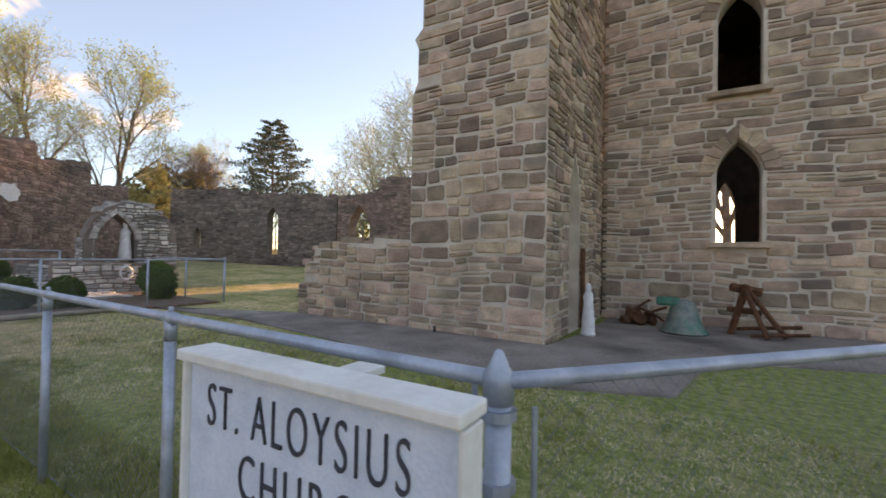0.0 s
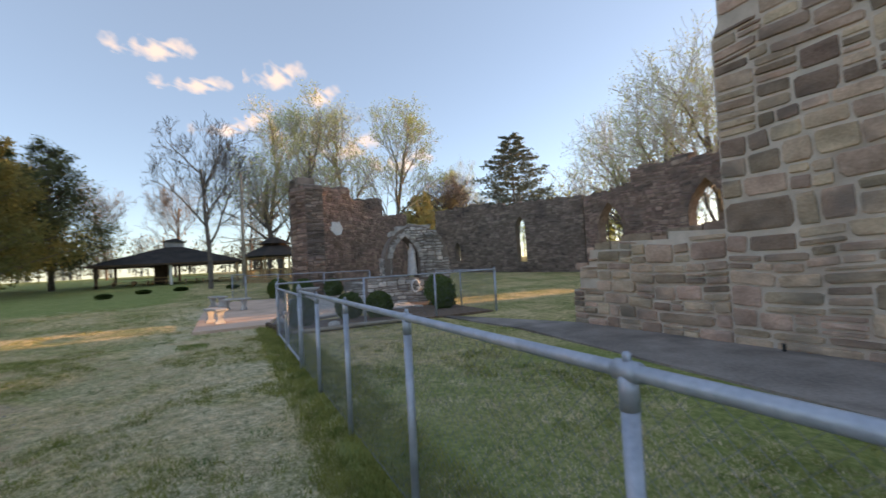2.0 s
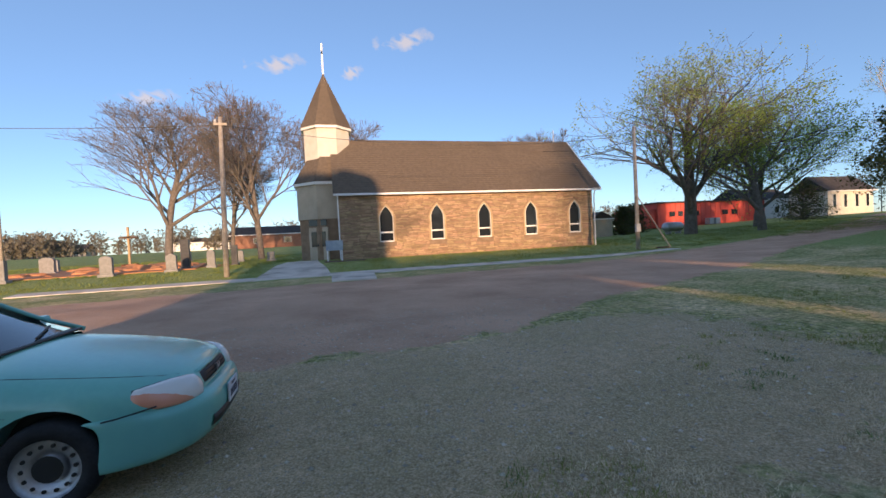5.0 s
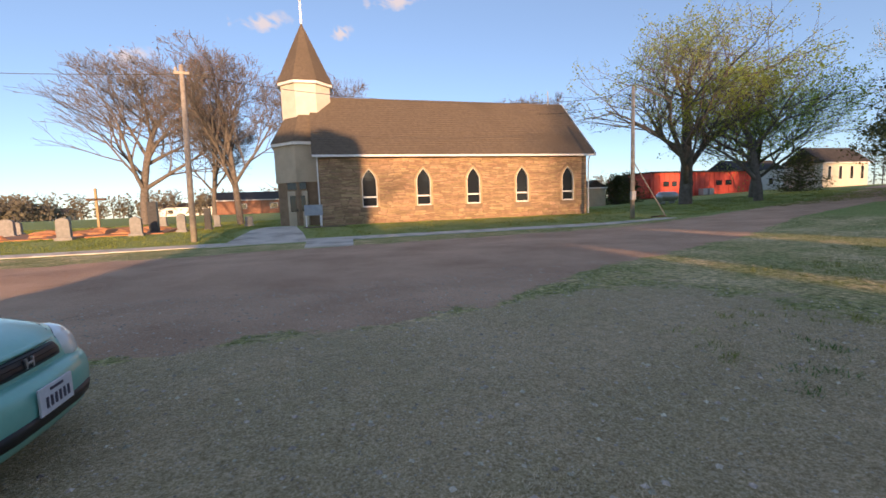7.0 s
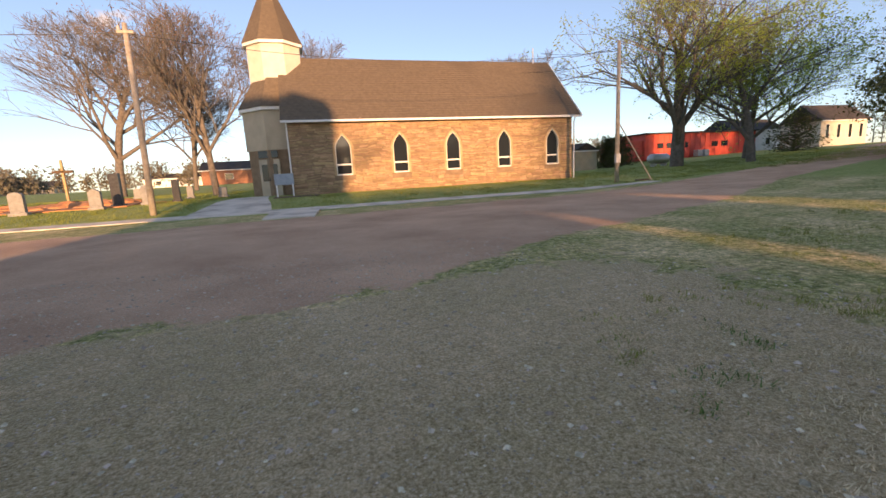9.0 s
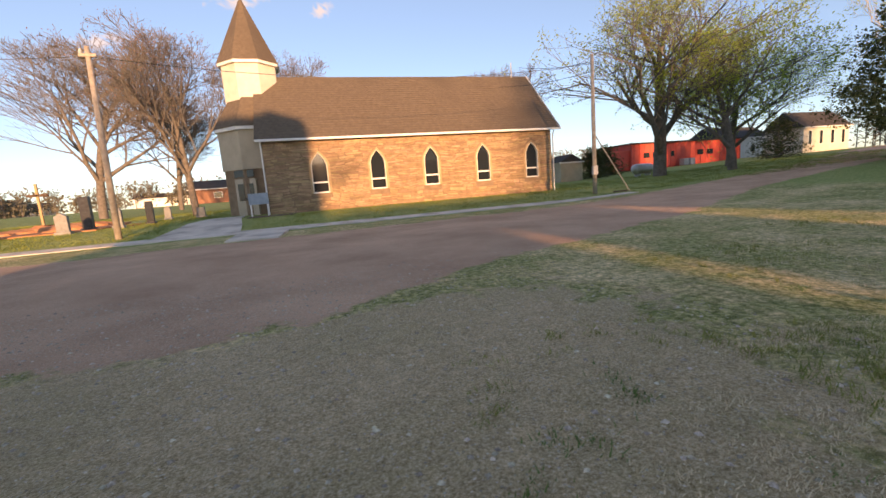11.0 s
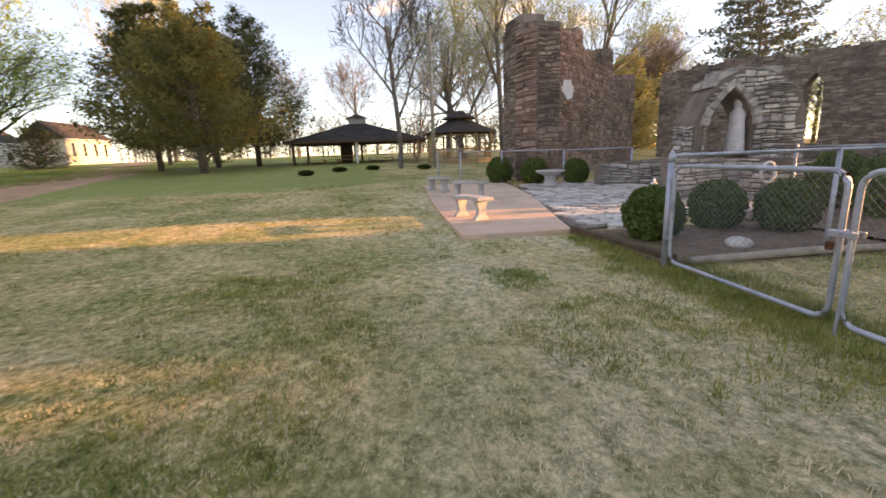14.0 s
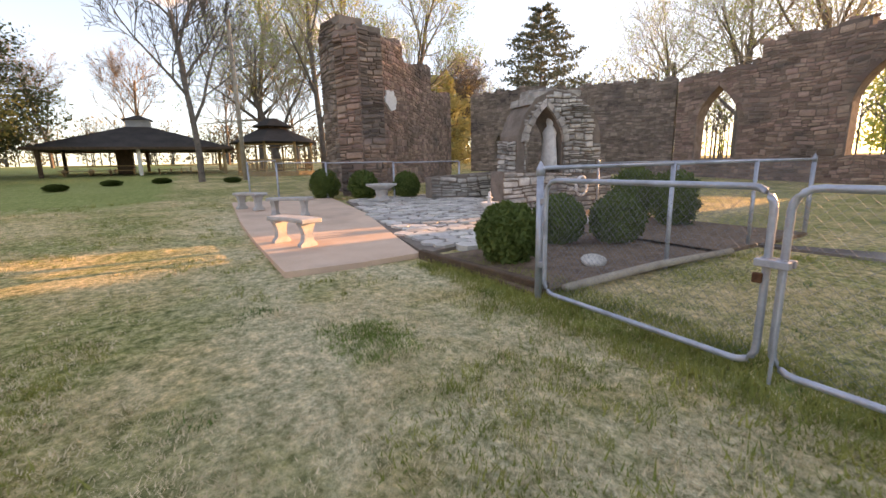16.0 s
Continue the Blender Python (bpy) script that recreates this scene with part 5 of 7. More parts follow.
# local: x = 0 at the nose, growing towards the tail
STN = [  # x, half width, sill z, belt z, hood z, crown
    (0.00, 0.34, 0.30, 0.47, 0.57, 0.03), (0.03, 0.52, 0.25, 0.47, 0.635, 0.035), (0.11, 0.67, 0.21, 0.49, 0.69, 0.035), (0.28, 0.78, 0.19, 0.54, 0.745, 0.035),
    (0.56, 0.83, 0.19, 0.60, 0.80, 0.035), (0.95, 0.845, 0.20, 0.67, 0.86, 0.03), (1.30, 0.85, 0.20, 0.73, 0.905, 0.03), (1.60, 0.85, 0.20, 0.77, 0.925, 0.02),
    (2.20, 0.85, 0.20, 0.80, 0.93, 0.0), (3.00, 0.845, 0.20, 0.82, 0.94, 0.0), (3.60, 0.83, 0.22, 0.82, 0.95, 0.0), (3.95, 0.79, 0.26, 0.80, 0.93, 0.0), (4.10, 0.70, 0.32, 0.72, 0.86, 0.0), (4.14, 0.55, 0.36, 0.66, 0.78, 0.0)]


def car_ring(x, w, zs, zb, zh, crown):
    half = [(w * 0.80, zs), (w * 0.96, zs + 0.05), (w, (zs + zb) * 0.5), (w * 0.995, zb), (w * 0.955, zb + (zh - zb) * 0.55), (w * 0.86, zh - 0.012), (w * 0.5, zh + crown * 0.75)]
    return [(x, -y, z) for y, z in half] + [(x, 0, zh + crown)] + [(x, y, z) for y, z in half[::-1]]


bm = bmesh.new()
rings = [[bm.verts.new(p) for p in car_ring(*s)] for s in STN]
for r0, r1 in zip(rings, rings[1:]):
    for i in range(len(r0)):
        j = (i + 1) % len(r0)
        bm.faces.new((r0[i], r0[j], r1[j], r1[i]))
bm.faces.new(rings[0][::-1]), bm.faces.new(rings[-1])
bmesh.ops.recalc_face_normals(bm, faces=bm.faces)
body = part("body", bm, M_CARPAINT, car, smooth=True)
sub = body.modifiers.new("round", "SUBSURF")
sub.levels = sub.render_levels = 2
WX, WR = 0.78, 0.29
cut = bmesh.new()
for wx in (WX, 3.48):
    for s in (-1, 1):
        bmesh.ops.create_cone(cut, cap_ends=True, segments=32, radius1=0.345, radius2=0.345, depth=0.5, matrix=Matrix.Translation((wx, s * 0.83, 0.31)) @ Matrix.Rotation(radians(90), 4, "X"))
cm = bpy.data.meshes.new("arch_cut")
cut.to_mesh(cm)
cut.free()
cutter = bpy.data.objects.new("arch_cut", cm)
scene.collection.objects.link(cutter)
cutter.parent = car
bpy.context.view_layer.update()
bo = body.modifiers.new("arches", "BOOLEAN")
bo.object, bo.operation, bo.solver = cutter, "DIFFERENCE", "EXACT"
bpy.context.view_layer.update()
cut_mesh = bpy.data.meshes.new_from_object(body.evaluated_get(bpy.context.evaluated_depsgraph_get()))
body.modifiers.clear()
body.data = cut_mesh
cut_mesh.shade_smooth()
cut_mesh.set_sharp_from_angle(angle=radians(40))
bpy.data.objects.remove(cutter)
part("wheel_well", boxes(((WX, 0, 0.42), (0.66, 1.2, 0.34)), ((3.48, 0, 0.42), (0.66, 1.2, 0.34)), ((2.2, 0, 0.24), (3.4, 1.3, 0.06))), M_BLACKP, car, "dark underside")

# cabin
cab = bmesh.new()
CB = [(1.30, 0.72, 0.92, 0.93), (1.62, 0.70, 0.94, 1.07), (2.05, 0.60, 0.95, 1.33), (2.45, 0.58, 0.95, 1.375), (3.05, 0.58, 0.95, 1.36), (3.45, 0.62, 0.96, 1.22), (3.82, 0.66, 0.95, 0.97)]
cr = []
for x, w, zb, zt in CB:
    wb = 0.76
    cr.append([cab.verts.new(p) for p in ((x, -wb, zb - 0.05), (x, -w, zt - 0.03), (x, -w * 0.7, zt), (x, 0, zt + 0.015), (x, w * 0.7, zt), (x, w, zt - 0.03), (x, wb, zb - 0.05))])
for r0, r1 in zip(cr, cr[1:]):
    for i in range(6):
        cab.faces.new((r0[i], r0[i + 1], r1[i + 1], r1[i]))
bmesh.ops.recalc_face_normals(cab, faces=cab.faces)
part("greenhouse", cab, M_CARGLASS, car, "dark reflecting car windows", smooth=True)
roofb = bmesh.new()
rr_ = [[roofb.verts.new((x, y, z + (0.018 if abs(y) < 0.5 else 0.006))) for y, z in ((-w * 1.03, zt - 0.03), (-w * 0.7, zt), (0, zt + 0.015), (w * 0.7, zt), (w * 1.03, zt - 0.03))] for x, w, zb, zt in CB[2:5]]
for r0, r1 in zip(rr_, rr_[1:]):
    for i in range(4):
        roofb.faces.new((r0[i], r0[i + 1], r1[i + 1], r1[i]))
part("roof", roofb, M_CARPAINT, car, smooth=True)
for s in (-1, 1):
    part("pillar", tube(bmesh.new(), [(1.28, s * 0.74, 0.92), (1.62, s * 0.705, 1.06), (2.05, s * 0.615, 1.32), (2.5, s * 0.6, 1.36), (3.05, s * 0.6, 1.35), (3.8, s * 0.67, 0.96)], 0.02, 6), M_CARPAINT, car, smooth=True)
    part("wing_mirror", boxes(((1.72, s * 0.93, 0.99), (0.09, 0.17, 0.11)), bevel=0.025), M_CARPAINT, car)
    part("wiper", tube(bmesh.new(), [(1.30, s * 0.3 + 0.2, 0.965), (1.42, s * 0.3 - 0.2, 1.005)], 0.010, 5), M_BLACKP, car)
part("cowl", boxes(((1.31, 0, 0.935), (0.09, 1.36, 0.02)), bevel=0.008), M_BLACKP, car, "black cowl below the windscreen")

# bumper, grille, lamps, plate
bmp = bmesh.new()
sect = []
half = [(0.0, 0.0), (0.3, 0.006), (0.5, 0.04), (0.64, 0.11), (0.74, 0.21), (0.80, 0.35), (0.835, 0.54)]
for k, (y, back) in enumerate([(-a, b) for a, b in half[:0:-1]] + half):
    end = abs(y) / 0.835
    out = 0.085 * (1 - 0.75 * end ** 4)
    sect.append([bmp.verts.new((back - out + o - (0.02 if 0 < i < 4 else 0), y * (1.008 if 0 < i < 5 else 0.99), z)) for i, (z, o) in enumerate(((0.19, 0.07), (0.23, 0.025), (0.36, 0.0), (0.47, 0.0), (0.535, 0.02), (0.555, 0.12)))])
for r0, r1 in zip(sect, sect[1:]):
    for i in range(5):
        bmp.faces.new((r0[i], r1[i], r1[i + 1], r0[i + 1]))
bmesh.ops.recalc_face_normals(bmp, faces=bmp.faces)
bumper = part("bumper", bmp, M_CARPAINT, car, "teal front bumper", smooth=True)
so = bumper.modifiers.new("thick", "SOLIDIFY")
so.thickness, so.offset = 0.03, -1
ss_ = bumper.modifiers.new("round", "SUBSURF")
ss_.levels = ss_.render_levels = 2
mouth = bmesh.new()
lip = []
for k in range(17):
    y = -0.44 + 0.055 * k
    x = interp(half, abs(y)) - 0.085 * (1 - 0.75 * (abs(y) / 0.835) ** 4) - 0.026
    lip.append([mouth.verts.new((x + dx, y, z)) for dx, z in ((0.05, 0.278), (0.016, 0.28), (0.001, 0.352), (0.05, 0.356))])
for r0, r1 in zip(lip, lip[1:]):
    for i in range(3):
        mouth.faces.new((r0[i], r1[i], r1[i + 1], r0[i + 1]))
part("air_intake", mouth, M_BLACKP, bumper, "black lower air intake", smooth=True)
nose = BVHTree.FromPolygons([v.co.copy() for v in cut_mesh.vertices], [tuple(p.vertices) for p in cut_mesh.polygons])


def on_nose(y, z, off):
    hit = nose.ray_cast(Vector((-2, y, z)), Vector((1, 0, 0)))
    return Vector((hit[0].x, y, z)) + hit[1] * off if hit[0] else Vector((0.5, y, z))


def nose_patch(y0, y1, z0, z1, off, tilt=0.0, square=0.72, nu=14, nv=8):
    """A rounded patch lying on the car's nose."""
    b = bmesh.new()
    grid_ = []
    for j in range(nv + 1):
        row = []
        for i in range(nu + 1):
            u, v = 2 * i / nu - 1, 2 * j / nv - 1
            su, sv = u * math.sqrt(1 - square * v * v / 2), v * math.sqrt(1 - square * u * u / 2)
            edge = max(abs(u), abs(v))
            row.append(b.verts.new(on_nose((y0 + y1) / 2 + su * (y1 - y0) / 2, (z0 + z1) / 2 + sv * (z1 - z0) / 2 + tilt * su, off * (1 - edge ** 6) - 0.004 * edge ** 6)))
        grid_.append(row)
    for r0, r1 in zip(grid_, grid_[1:]):
        for i in range(nu):
            b.faces.new((r0[i], r0[i + 1], r1[i + 1], r1[i]))
    bmesh.ops.recalc_face_normals(b, faces=b.faces)
    return b


part("grille", nose_patch(-0.35, 0.35, 0.566, 0.664, 0.014, 0, 0.2), M_BLACKP, car, "black grille slot", smooth=True)
for gz_bar in (0.592, 0.618, 0.642):
    part("grille_bar", nose_patch(-0.32, 0.32, gz_bar - 0.005, gz_bar + 0.005, 0.024, 0, 0.1, 14, 2), M_BLACK, car)
part("grille_frame", nose_patch(-0.37, 0.37, 0.660, 0.682, 0.022, 0, 0.2), M_CARPAINT, car)
bx_ = on_nose(0, 0.617, 0.02).x
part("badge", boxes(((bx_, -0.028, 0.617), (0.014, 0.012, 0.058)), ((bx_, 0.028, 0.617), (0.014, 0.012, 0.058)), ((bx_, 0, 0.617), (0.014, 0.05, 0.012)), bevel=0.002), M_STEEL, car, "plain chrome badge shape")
plate = part("number_plate", boxes(((-0.112, 0.0, 0.42), (0.012, 0.31, 0.155)), bevel=0.003), M_PLATE, bumper, "white number plate with unreadable dark characters")
for k in range(6):
    part("plate_mark", boxes(((-0.1195, -0.105 + k * 0.04, 0.405), (0.003, 0.02, 0.06))), M_INK, bumper)
part("plate_mark", boxes(((-0.1195, 0.0, 0.47), (0.003, 0.12, 0.016))), M_INK, bumper)
for s in (-1, 1):
    lo = part("headlight", nose_patch(s * 0.36, s * 0.755, 0.514, 0.698, 0.034, 0.012, 0.72, 40, 26), [M_LENS, M_AMBER], car, "clear headlight with amber end", smooth=True)
    for p in lo.data.polygons:
        if p.center.z < 0.53 + 0.62 * (abs(p.center.y) - 0.52):
            p.material_index = 1
    part("headlight_seal", nose_patch(s * 0.352, s * 0.763, 0.506, 0.708, 0.010, 0.012), M_BLACKP, lo, "dark gap round the headlight", smooth=True)

for s in (-1, 1):
    seam = []
    for sx, sy in ((0.14, 0.46), (0.22, 0.54), (0.35, 0.60), (0.5, 0.64), (0.7, 0.67), (0.95, 0.69), (1.25, 0.71)):
        top = nose.ray_cast(Vector((sx, s * sy, 3)), Vector((0, 0, -1)))[0]
        seam.append((sx, s * sy, top.z - 0.001 if top else 0.7))
    part("panel_gap", tube(bmesh.new(), seam, 0.004, 4), M_BLACKP, car, "dark seam beside the hood")
    part("panel_gap", tube(bmesh.new(), [(0.19, s * 0.752, 0.575), (0.30, s * 0.80, 0.562), (0.40, s * 0.832, 0.55), (0.47, s * 0.845, 0.545)], 0.006, 4), M_BLACKP, car, "dark seam above the bumper")
part("scratch", tube(bmesh.new(), [(0.95, 0.852, 0.648), (1.15, 0.857, 0.655), (1.30, 0.858, 0.658)], [0.001, 0.004, 0.001], 5), M_BLACKP, car, "dark scratch on the fender")
part("body_crease", tube(bmesh.new(), [(1.05, 0.853, 0.60), (1.25, 0.858, 0.615), (1.42, 0.856, 0.63)], [0.002, 0.007, 0.002], 5), M_CARPAINT, car, "dent crease in the fender")


def wheel(x, s):
    y = s * 0.745
    w = bmesh.new()
    tp = [(0.19, -0.085), (0.255, -0.095), (0.285, -0.08), (0.292, -0.04), (0.292, 0.04), (0.285, 0.08), (0.255, 0.095), (0.19, 0.085)]
    n = 36
    rg = [[w.verts.new((x + r * math.cos(k * 2 * math.pi / n), y + o, WR + r * math.sin(k * 2 * math.pi / n))) for k in range(n)] for r, o in tp]
    for r0, r1 in zip(rg, rg[1:] + rg[:1]):
        for k in range(n):
            w.faces.new((r0[k], r0[(k + 1) % n], r1[(k + 1) % n], r1[k]))
    bmesh.ops.recalc_face_normals(w, faces=w.faces)
    wh = part("wheel", w, M_BLACK, car, "black tyre on a steel wheel", smooth=True)
    rim = bmesh.new()
    rp = [(0.19, 0.085), (0.185, 0.06), (0.165, 0.045), (0.12, 0.055), (0.105, 0.02), (0.05, 0.025), (0.045, 0.05), (0.0, 0.055)]
    rg = [[rim.verts.new((x + max(r, 0.002) * math.cos(k * 2 * math.pi / n), y + s * o, WR + max(r, 0.002) * math.sin(k * 2 * math.pi / n))) for k in range(n)] for r, o in rp]
    for r0, r1 in zip(rg, rg[1:]):
        for k in range(n):
            rim.faces.new((r0[k], r0[(k + 1) % n], r1[(k + 1) % n], r1[k]))
    bmesh.ops.recalc_face_normals(rim, faces=rim.faces)
    part("rim", rim, M_STEEL, wh, "grey steel wheel rim with round holes", smooth=True)
    for k in range(14):
        a = k * 2 * math.pi / 14
        hole = bmesh.new()
        bmesh.ops.create_cone(hole, cap_ends=True, segments=10, radius1=0.013, radius2=0.013, depth=0.012, matrix=Matrix.Translation((x + 0.143 * math.cos(a), y + s * 0.053, WR + 0.143 * math.sin(a))) @ Matrix.Rotation(radians(90), 4, "X"))
        part("vent_hole", hole, M_BLACKP, wh)
    hub = bmesh.new()
    bmesh.ops.create_cone(hub, cap_ends=True, segments=20, radius1=0.085, radius2=0.06, depth=0.03, matrix=Matrix.Translation((x, y + s * 0.05, WR)) @ Matrix.Rotation(radians(90), 4, "X"))
    part("hub", hub, M_BLACKP, wh)


for x in (WX, 3.48):
    for s in (-1, 1):
        wheel(x, s)

# ---- porch things: statue, bell, iron scrap ----
st = bmesh.new()
lathe(st, [(0.13, 0.0), (0.14, 0.05), (0.12, 0.08), (0.125, 0.25), (0.105, 0.45), (0.09, 0.62), (0.098, 0.72), (0.075, 0.80), (0.045, 0.84), (0.055, 0.90), (0.045, 0.96), (0.01, 0.99)], 16, (0, 0, 0), 0.8)
stat = part("statue", st, M_STATUE, None, smooth=True)
stat.matrix_basis = pose(-2.45, 8.95, 0.035)
tagged(stat, "small weathered white robed garden statue on the concrete", "statue")
bell = thing("church_bell", -0.95, 10.5, 0.035, 0, "old verdigris bronze church bell standing on the concrete", "bell")
bb = bmesh.new()
lathe(bb, [(0.42, 0.0), (0.43, 0.04), (0.36, 0.14), (0.29, 0.3), (0.25, 0.48), (0.22, 0.58), (0.14, 0.65), (0.02, 0.68)], 28)
part("body", bb, M_VERD, bell, smooth=True)
part("rim_band", lathe(bmesh.new(), [(0.437, 0.012), (0.445, 0.03), (0.437, 0.05)], 28), M_VERD, bell, smooth=True)
part("yoke", boxes(((-0.28, -0.1, 0.62), (0.42, 0.16, 0.18)), bevel=0.05), material("green_iron", (0.02, 0.12, 0.09), (0.06, 0.22, 0.16), 6, 0.7, 0.4), bell, "green painted iron yoke")
scrap = thing("bell_frame", -0.15, 10.75, 0.035, 0, "heap of rusted iron bell frame and wheel", "scrap iron")
rnd = random.Random(77)
for a, b, r in (((0, 0.2, 0), (0.25, 0, 1.0), 0.07), ((0.2, 0.1, 1.0), (0.85, -0.1, 0.05), 0.05), ((0.2, 0, 0.95), (0.55, -0.4, 0.05), 0.045), ((0.1, 0.3, 0.1), (1.1, 0.1, 0.25), 0.04), ((0.0, 0.1, 0.95), (0.5, 0.2, 0.85), 0.09), ((0.3, -0.2, 0.05), (1.15, -0.35, 0.18), 0.035), ((-0.05, 0.2, 0.5), (0.5, 0.25, 0.45), 0.06)):
    part("iron_bar", tube(bmesh.new(), [a, ((a[0] + b[0]) / 2, (a[1] + b[1]) / 2 + 0.03, (a[2] + b[2]) / 2), b], r, 6), M_RUST, scrap)
pile = thing("scrap_pile", -1.75, 10.95, 0.035, 0, "low heap of rusted iron scrap against the tower wall", "scrap iron")
rnd = random.Random(79)
for k in range(9):
    x, y = rnd.uniform(-0.45, 0.45), rnd.uniform(0.0, 0.45)
    lump = bmesh.new()
    bmesh.ops.create_icosphere(lump, subdivisions=2, radius=1.0)
    for v in lump.verts:
        v.co *= 1 + 0.5 * noise.noise(v.co * 1.7 + Vector((k * 5.0, 0, 0)))
    w, h = rnd.uniform(0.10, 0.22), rnd.uniform(0.08, 0.20) * (1.6 - abs(x) * 1.6)
    bmesh.ops.transform(lump, matrix=Matrix.Translation((x, y, h * 0.9)) @ Matrix.Rotation(rnd.uniform(0, 3), 4, "Z") @ Matrix.Diagonal((w, w * 0.6, h, 1)), verts=lump.verts)
    part("iron_lump", lump, M_RUST, pile)
for a, b in (((-0.5, 0.1, 0.05), (0.1, 0.35, 0.55)), ((-0.2, 0.4, 0.05), (0.45, 0.2, 0.42)), ((0.5, 0.1, 0.06), (-0.1, 0.3, 0.35))):
    part("iron_bar", tube(bmesh.new(), [a, ((a[0] + b[0]) / 2, (a[1] + b[1]) / 2, (a[2] + b[2]) / 2 + 0.04), b], 0.03, 6), M_RUST, pile)
part("drainpipe", tube(bmesh.new(), [(-2.76, 9.75, 0.05), (-2.76, 9.75, 1.7)], 0.05, 8), M_RUST, tower_side, "rusty pipe", smooth=True)
# vent pipe by the pier and white stain
part("vent_pipe", tube(bmesh.new(), [(-4.95, 7.46, -0.05), (-4.95, 7.46, 0.14)], 0.025, 8), M_BLACKP, tower_block)

# ---- patio and grotto ----
tagged(part("flower_bed", boxes(((-13.55, 3.3, 0.02), (2.1, 3.4, 0.06)), ((-15.3, 6.2, 0.02), (5.6, 2.8, 0.06))), M_MULCH), "dark mulched planting bed beside the patio", "flower bed", "", "structure")
def edging(x0, y0, x1, y1, label):
    d = math.degrees(math.atan2(y1 - y0, x1 - x0))
    L = math.hypot(x1 - x0, y1 - y0)
    b = box(bmesh.new(), ((x0 + x1) / 2, (y0 + y1) / 2, 0.06), (L, 0.1, 0.14), d, 0.02)
    tagged(part("edging_timber", b, M_DARKWOOD), label, "edging")


edging(-14.75, 1.5, -12.5, 1.75, "dark timber edging round the mulch bed")
bl = tagged(part("edging_log", tube(bmesh.new(), [(-12.4, 1.9, 0.07), (-12.45, 3.4, 0.08), (-12.4, 5.0, 0.07)], [0.045, 0.05, 0.04], 8), M_WOODPOLE, smooth=True), "pale weathered log edging the mulch bed", "edging")
rk = bmesh.new()
bmesh.ops.create_icosphere(rk, subdivisions=3, radius=0.15)
for v in rk.verts:
    v.co *= 1 + 0.25 * noise.noise(v.co * 7)
    v.co.z *= 0.55
rock = tagged(part("rock", rk, M_FLAG, None, smooth=True), "pale flat stone lying in the mulch bed", "rock")
rock.location = (-13.0, 3.0, 0.09)


def boxwood(x, y, r, seed, label, flat=1.0, rough=0.13):
    th = thing("boxwood_bush", x, y, ground_z(x, y), 0, label, "bush", "clipped bushes")
    rnd = random.Random(seed)
    core = bmesh.new()
    bmesh.ops.create_icosphere(core, subdivisions=3, radius=1.0)
    for v in core.verts:
        k = 1 + rough * 0.9 * noise.noise(v.co * 3 + Vector((seed, 0, 0)))
        v.co = Vector((v.co.x * r * 0.86 * k, v.co.y * r * 0.86 * k, r * 0.98 + v.co.z * r * 0.93 * k))
        v.co.z = max(v.co.z, 0.0)
    part("core", core, M_BOX, th, smooth=True)
    spots = []
    for _ in range(4200):
        d = Vector((rnd.gauss(0, 1), rnd.gauss(0, 1), rnd.gauss(0, 1))).normalized()
        k = (1 + rough * noise.noise(d * 3 + Vector((seed, 0, 0)))) * rnd.uniform(0.84, 1.03)
        p = Vector((d.x * r * k, d.y * r * k, r * 0.98 + d.z * r * k))
        if p.z > 0.02:
            spots.append(p)
    tagged(data_part("foliage", *leaf_quads(rnd, spots, 0.036, 0.01), M_BOX, th), kind="stuff")
    th.scale = (1 / flat, 1 / flat, flat)


boxwood(-13.8, 2.3, 0.40, 1, "round clipped green boxwood beside the gate")
boxwood(-14.35, 3.75, 0.40, 2, "round clipped green boxwood behind the gate")
boxwood(-13.85, 4.5, 0.40, 3, "round clipped green boxwood in the mulch bed")
boxwood(-23.9, 2.6, 0.50, 4, "small clipped bush at the patio's far edge")
boxwood(-23.2, 3.7, 0.48, 5, "small clipped bush at the patio's far edge")
boxwood(-22.6, 5.0, 0.45, 6, "small clipped bush at the patio's far edge")
boxwood(-14.4, 6.9, 0.46, 7, "large dark round bush beside the grotto fence", 1.12, 0.4)
boxwood(-15.6, 7.3, 0.52, 8, "large dark round bush in front of the grotto", 1.1, 0.4)


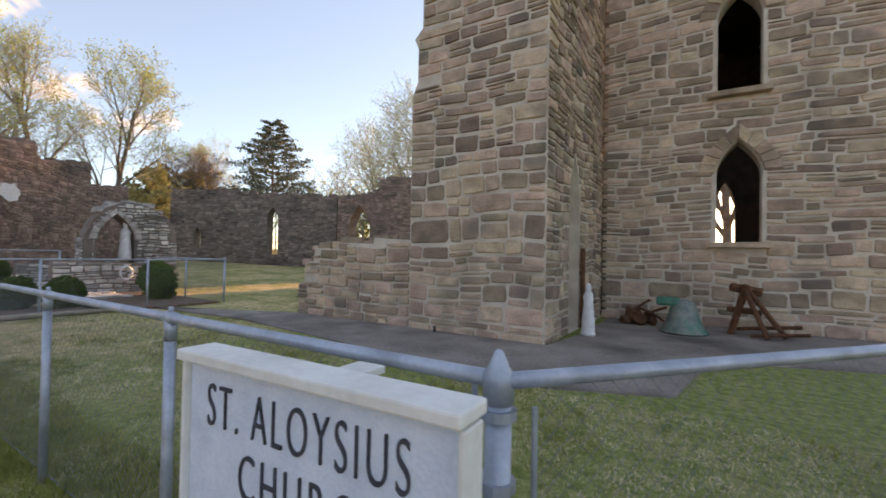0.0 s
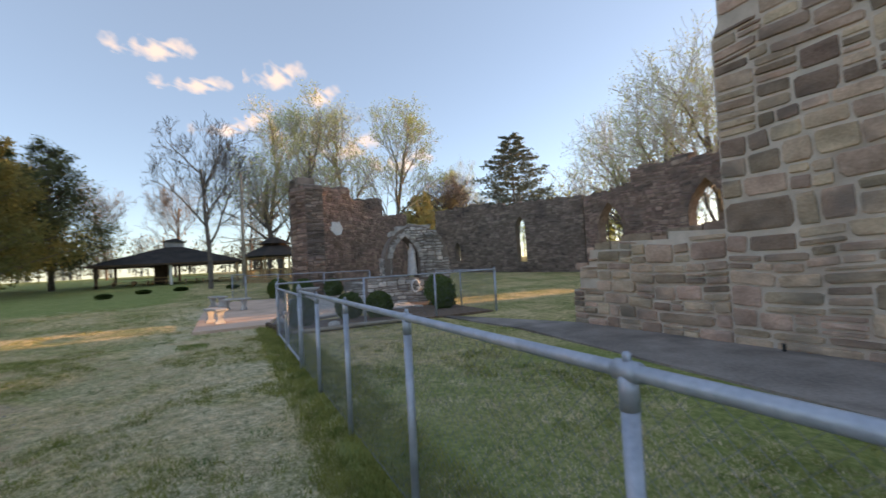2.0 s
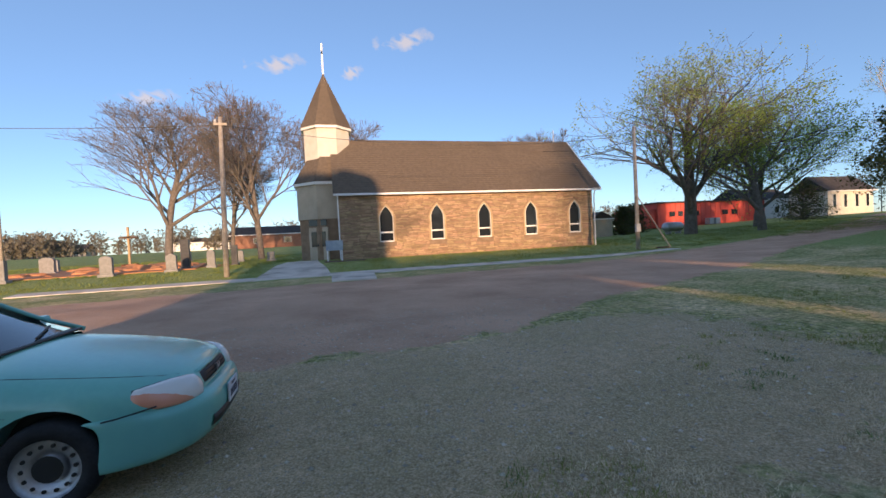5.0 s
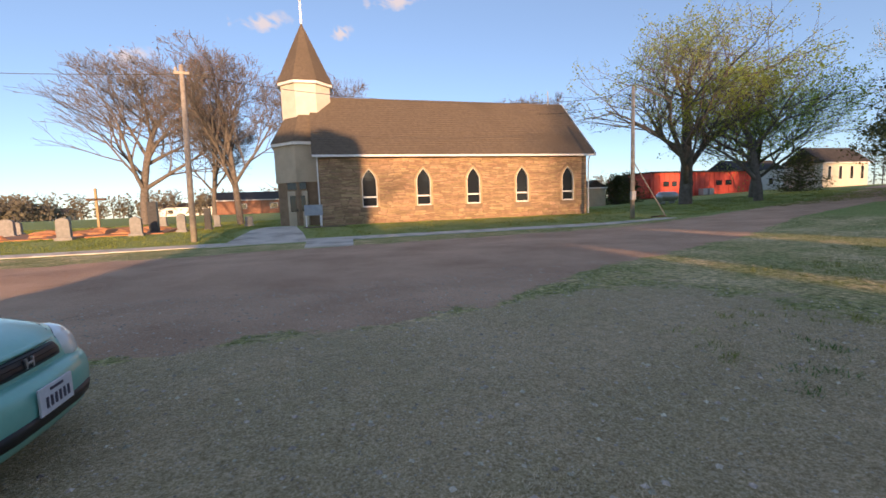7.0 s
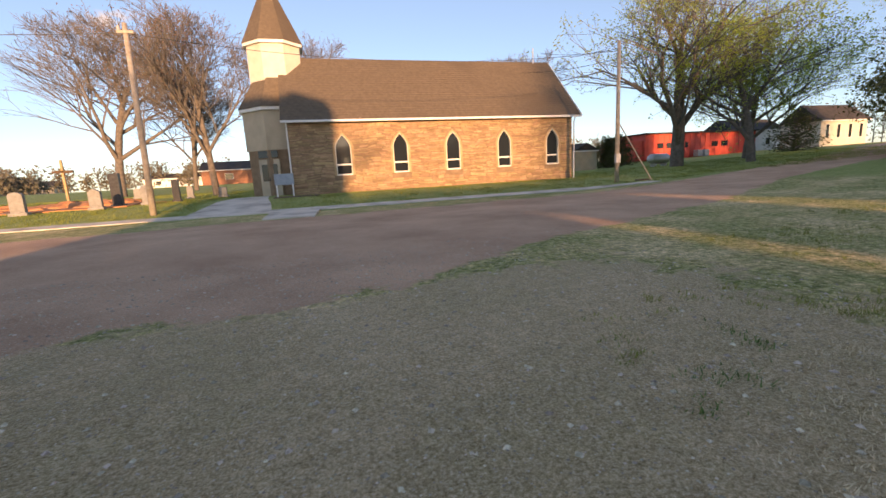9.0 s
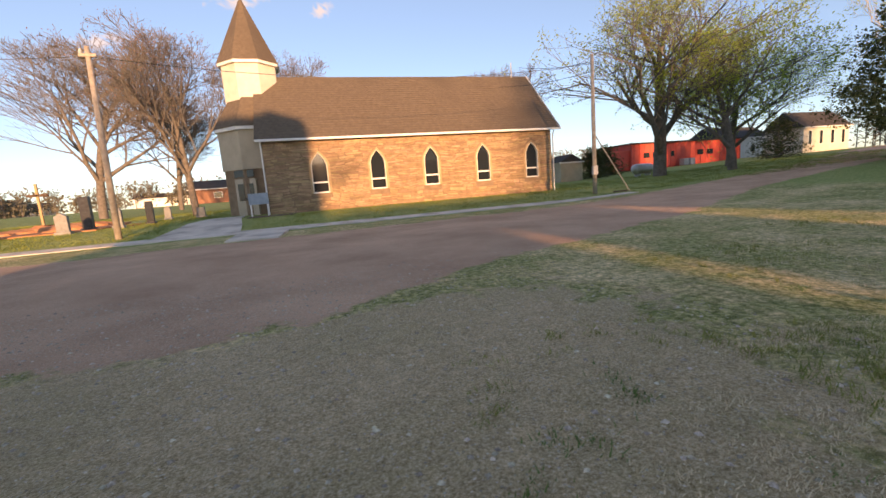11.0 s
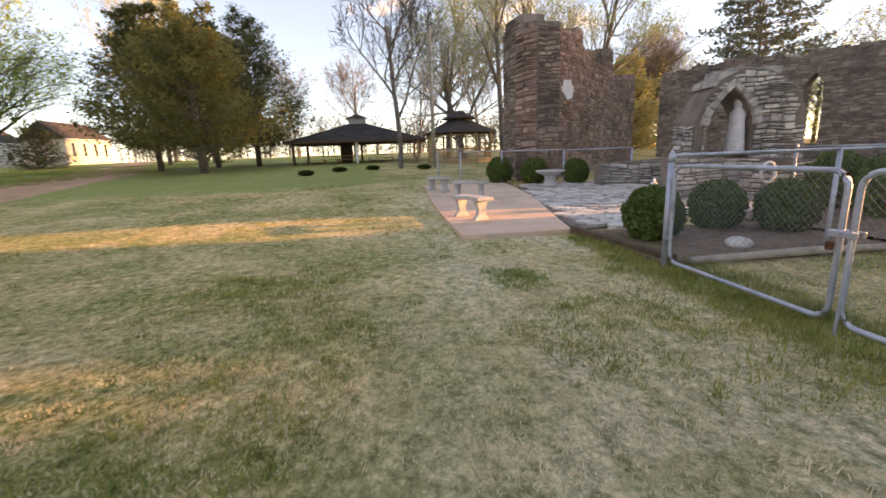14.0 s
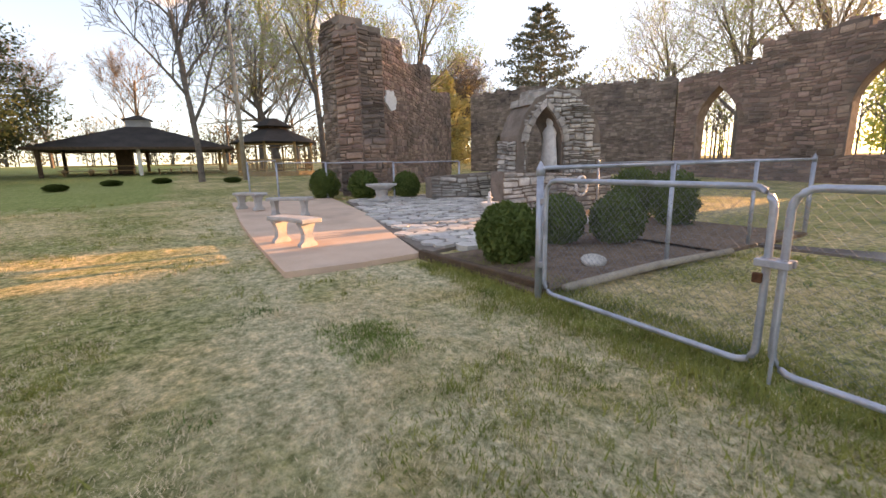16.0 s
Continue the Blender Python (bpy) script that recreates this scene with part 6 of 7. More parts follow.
def bench(x, y, rz, label):
    b = thing("stone_bench", x, y, ground_z(x, y) + 0.07, rz, label, "bench", "concrete benches")
    sb = bmesh.new()
    n = 8
    top = []
    for k in range(n + 1):
        a = radians(-15 + 30 * k / n)
        top.append((1.9 * math.sin(a), 1.9 * math.cos(a) - 1.9))
    lo = [[sb.verts.new((px * (1 + o * 0.1), py + (o - 0.5) * 0.34, z)) for px, py in top] for o, z in ((0, 0.38), (1, 0.38), (1, 0.45), (0, 0.45))]
    for r0, r1 in zip(lo, lo[1:] + lo[:1]):
        for k in range(n):
            sb.faces.new((r0[k], r0[k + 1], r1[k + 1], r1[k]))
    sb.faces.new([r[0] for r in lo]), sb.faces.new([r[-1] for r in lo][::-1])
    bmesh.ops.recalc_face_normals(sb, faces=sb.faces)
    bmesh.ops.bevel(sb, geom=list(sb.edges), offset=0.012, segments=1, affect="EDGES")
    part("seat", sb, M_GREYST, b)
    for s in (-1, 1):
        lg = bmesh.new()
        prof = [(0.15, 0.0), (0.15, 0.05), (0.09, 0.10), (0.075, 0.2), (0.10, 0.3), (0.145, 0.38)]
        rg = []
        for w, z in prof:
            rg.append([lg.verts.new((s * 0.36 + dx * 0.05, dy * w - 0.07, z)) for dx, dy in ((-1, -1), (1, -1), (1, 1), (-1, 1))])
        for r0, r1 in zip(rg, rg[1:]):
            for k in range(4):
                lg.faces.new((r0[k], r0[(k + 1) % 4], r1[(k + 1) % 4], r1[k]))
        lg.faces.new(rg[0][::-1]), lg.faces.new(rg[-1])
        part("leg", lg, M_GREYST, b)
    return b


bench(-16.65, 0.2, 23, "curved grey cast-stone bench on the pink patio")
bench(-20.0, 0.75, 55, "curved grey cast-stone bench on the pink patio")
bench(-21.8, 0.1, 28, "curved grey cast-stone bench on the pink patio")
urn = thing("urn_planter", -21.6, 3.7, ground_z(-21.6, 3.7) + 0.09, 0, "wide grey cast-stone pedestal planter on the flagstones", "planter")
part("bowl", lathe(bmesh.new(), [(0.2, 0.34), (0.3, 0.4), (0.46, 0.47), (0.47, 0.52), (0.42, 0.52), (0.36, 0.46)], 20), M_GREYST, urn, smooth=True)
part("pedestal", lathe(bmesh.new(), [(0.26, 0.0), (0.26, 0.06), (0.2, 0.1), (0.17, 0.2), (0.2, 0.34)], 20), M_GREYST, urn, smooth=True)
ft = thing("fountain", -17.3, 4.6, 0.07, 0, "small white tiered fountain behind the hedge", "fountain")
part("basin", lathe(bmesh.new(), [(0.2, 0.0), (0.15, 0.4), (0.4, 0.72), (0.42, 0.76), (0.34, 0.76), (0.1, 0.68)], 18), M_STATUE, ft, smooth=True)
ft.matrix_basis = pose(-17.0, 4.35, 0.09) @ Matrix.Diagonal((0.5, 0.5, 0.5, 1))
part("finial", lathe(bmesh.new(), [(0.1, 0.7), (0.07, 0.9), (0.16, 0.98), (0.05, 1.02), (0.06, 1.15), (0.01, 1.25)], 14), M_STATUE, ft, smooth=True)

# grotto: raised stone wall with a pointed niche
GD = Vector((0.12, 0.993, 0)).normalized()
GO = Vector((-18.4, 6.5, 0))
g_holes = [(0.12, 1.22, 1.0, 1.85, 2.75)]
g_out = [(-0.25, -0.3), (2.6, -0.3), (2.6, 1.3), (2.55, 2.2), (2.25, 2.75), (1.6, 3.12), (0.9, 3.2), (0.35, 2.95), (0.0, 2.5), (-0.2, 2.0), (-0.25, 1.2)]
grotto = wall_panel("wall_grotto", tuple(GO), (GD.x, GD.y), g_out, g_holes, 0.9, 1, M_GREYMORTAR, "pale grey rubble-stone grotto with a pointed niche")
g_top = [(0, 2.5), (0.35, 2.95), (0.9, 3.2), (1.6, 3.12), (2.25, 2.75), (2.55, 2.2), (2.6, 1.3)]
voussoirs(grotto, tuple(GO), (GD.x, GD.y), 1, g_holes[0], 0.22, 0.09, M_GROTTO)
g_low = wall_panel("wall_grotto_low", (-21.4, 5.3, 0), (GD.x, GD.y), [(0, -0.3), (3.0, -0.3), (3.0, 1.05), (0, 0.9)], [], 0.5, 1, M_GREYMORTAR, "low pale rubble-stone wall beside the grotto")
g_base = wall_panel("wall_grotto_base", (-17.75, 5.3, 0), (GD.x, GD.y), [(0, -0.3), (3.4, -0.3), (3.4, 0.95), (0, 1.1)], [], 0.6, 1, M_GREYMORTAR, "raised rubble-stone ledge in front of the grotto")
sg = bmesh.new()
lathe(sg, [(0.22, 0.0), (0.26, 0.05), (0.25, 0.3), (0.22, 0.6), (0.2, 0.85), (0.22, 1.0), (0.15, 1.12), (0.09, 1.17), (0.12, 1.27), (0.1, 1.37), (0.02, 1.42)], 18, (0, 0, 0), 0.75)
sgo = tagged(part("statue", sg, M_STATUE, None, smooth=True), "pale robed statue standing in the grotto niche", "statue")
gp = GO + GD * 1.0 + Vector((GD.y, -GD.x, 0)) * -0.25
sgo.matrix_basis = pose(gp.x, gp.y, 1.1)
wr = tagged(part("wreath", tube(bmesh.new(), [(0.16 * math.cos(k * math.pi / 10), 0, 0.22 * math.sin(k * math.pi / 10)) for k in range(21)], 0.035, 8, False), M_STATUE, None, smooth=True), "white ring-shaped wreath hung on the stone ledge", "wreath")
wr.matrix_basis = pose(-16.75, 6.9, 0.72, 0, 0, math.degrees(math.atan2(GD.y, GD.x)))

# ---- cemetery ----
def headstone(x, y, w, h, t, kind, mat, label, rz=0):
    th = thing("headstone", x, y, None, rz, label, "headstone", "cemetery headstones")
    b = bmesh.new()
    pts = [(-w / 2, 0.1), (w / 2, 0.1), (w / 2, h * 0.85)]
    pts += [(w / 2 * math.cos(radians(a)), h * 0.85 + h * 0.15 * math.sin(radians(a))) for a in (30, 60, 90, 120, 150)] if kind == "round" else [(w / 2, h), (-w / 2, h)] if kind == "flat" else [(0, h)]
    pts += [(-w / 2, h * 0.85)]
    f = b.faces.new([b.verts.new((px, -t / 2, pz)) for px, pz in pts])
    g = bmesh.ops.extrude_face_region(b, geom=[f])
    bmesh.ops.translate(b, vec=(0, t, 0), verts=[v for v in g["geom"] if isinstance(v, bmesh.types.BMVert)])
    bmesh.ops.recalc_face_normals(b, faces=b.faces)
    part("tablet", b, mat, th)
    part("base", boxes(((0, 0, 0.05), (w * 1.3, t * 1.8, 0.18)), bevel=0.02), mat, th)


headstone(8.2, -24.8, 0.55, 1.05, 0.2, "round", M_TOMB, "grey granite headstone with rounded top on the grass")
headstone(5.45, -25.3, 0.5, 1.0, 0.2, "point", M_TOMB, "grey granite headstone with pointed top beside the soil plot")
headstone(5.5, -27.8, 0.45, 1.75, 0.3, "flat", M_TOMBD, "tall polished black granite monument on the grass")
headstone(4.1, -27.6, 0.42, 1.05, 0.2, "round", M_TOMB, "grey granite headstone with rounded top near the walk")
headstone(3.2, -29.5, 0.35, 1.3, 0.25, "flat", M_TOMBD, "narrow polished black granite headstone on the grass")
headstone(3.9, -35.1, 0.4, 0.9, 0.2, "round", M_TOMB, "small pale headstone far back in the cemetery")
headstone(1.6, -34, 0.5, 0.7, 0.2, "flat", M_TOMB, "low pale headstone far back in the cemetery")
headstone(14.9, -32.7, 0.8, 1.1, 0.25, "round", M_TOMB, "broad grey granite headstone at the soil plot")
headstone(12.5, -24.5, 0.7, 1.1, 0.25, "flat", M_TOMB, "broad grey granite headstone on the grass")
headstone(16.5, -36.5, 0.5, 0.9, 0.25, "round", M_TOMB, "grey granite headstone far in the cemetery")
headstone(9.5, -42, 0.5, 0.8, 0.25, "flat", M_TOMB, "small grey headstone far in the cemetery")
cr_ = thing("wooden_cross", 12.2, -37.5, None, 0, "tall plain wooden cemetery cross on red soil", "cross")
part("upright", boxes(((0, 0, 1.5), (0.15, 0.15, 3.2)), bevel=0.02), M_YELLOWOOD, cr_)
part("crossbar", boxes(((0, -0.005, 2.3), (1.25, 0.16, 0.18)), bevel=0.02), M_DARKWOOD, cr_)
part("base", boxes(((0, 0, 0.1), (0.9, 0.9, 0.3)), bevel=0.05), M_RUST, cr_)

slab("soil_plot", [(4.6, -26.3), (9, -25.7), (15, -25.6), (19, -29), (19, -34.5), (12, -38.8), (6.5, -36)], 0.06, 0.3, M_SOIL, "bare red soil plot in the cemetery", "ground", True)

heap = bmesh.new()
rnd = random.Random(44)
for k in range(26):
    hx, hy, hr = rnd.uniform(6.5, 15.5), rnd.uniform(-34, -27.2), rnd.uniform(0.3, 0.9)
    r = bmesh.ops.create_icosphere(heap, subdivisions=2, radius=1.0, matrix=Matrix.Translation((hx, hy, ground_z(hx, hy) + 0.05)) @ Matrix.Diagonal((hr, hr * 0.8, hr * rnd.uniform(0.25, 0.45), 1)))
    for v in r["verts"]:
        v.co += Vector((0, 0, 1)) * 0.12 * noise.noise(v.co * 2.5)
tagged(part("soil_heaps", heap, M_SOIL), "low heaps of freshly dug red soil in the cemetery", "soil", "", "stuff")

# chapel notice board
nb = thing("notice_board", -3.0, -26.1, None, 0, "small white notice board on posts beside the chapel door", "sign")
part("panel", boxes(((0, 0, 0.95), (1.0, 0.08, 0.6)), bevel=0.01), material("grey_blue_board", (0.26, 0.31, 0.36), (0.36, 0.41, 0.46), 4, 0.6, 0.1), nb)
for s in (-0.42, 0.42):
    part("post", boxes(((s, 0, 0.3), (0.07, 0.07, 0.75))), M_WHITE, nb)
tagged(part("flower_bed_chapel", boxes(((-3.6, -26.0, 0.42), (2.4, 1.6, 0.1)), bevel=0.03), M_MULCH), "dark mulched bed under the notice board", "flower bed", "", "structure")

# ---- poles and wires ----
def utility_pole(x, y, h, label, lean=0.0, arm=True, box_=False):
    th = thing("utility_pole", x, y, None, 0, label, "utility pole")
    part("pole", tube(bmesh.new(), [(0, 0, -0.2), (lean * 0.5, 0, h * 0.5), (lean, 0, h)], [0.13, 0.115, 0.09], 10), M_WOODPOLE, th, smooth=True)
    if arm:
        part("crossarm", boxes(((lean, 0.05, h - 0.35), (0.6, 0.1, 0.12)), bevel=0.01), M_WOODPOLE, th)
        part("insulator", lathe(bmesh.new(), [(0.05, h - 0.3), (0.07, h - 0.2), (0.03, h - 0.1)], 8, (lean + 0.22, 0.05, 0)), M_GREYST, th)
    if box_:
        part("meter_box", boxes(((0.1, 0.16, 1.35), (0.3, 0.18, 0.5)), bevel=0.02), M_GREYST, th)
        part("guy_wire", tube(bmesh.new(), [(0, 0, 3.4), (-1.9, 0.6, 0.0)], 0.035, 5), M_WOODPOLE, th)
        part("guy_anchor", boxes(((-1.0, 0.9, 0.1), (0.9, 0.1, 0.08))), M_DARKWOOD, th)
    return th


utility_pole(2.1, -22.0, 7.6, "weathered wooden utility pole beside the pavement", -0.15)
utility_pole(-21.2, -22.1, 7.6, "weathered wooden utility pole with a meter box", 0, False, True)
utility_pole(20.5, -38, 8.2, "weathered wooden utility pole in the cemetery", 0)
utility_pole(-36.5, 1.4, 8.5, "slender dark pole near the gazebo", 0, False)


def wire(a, b, sag, label, r=0.014):
    a, b = Vector(a), Vector(b)
    pts = [a.lerp(b, k / 10) - Vector((0, 0, sag * 4 * (k / 10) * (1 - k / 10))) for k in range(11)]
    tagged(part("overhead_wire", tube(bmesh.new(), pts, r, 4), M_BLACKP), label, "wire")


wire((1.95, -22, 7.4), (-21.2, -22.1, 7.3), 0.8, "black overhead wire between utility poles")
wire((1.95, -22, 7.4), (28, -20, 7.6), 0.6, "black overhead wire to the east")
wire((-21.2, -22.1, 7.4), (-21.6, -31.3, 9.6), 0.2, "black service wire to the chapel roof")
wire((-21.2, -22.1, 6.9), (-19.0, -29.5, 7.8), 0.2, "black service wire to the chapel roof")
mast = bmesh.new()
tube(mast, [(-20.9, -31.2, 8.8), (-20.9, -31.2, 9.9)], 0.04, 6)
chapel_part("service_mast", mast, M_STEEL)

# ---- far buildings ----
def house(name, cx, cy, w, d, h, ridge, wall_mat, roof_mat, label, windows=(), rz=0, along="x", over=0.4):
    th = thing(name, cx, cy, None, rz, label, "house")
    part("wall", boxes(((0, 0, h / 2 - 0.2), (w, d, h + 0.4))), wall_mat, th)
    rb = bmesh.new()
    hw, hd = w / 2 + over, d / 2 + over
    e = [(-hw, -hd, h), (hw, -hd, h), (hw, hd, h), (-hw, hd, h)]
    rg = [(-hw + (0 if along == "x" else hw), 0, ridge), (hw - (0 if along == "x" else hw), 0, ridge)] if along == "x" else [(0, -hd, ridge), (0, hd, ridge)] if along == "y" else [(-hw + hd, 0, ridge), (hw - hd, 0, ridge)]
    v = [rb.verts.new(p) for p in e]
    a, b = [rb.verts.new(p) for p in rg]
    if along == "y":
        for f in ((v[0], v[1], a), (v[2], v[3], b), (v[1], v[2], b, a), (v[3], v[0], a, b)):
            rb.faces.new(f)
    else:
        for f in ((v[0], v[1], b, a), (v[2], v[3], a, b), (v[1], v[2], b), (v[3], v[0], a)):
            rb.faces.new(f)
    rb.faces.new(v[::-1])
    bmesh.ops.recalc_face_normals(rb, faces=rb.faces)
    part("roof", rb, roof_mat, th)
    part("fascia", boxes(((0, hd - 0.03, h - 0.06), (2 * hw, 0.06, 0.16))), M_WHITE, th)
    for x, z, ww, wh in windows:
        win = part("window", boxes(((x, d / 2 + 0.02, z), (ww + 0.16, 0.08, wh + 0.16))), M_WHITE, th)
        part("pane", boxes(((x, d / 2 + 0.05, z), (ww, 0.05, wh))), M_GLASS, win)
    return th


house("white_house", -79.5, -49, 9.6, 5.5, 3.5, 6.0, M_CREAM, M_ROOF2, "cream-white house with dark hip roof and tall narrow windows", [(-3.5, 2.0, 0.6, 1.9), (-1.2, 2.0, 0.6, 1.9), (1.2, 2.0, 0.6, 1.9), (3.5, 2.0, 0.6, 1.9)], along="x")
house("white_house_wing", -77, -60, 11, 6, 3.4, 5.4, M_WHITE, M_ROOF2, "low white house wing with porch under trees", [(2.0, 1.5, 0.9, 1.1), (-2, 1.5, 0.9, 1.1)])
red = thing("red_metal_building", -64, -60, None, 0, "long bright red metal building with low roof", "building")
part("wall", boxes(((0, 0, 1.7), (22, 8, 3.9))), M_REDPAINT, red)
part("roof", boxes(((0, 0, 3.75), (22.6, 8.8, 0.2))), M_ROOF2, red)
for k in range(22):
    part("siding_rib", boxes(((-10.5 + k, 4.02, 1.7), (0.08, 0.05, 3.9))), M_REDPAINT, red)
for x, ww in ((8.2, 1.1), (6.6, 0.9), (3.2, 0.6), (-2.4, 1.2), (-4.4, 1.2)):
    win = part("window", boxes(((x, 4.03, 1.9), (ww, 0.07, 0.8))), M_GLASS, red)
part("wing", boxes(((12.8, 1.0, 1.3), (4.0, 5, 3.0))), M_REDPAINT, red)
for x in (0.6, 1.9):
    part("condenser", boxes(((x, 5.0, 0.5), (0.9, 0.9, 1.0)), bevel=0.04), M_GREYST, red)
shed = house("garden_shed", -35.7, -47.5, 3.0, 3.0, 2.3, 3.2, M_STUCCO, M_ROOF2, "small tan shed behind the chapel", along="y", over=0.2)
tank = thing("propane_tank", -38.3, -37.4, None, 12, "horizontal silver propane tank on short legs", "tank")
tb = bmesh.new()
tube(tb, [(-1.45, 0, 0.75), (-1.3, 0, 0.75), (-1.1, 0, 0.75), (1.1, 0, 0.75), (1.3, 0, 0.75), (1.45, 0, 0.75)], [0.15, 0.42, 0.5, 0.5, 0.42, 0.15], 18)
part("vessel", tb, M_STEEL, tank, smooth=True)
for s in (-0.8, 0.8):
    part("leg", boxes(((s, 0, 0.15), (0.15, 0.6, 0.4))), M_GREYST, tank)
house("tan_house", 92, -195, 9, 8, 2.8, 4.8, M_STUCCO, M_ROOF2, "small tan house with dark roof far across the cemetery", [(-2, 1.4, 1.6, 1.2)])
house("brick_house", 10, -100, 14, 8, 2.8, 4.6, material("brown_brick", (0.22, 0.10, 0.06), (0.34, 0.17, 0.11), 3, 0.9, 0.2, 30), M_ROOF2, "low red-brick ranch house beyond the cemetery", [(-4, 1.5, 1.4, 1.0), (2, 1.5, 1.4, 1.0)])
house("white_barn", 36, -150, 16, 8, 2.6, 4.0, M_WHITE, M_ROOF2, "long low white house far across the fields", [(-4, 1.4, 1.4, 1.0), (4, 1.4, 1.4, 1.0)])
house("grey_house", 80, -150, 12, 8, 2.8, 4.6, M_STUCCO, M_ROOF2, "grey house far across the fields", [(0, 1.4, 1.4, 1.0)])
for x, y, w, h, sd in ((-39.4, -47, 4.0, 3.4, 71), (-43.5, -50, 4.5, 3.6, 72), (-62.5, -41.2, 6.0, 5.0, 73)):
    crown_tree("evergreen_bush", x, y, h, w, sd, M_CEDAR, "dark rounded evergreen bush beside the red building", 3600, 0.13, 0.1, 0.02)

# pavilion
pav = thing("picnic_pavilion", -49.5, -4.3, 0.95, 0, "open-sided picnic pavilion with wide dark hip roof and cupola", "pavilion")
PW, PD = 12.0, 7.5
def hip(bm, w, d, z0, z1, rx, t=0.12):
    v = [bm.verts.new(p) for p in ((-d / 2, -w / 2, z0), (d / 2, -w / 2, z0), (d / 2, w / 2, z0), (-d / 2, w / 2, z0))]
    q = [bm.verts.new((sx * rx, sy * rx, z1)) for sx, sy in ((-1, -1), (1, -1), (1, 1), (-1, 1))]
    for k in range(4):
        bm.faces.new((v[k], v[(k + 1) % 4], q[(k + 1) % 4], q[k]))
    bm.faces.new(q), bm.faces.new(v[::-1])
    return bm


part("roof", hip(bmesh.new(), PW, PD, 1.95, 3.55, 0.75), M_ROOF2, pav, "dark shingled hip roof")
part("fascia", boxes(((PD / 2 - 0.02, 0, 1.9), (0.08, PW, 0.18)), ((-PD / 2 + 0.02, 0, 1.9), (0.08, PW, 0.18)), ((0, PW / 2 - 0.02, 1.9), (PD, 0.08, 0.18)), ((0, -PW / 2 + 0.02, 1.9), (PD, 0.08, 0.18))), M_DARKWOOD, pav)
part("cupola", boxes(((0, 0, 3.75), (1.3, 1.5, 0.6)), bevel=0.02), M_GREYST, pav)
part("cupola_roof", hip(bmesh.new(), 1.9, 1.7, 4.05, 4.4, 0.15), M_ROOF2, pav)
for x in (-3.3, 3.3):
    for y in (-5.3, 0, 5.3):
        part("post", boxes(((x, y, 0.95), (0.22, 0.22, 2.1)), bevel=0.01), M_WHITE if x > 0 and y == 0 else M_YELLOWOOD if y > 0 else M_DARKWOOD, pav)
part("chimney", boxes(((-0.5, -1.2, 1.0), (1.2, 1.0, 2.2)), bevel=0.03), M_DARKWOOD, pav, "dark masonry fireplace")


def picnic_table(x, y, z):
    th = thing("picnic_table", x, y, z, 0, "wooden picnic table under the pavilion", "table", "picnic tables")
    part("tabletop", boxes(((0, 0, 0.74), (0.75, 1.8, 0.05))), M_YELLOWOOD, th)
    for s in (-0.65, 0.65):
        part("bench_board", boxes(((s, 0, 0.43), (0.25, 1.8, 0.05))), M_YELLOWOOD, th)
    for s in (-0.7, 0.7):
        part("leg", boxes(((0, s, 0.37), (1.3, 0.08, 0.1)), ((0, s, 0.2), (0.5, 0.08, 0.7))), M_YELLOWOOD, th)
    return th


pt = picnic_table(-47.5, -8.0, 0.95)
for x, y in ((-47.5, -5.5), (-47.4, -2.6), (-47.5, 0.2), (-50.8, -7.0), (-50.8, -2.0)):
    copy_thing(pt, pose(x, y, 0.95))

# gazebo
gz_ = thing("gazebo", -42.2, 4.0, 0.86, 0, "octagonal wooden gazebo with two-tier dark roof and railing", "gazebo")
gz_.matrix_basis = pose(-42.2, 4.0, 0.86) @ Matrix.Diagonal((1.16, 1.16, 1.05, 1))
part("roof", octagon(bmesh.new(), 0, 0, 2.6, 0.9, 2.05, 2.95), M_ROOF2, gz_, "dark shingled roof")
part("upper_roof", octagon(bmesh.new(), 0, 0, 1.25, 0.3, 3.1, 3.65), M_ROOF2, gz_)
part("clerestory", octagon(bmesh.new(), 0, 0, 0.85, 0.85, 2.9, 3.15), M_DARKWOOD, gz_)
part("deck", octagon(bmesh.new(), 0, 0, 2.3, 2.3, -0.3, 0.2), M_YELLOWOOD, gz_)
for k in range(8):
    a0, a1 = radians(22.5 + 45 * k), radians(67.5 + 45 * k)
    p0, p1 = Vector((2.15 * math.cos(a0), 2.15 * math.sin(a0), 0)), Vector((2.15 * math.cos(a1), 2.15 * math.sin(a1), 0))
    part("post", tube(bmesh.new(), [p0 + Vector((0, 0, 0.1)), p0 + Vector((0, 0, 2.1))], 0.07, 6), M_YELLOWOOD, gz_)
    if k != 0:
        for z in (0.35, 0.95, 1.9):
            part("rail", tube(bmesh.new(), [p0 + Vector((0, 0, z)), p1 + Vector((0, 0, z))], 0.045, 5), M_YELLOWOOD, gz_)
        for j in range(1, 9):
            q = p0.lerp(p1, j / 9)
            part("baluster", tube(bmesh.new(), [q + Vector((0, 0, 0.35)), q + Vector((0, 0, 0.95))], 0.025, 4), M_YELLOWOOD, gz_)
for x, y in ((-35.2, -4.6), (-36.0, -2.6), (-34.8, 0.6), (-33.0, -6.2)):
    boxwood(x, y, 0.24, int(abs(x * 7)), "small dark clump of shrub on the far lawn", 0.6)

# ---- distance: woods on the horizon, clouds ----
M_HAZE = leaf_material("hazy_brown_foliage", (0.16, 0.14, 0.10), (0.27, 0.24, 0.17), 0.3)


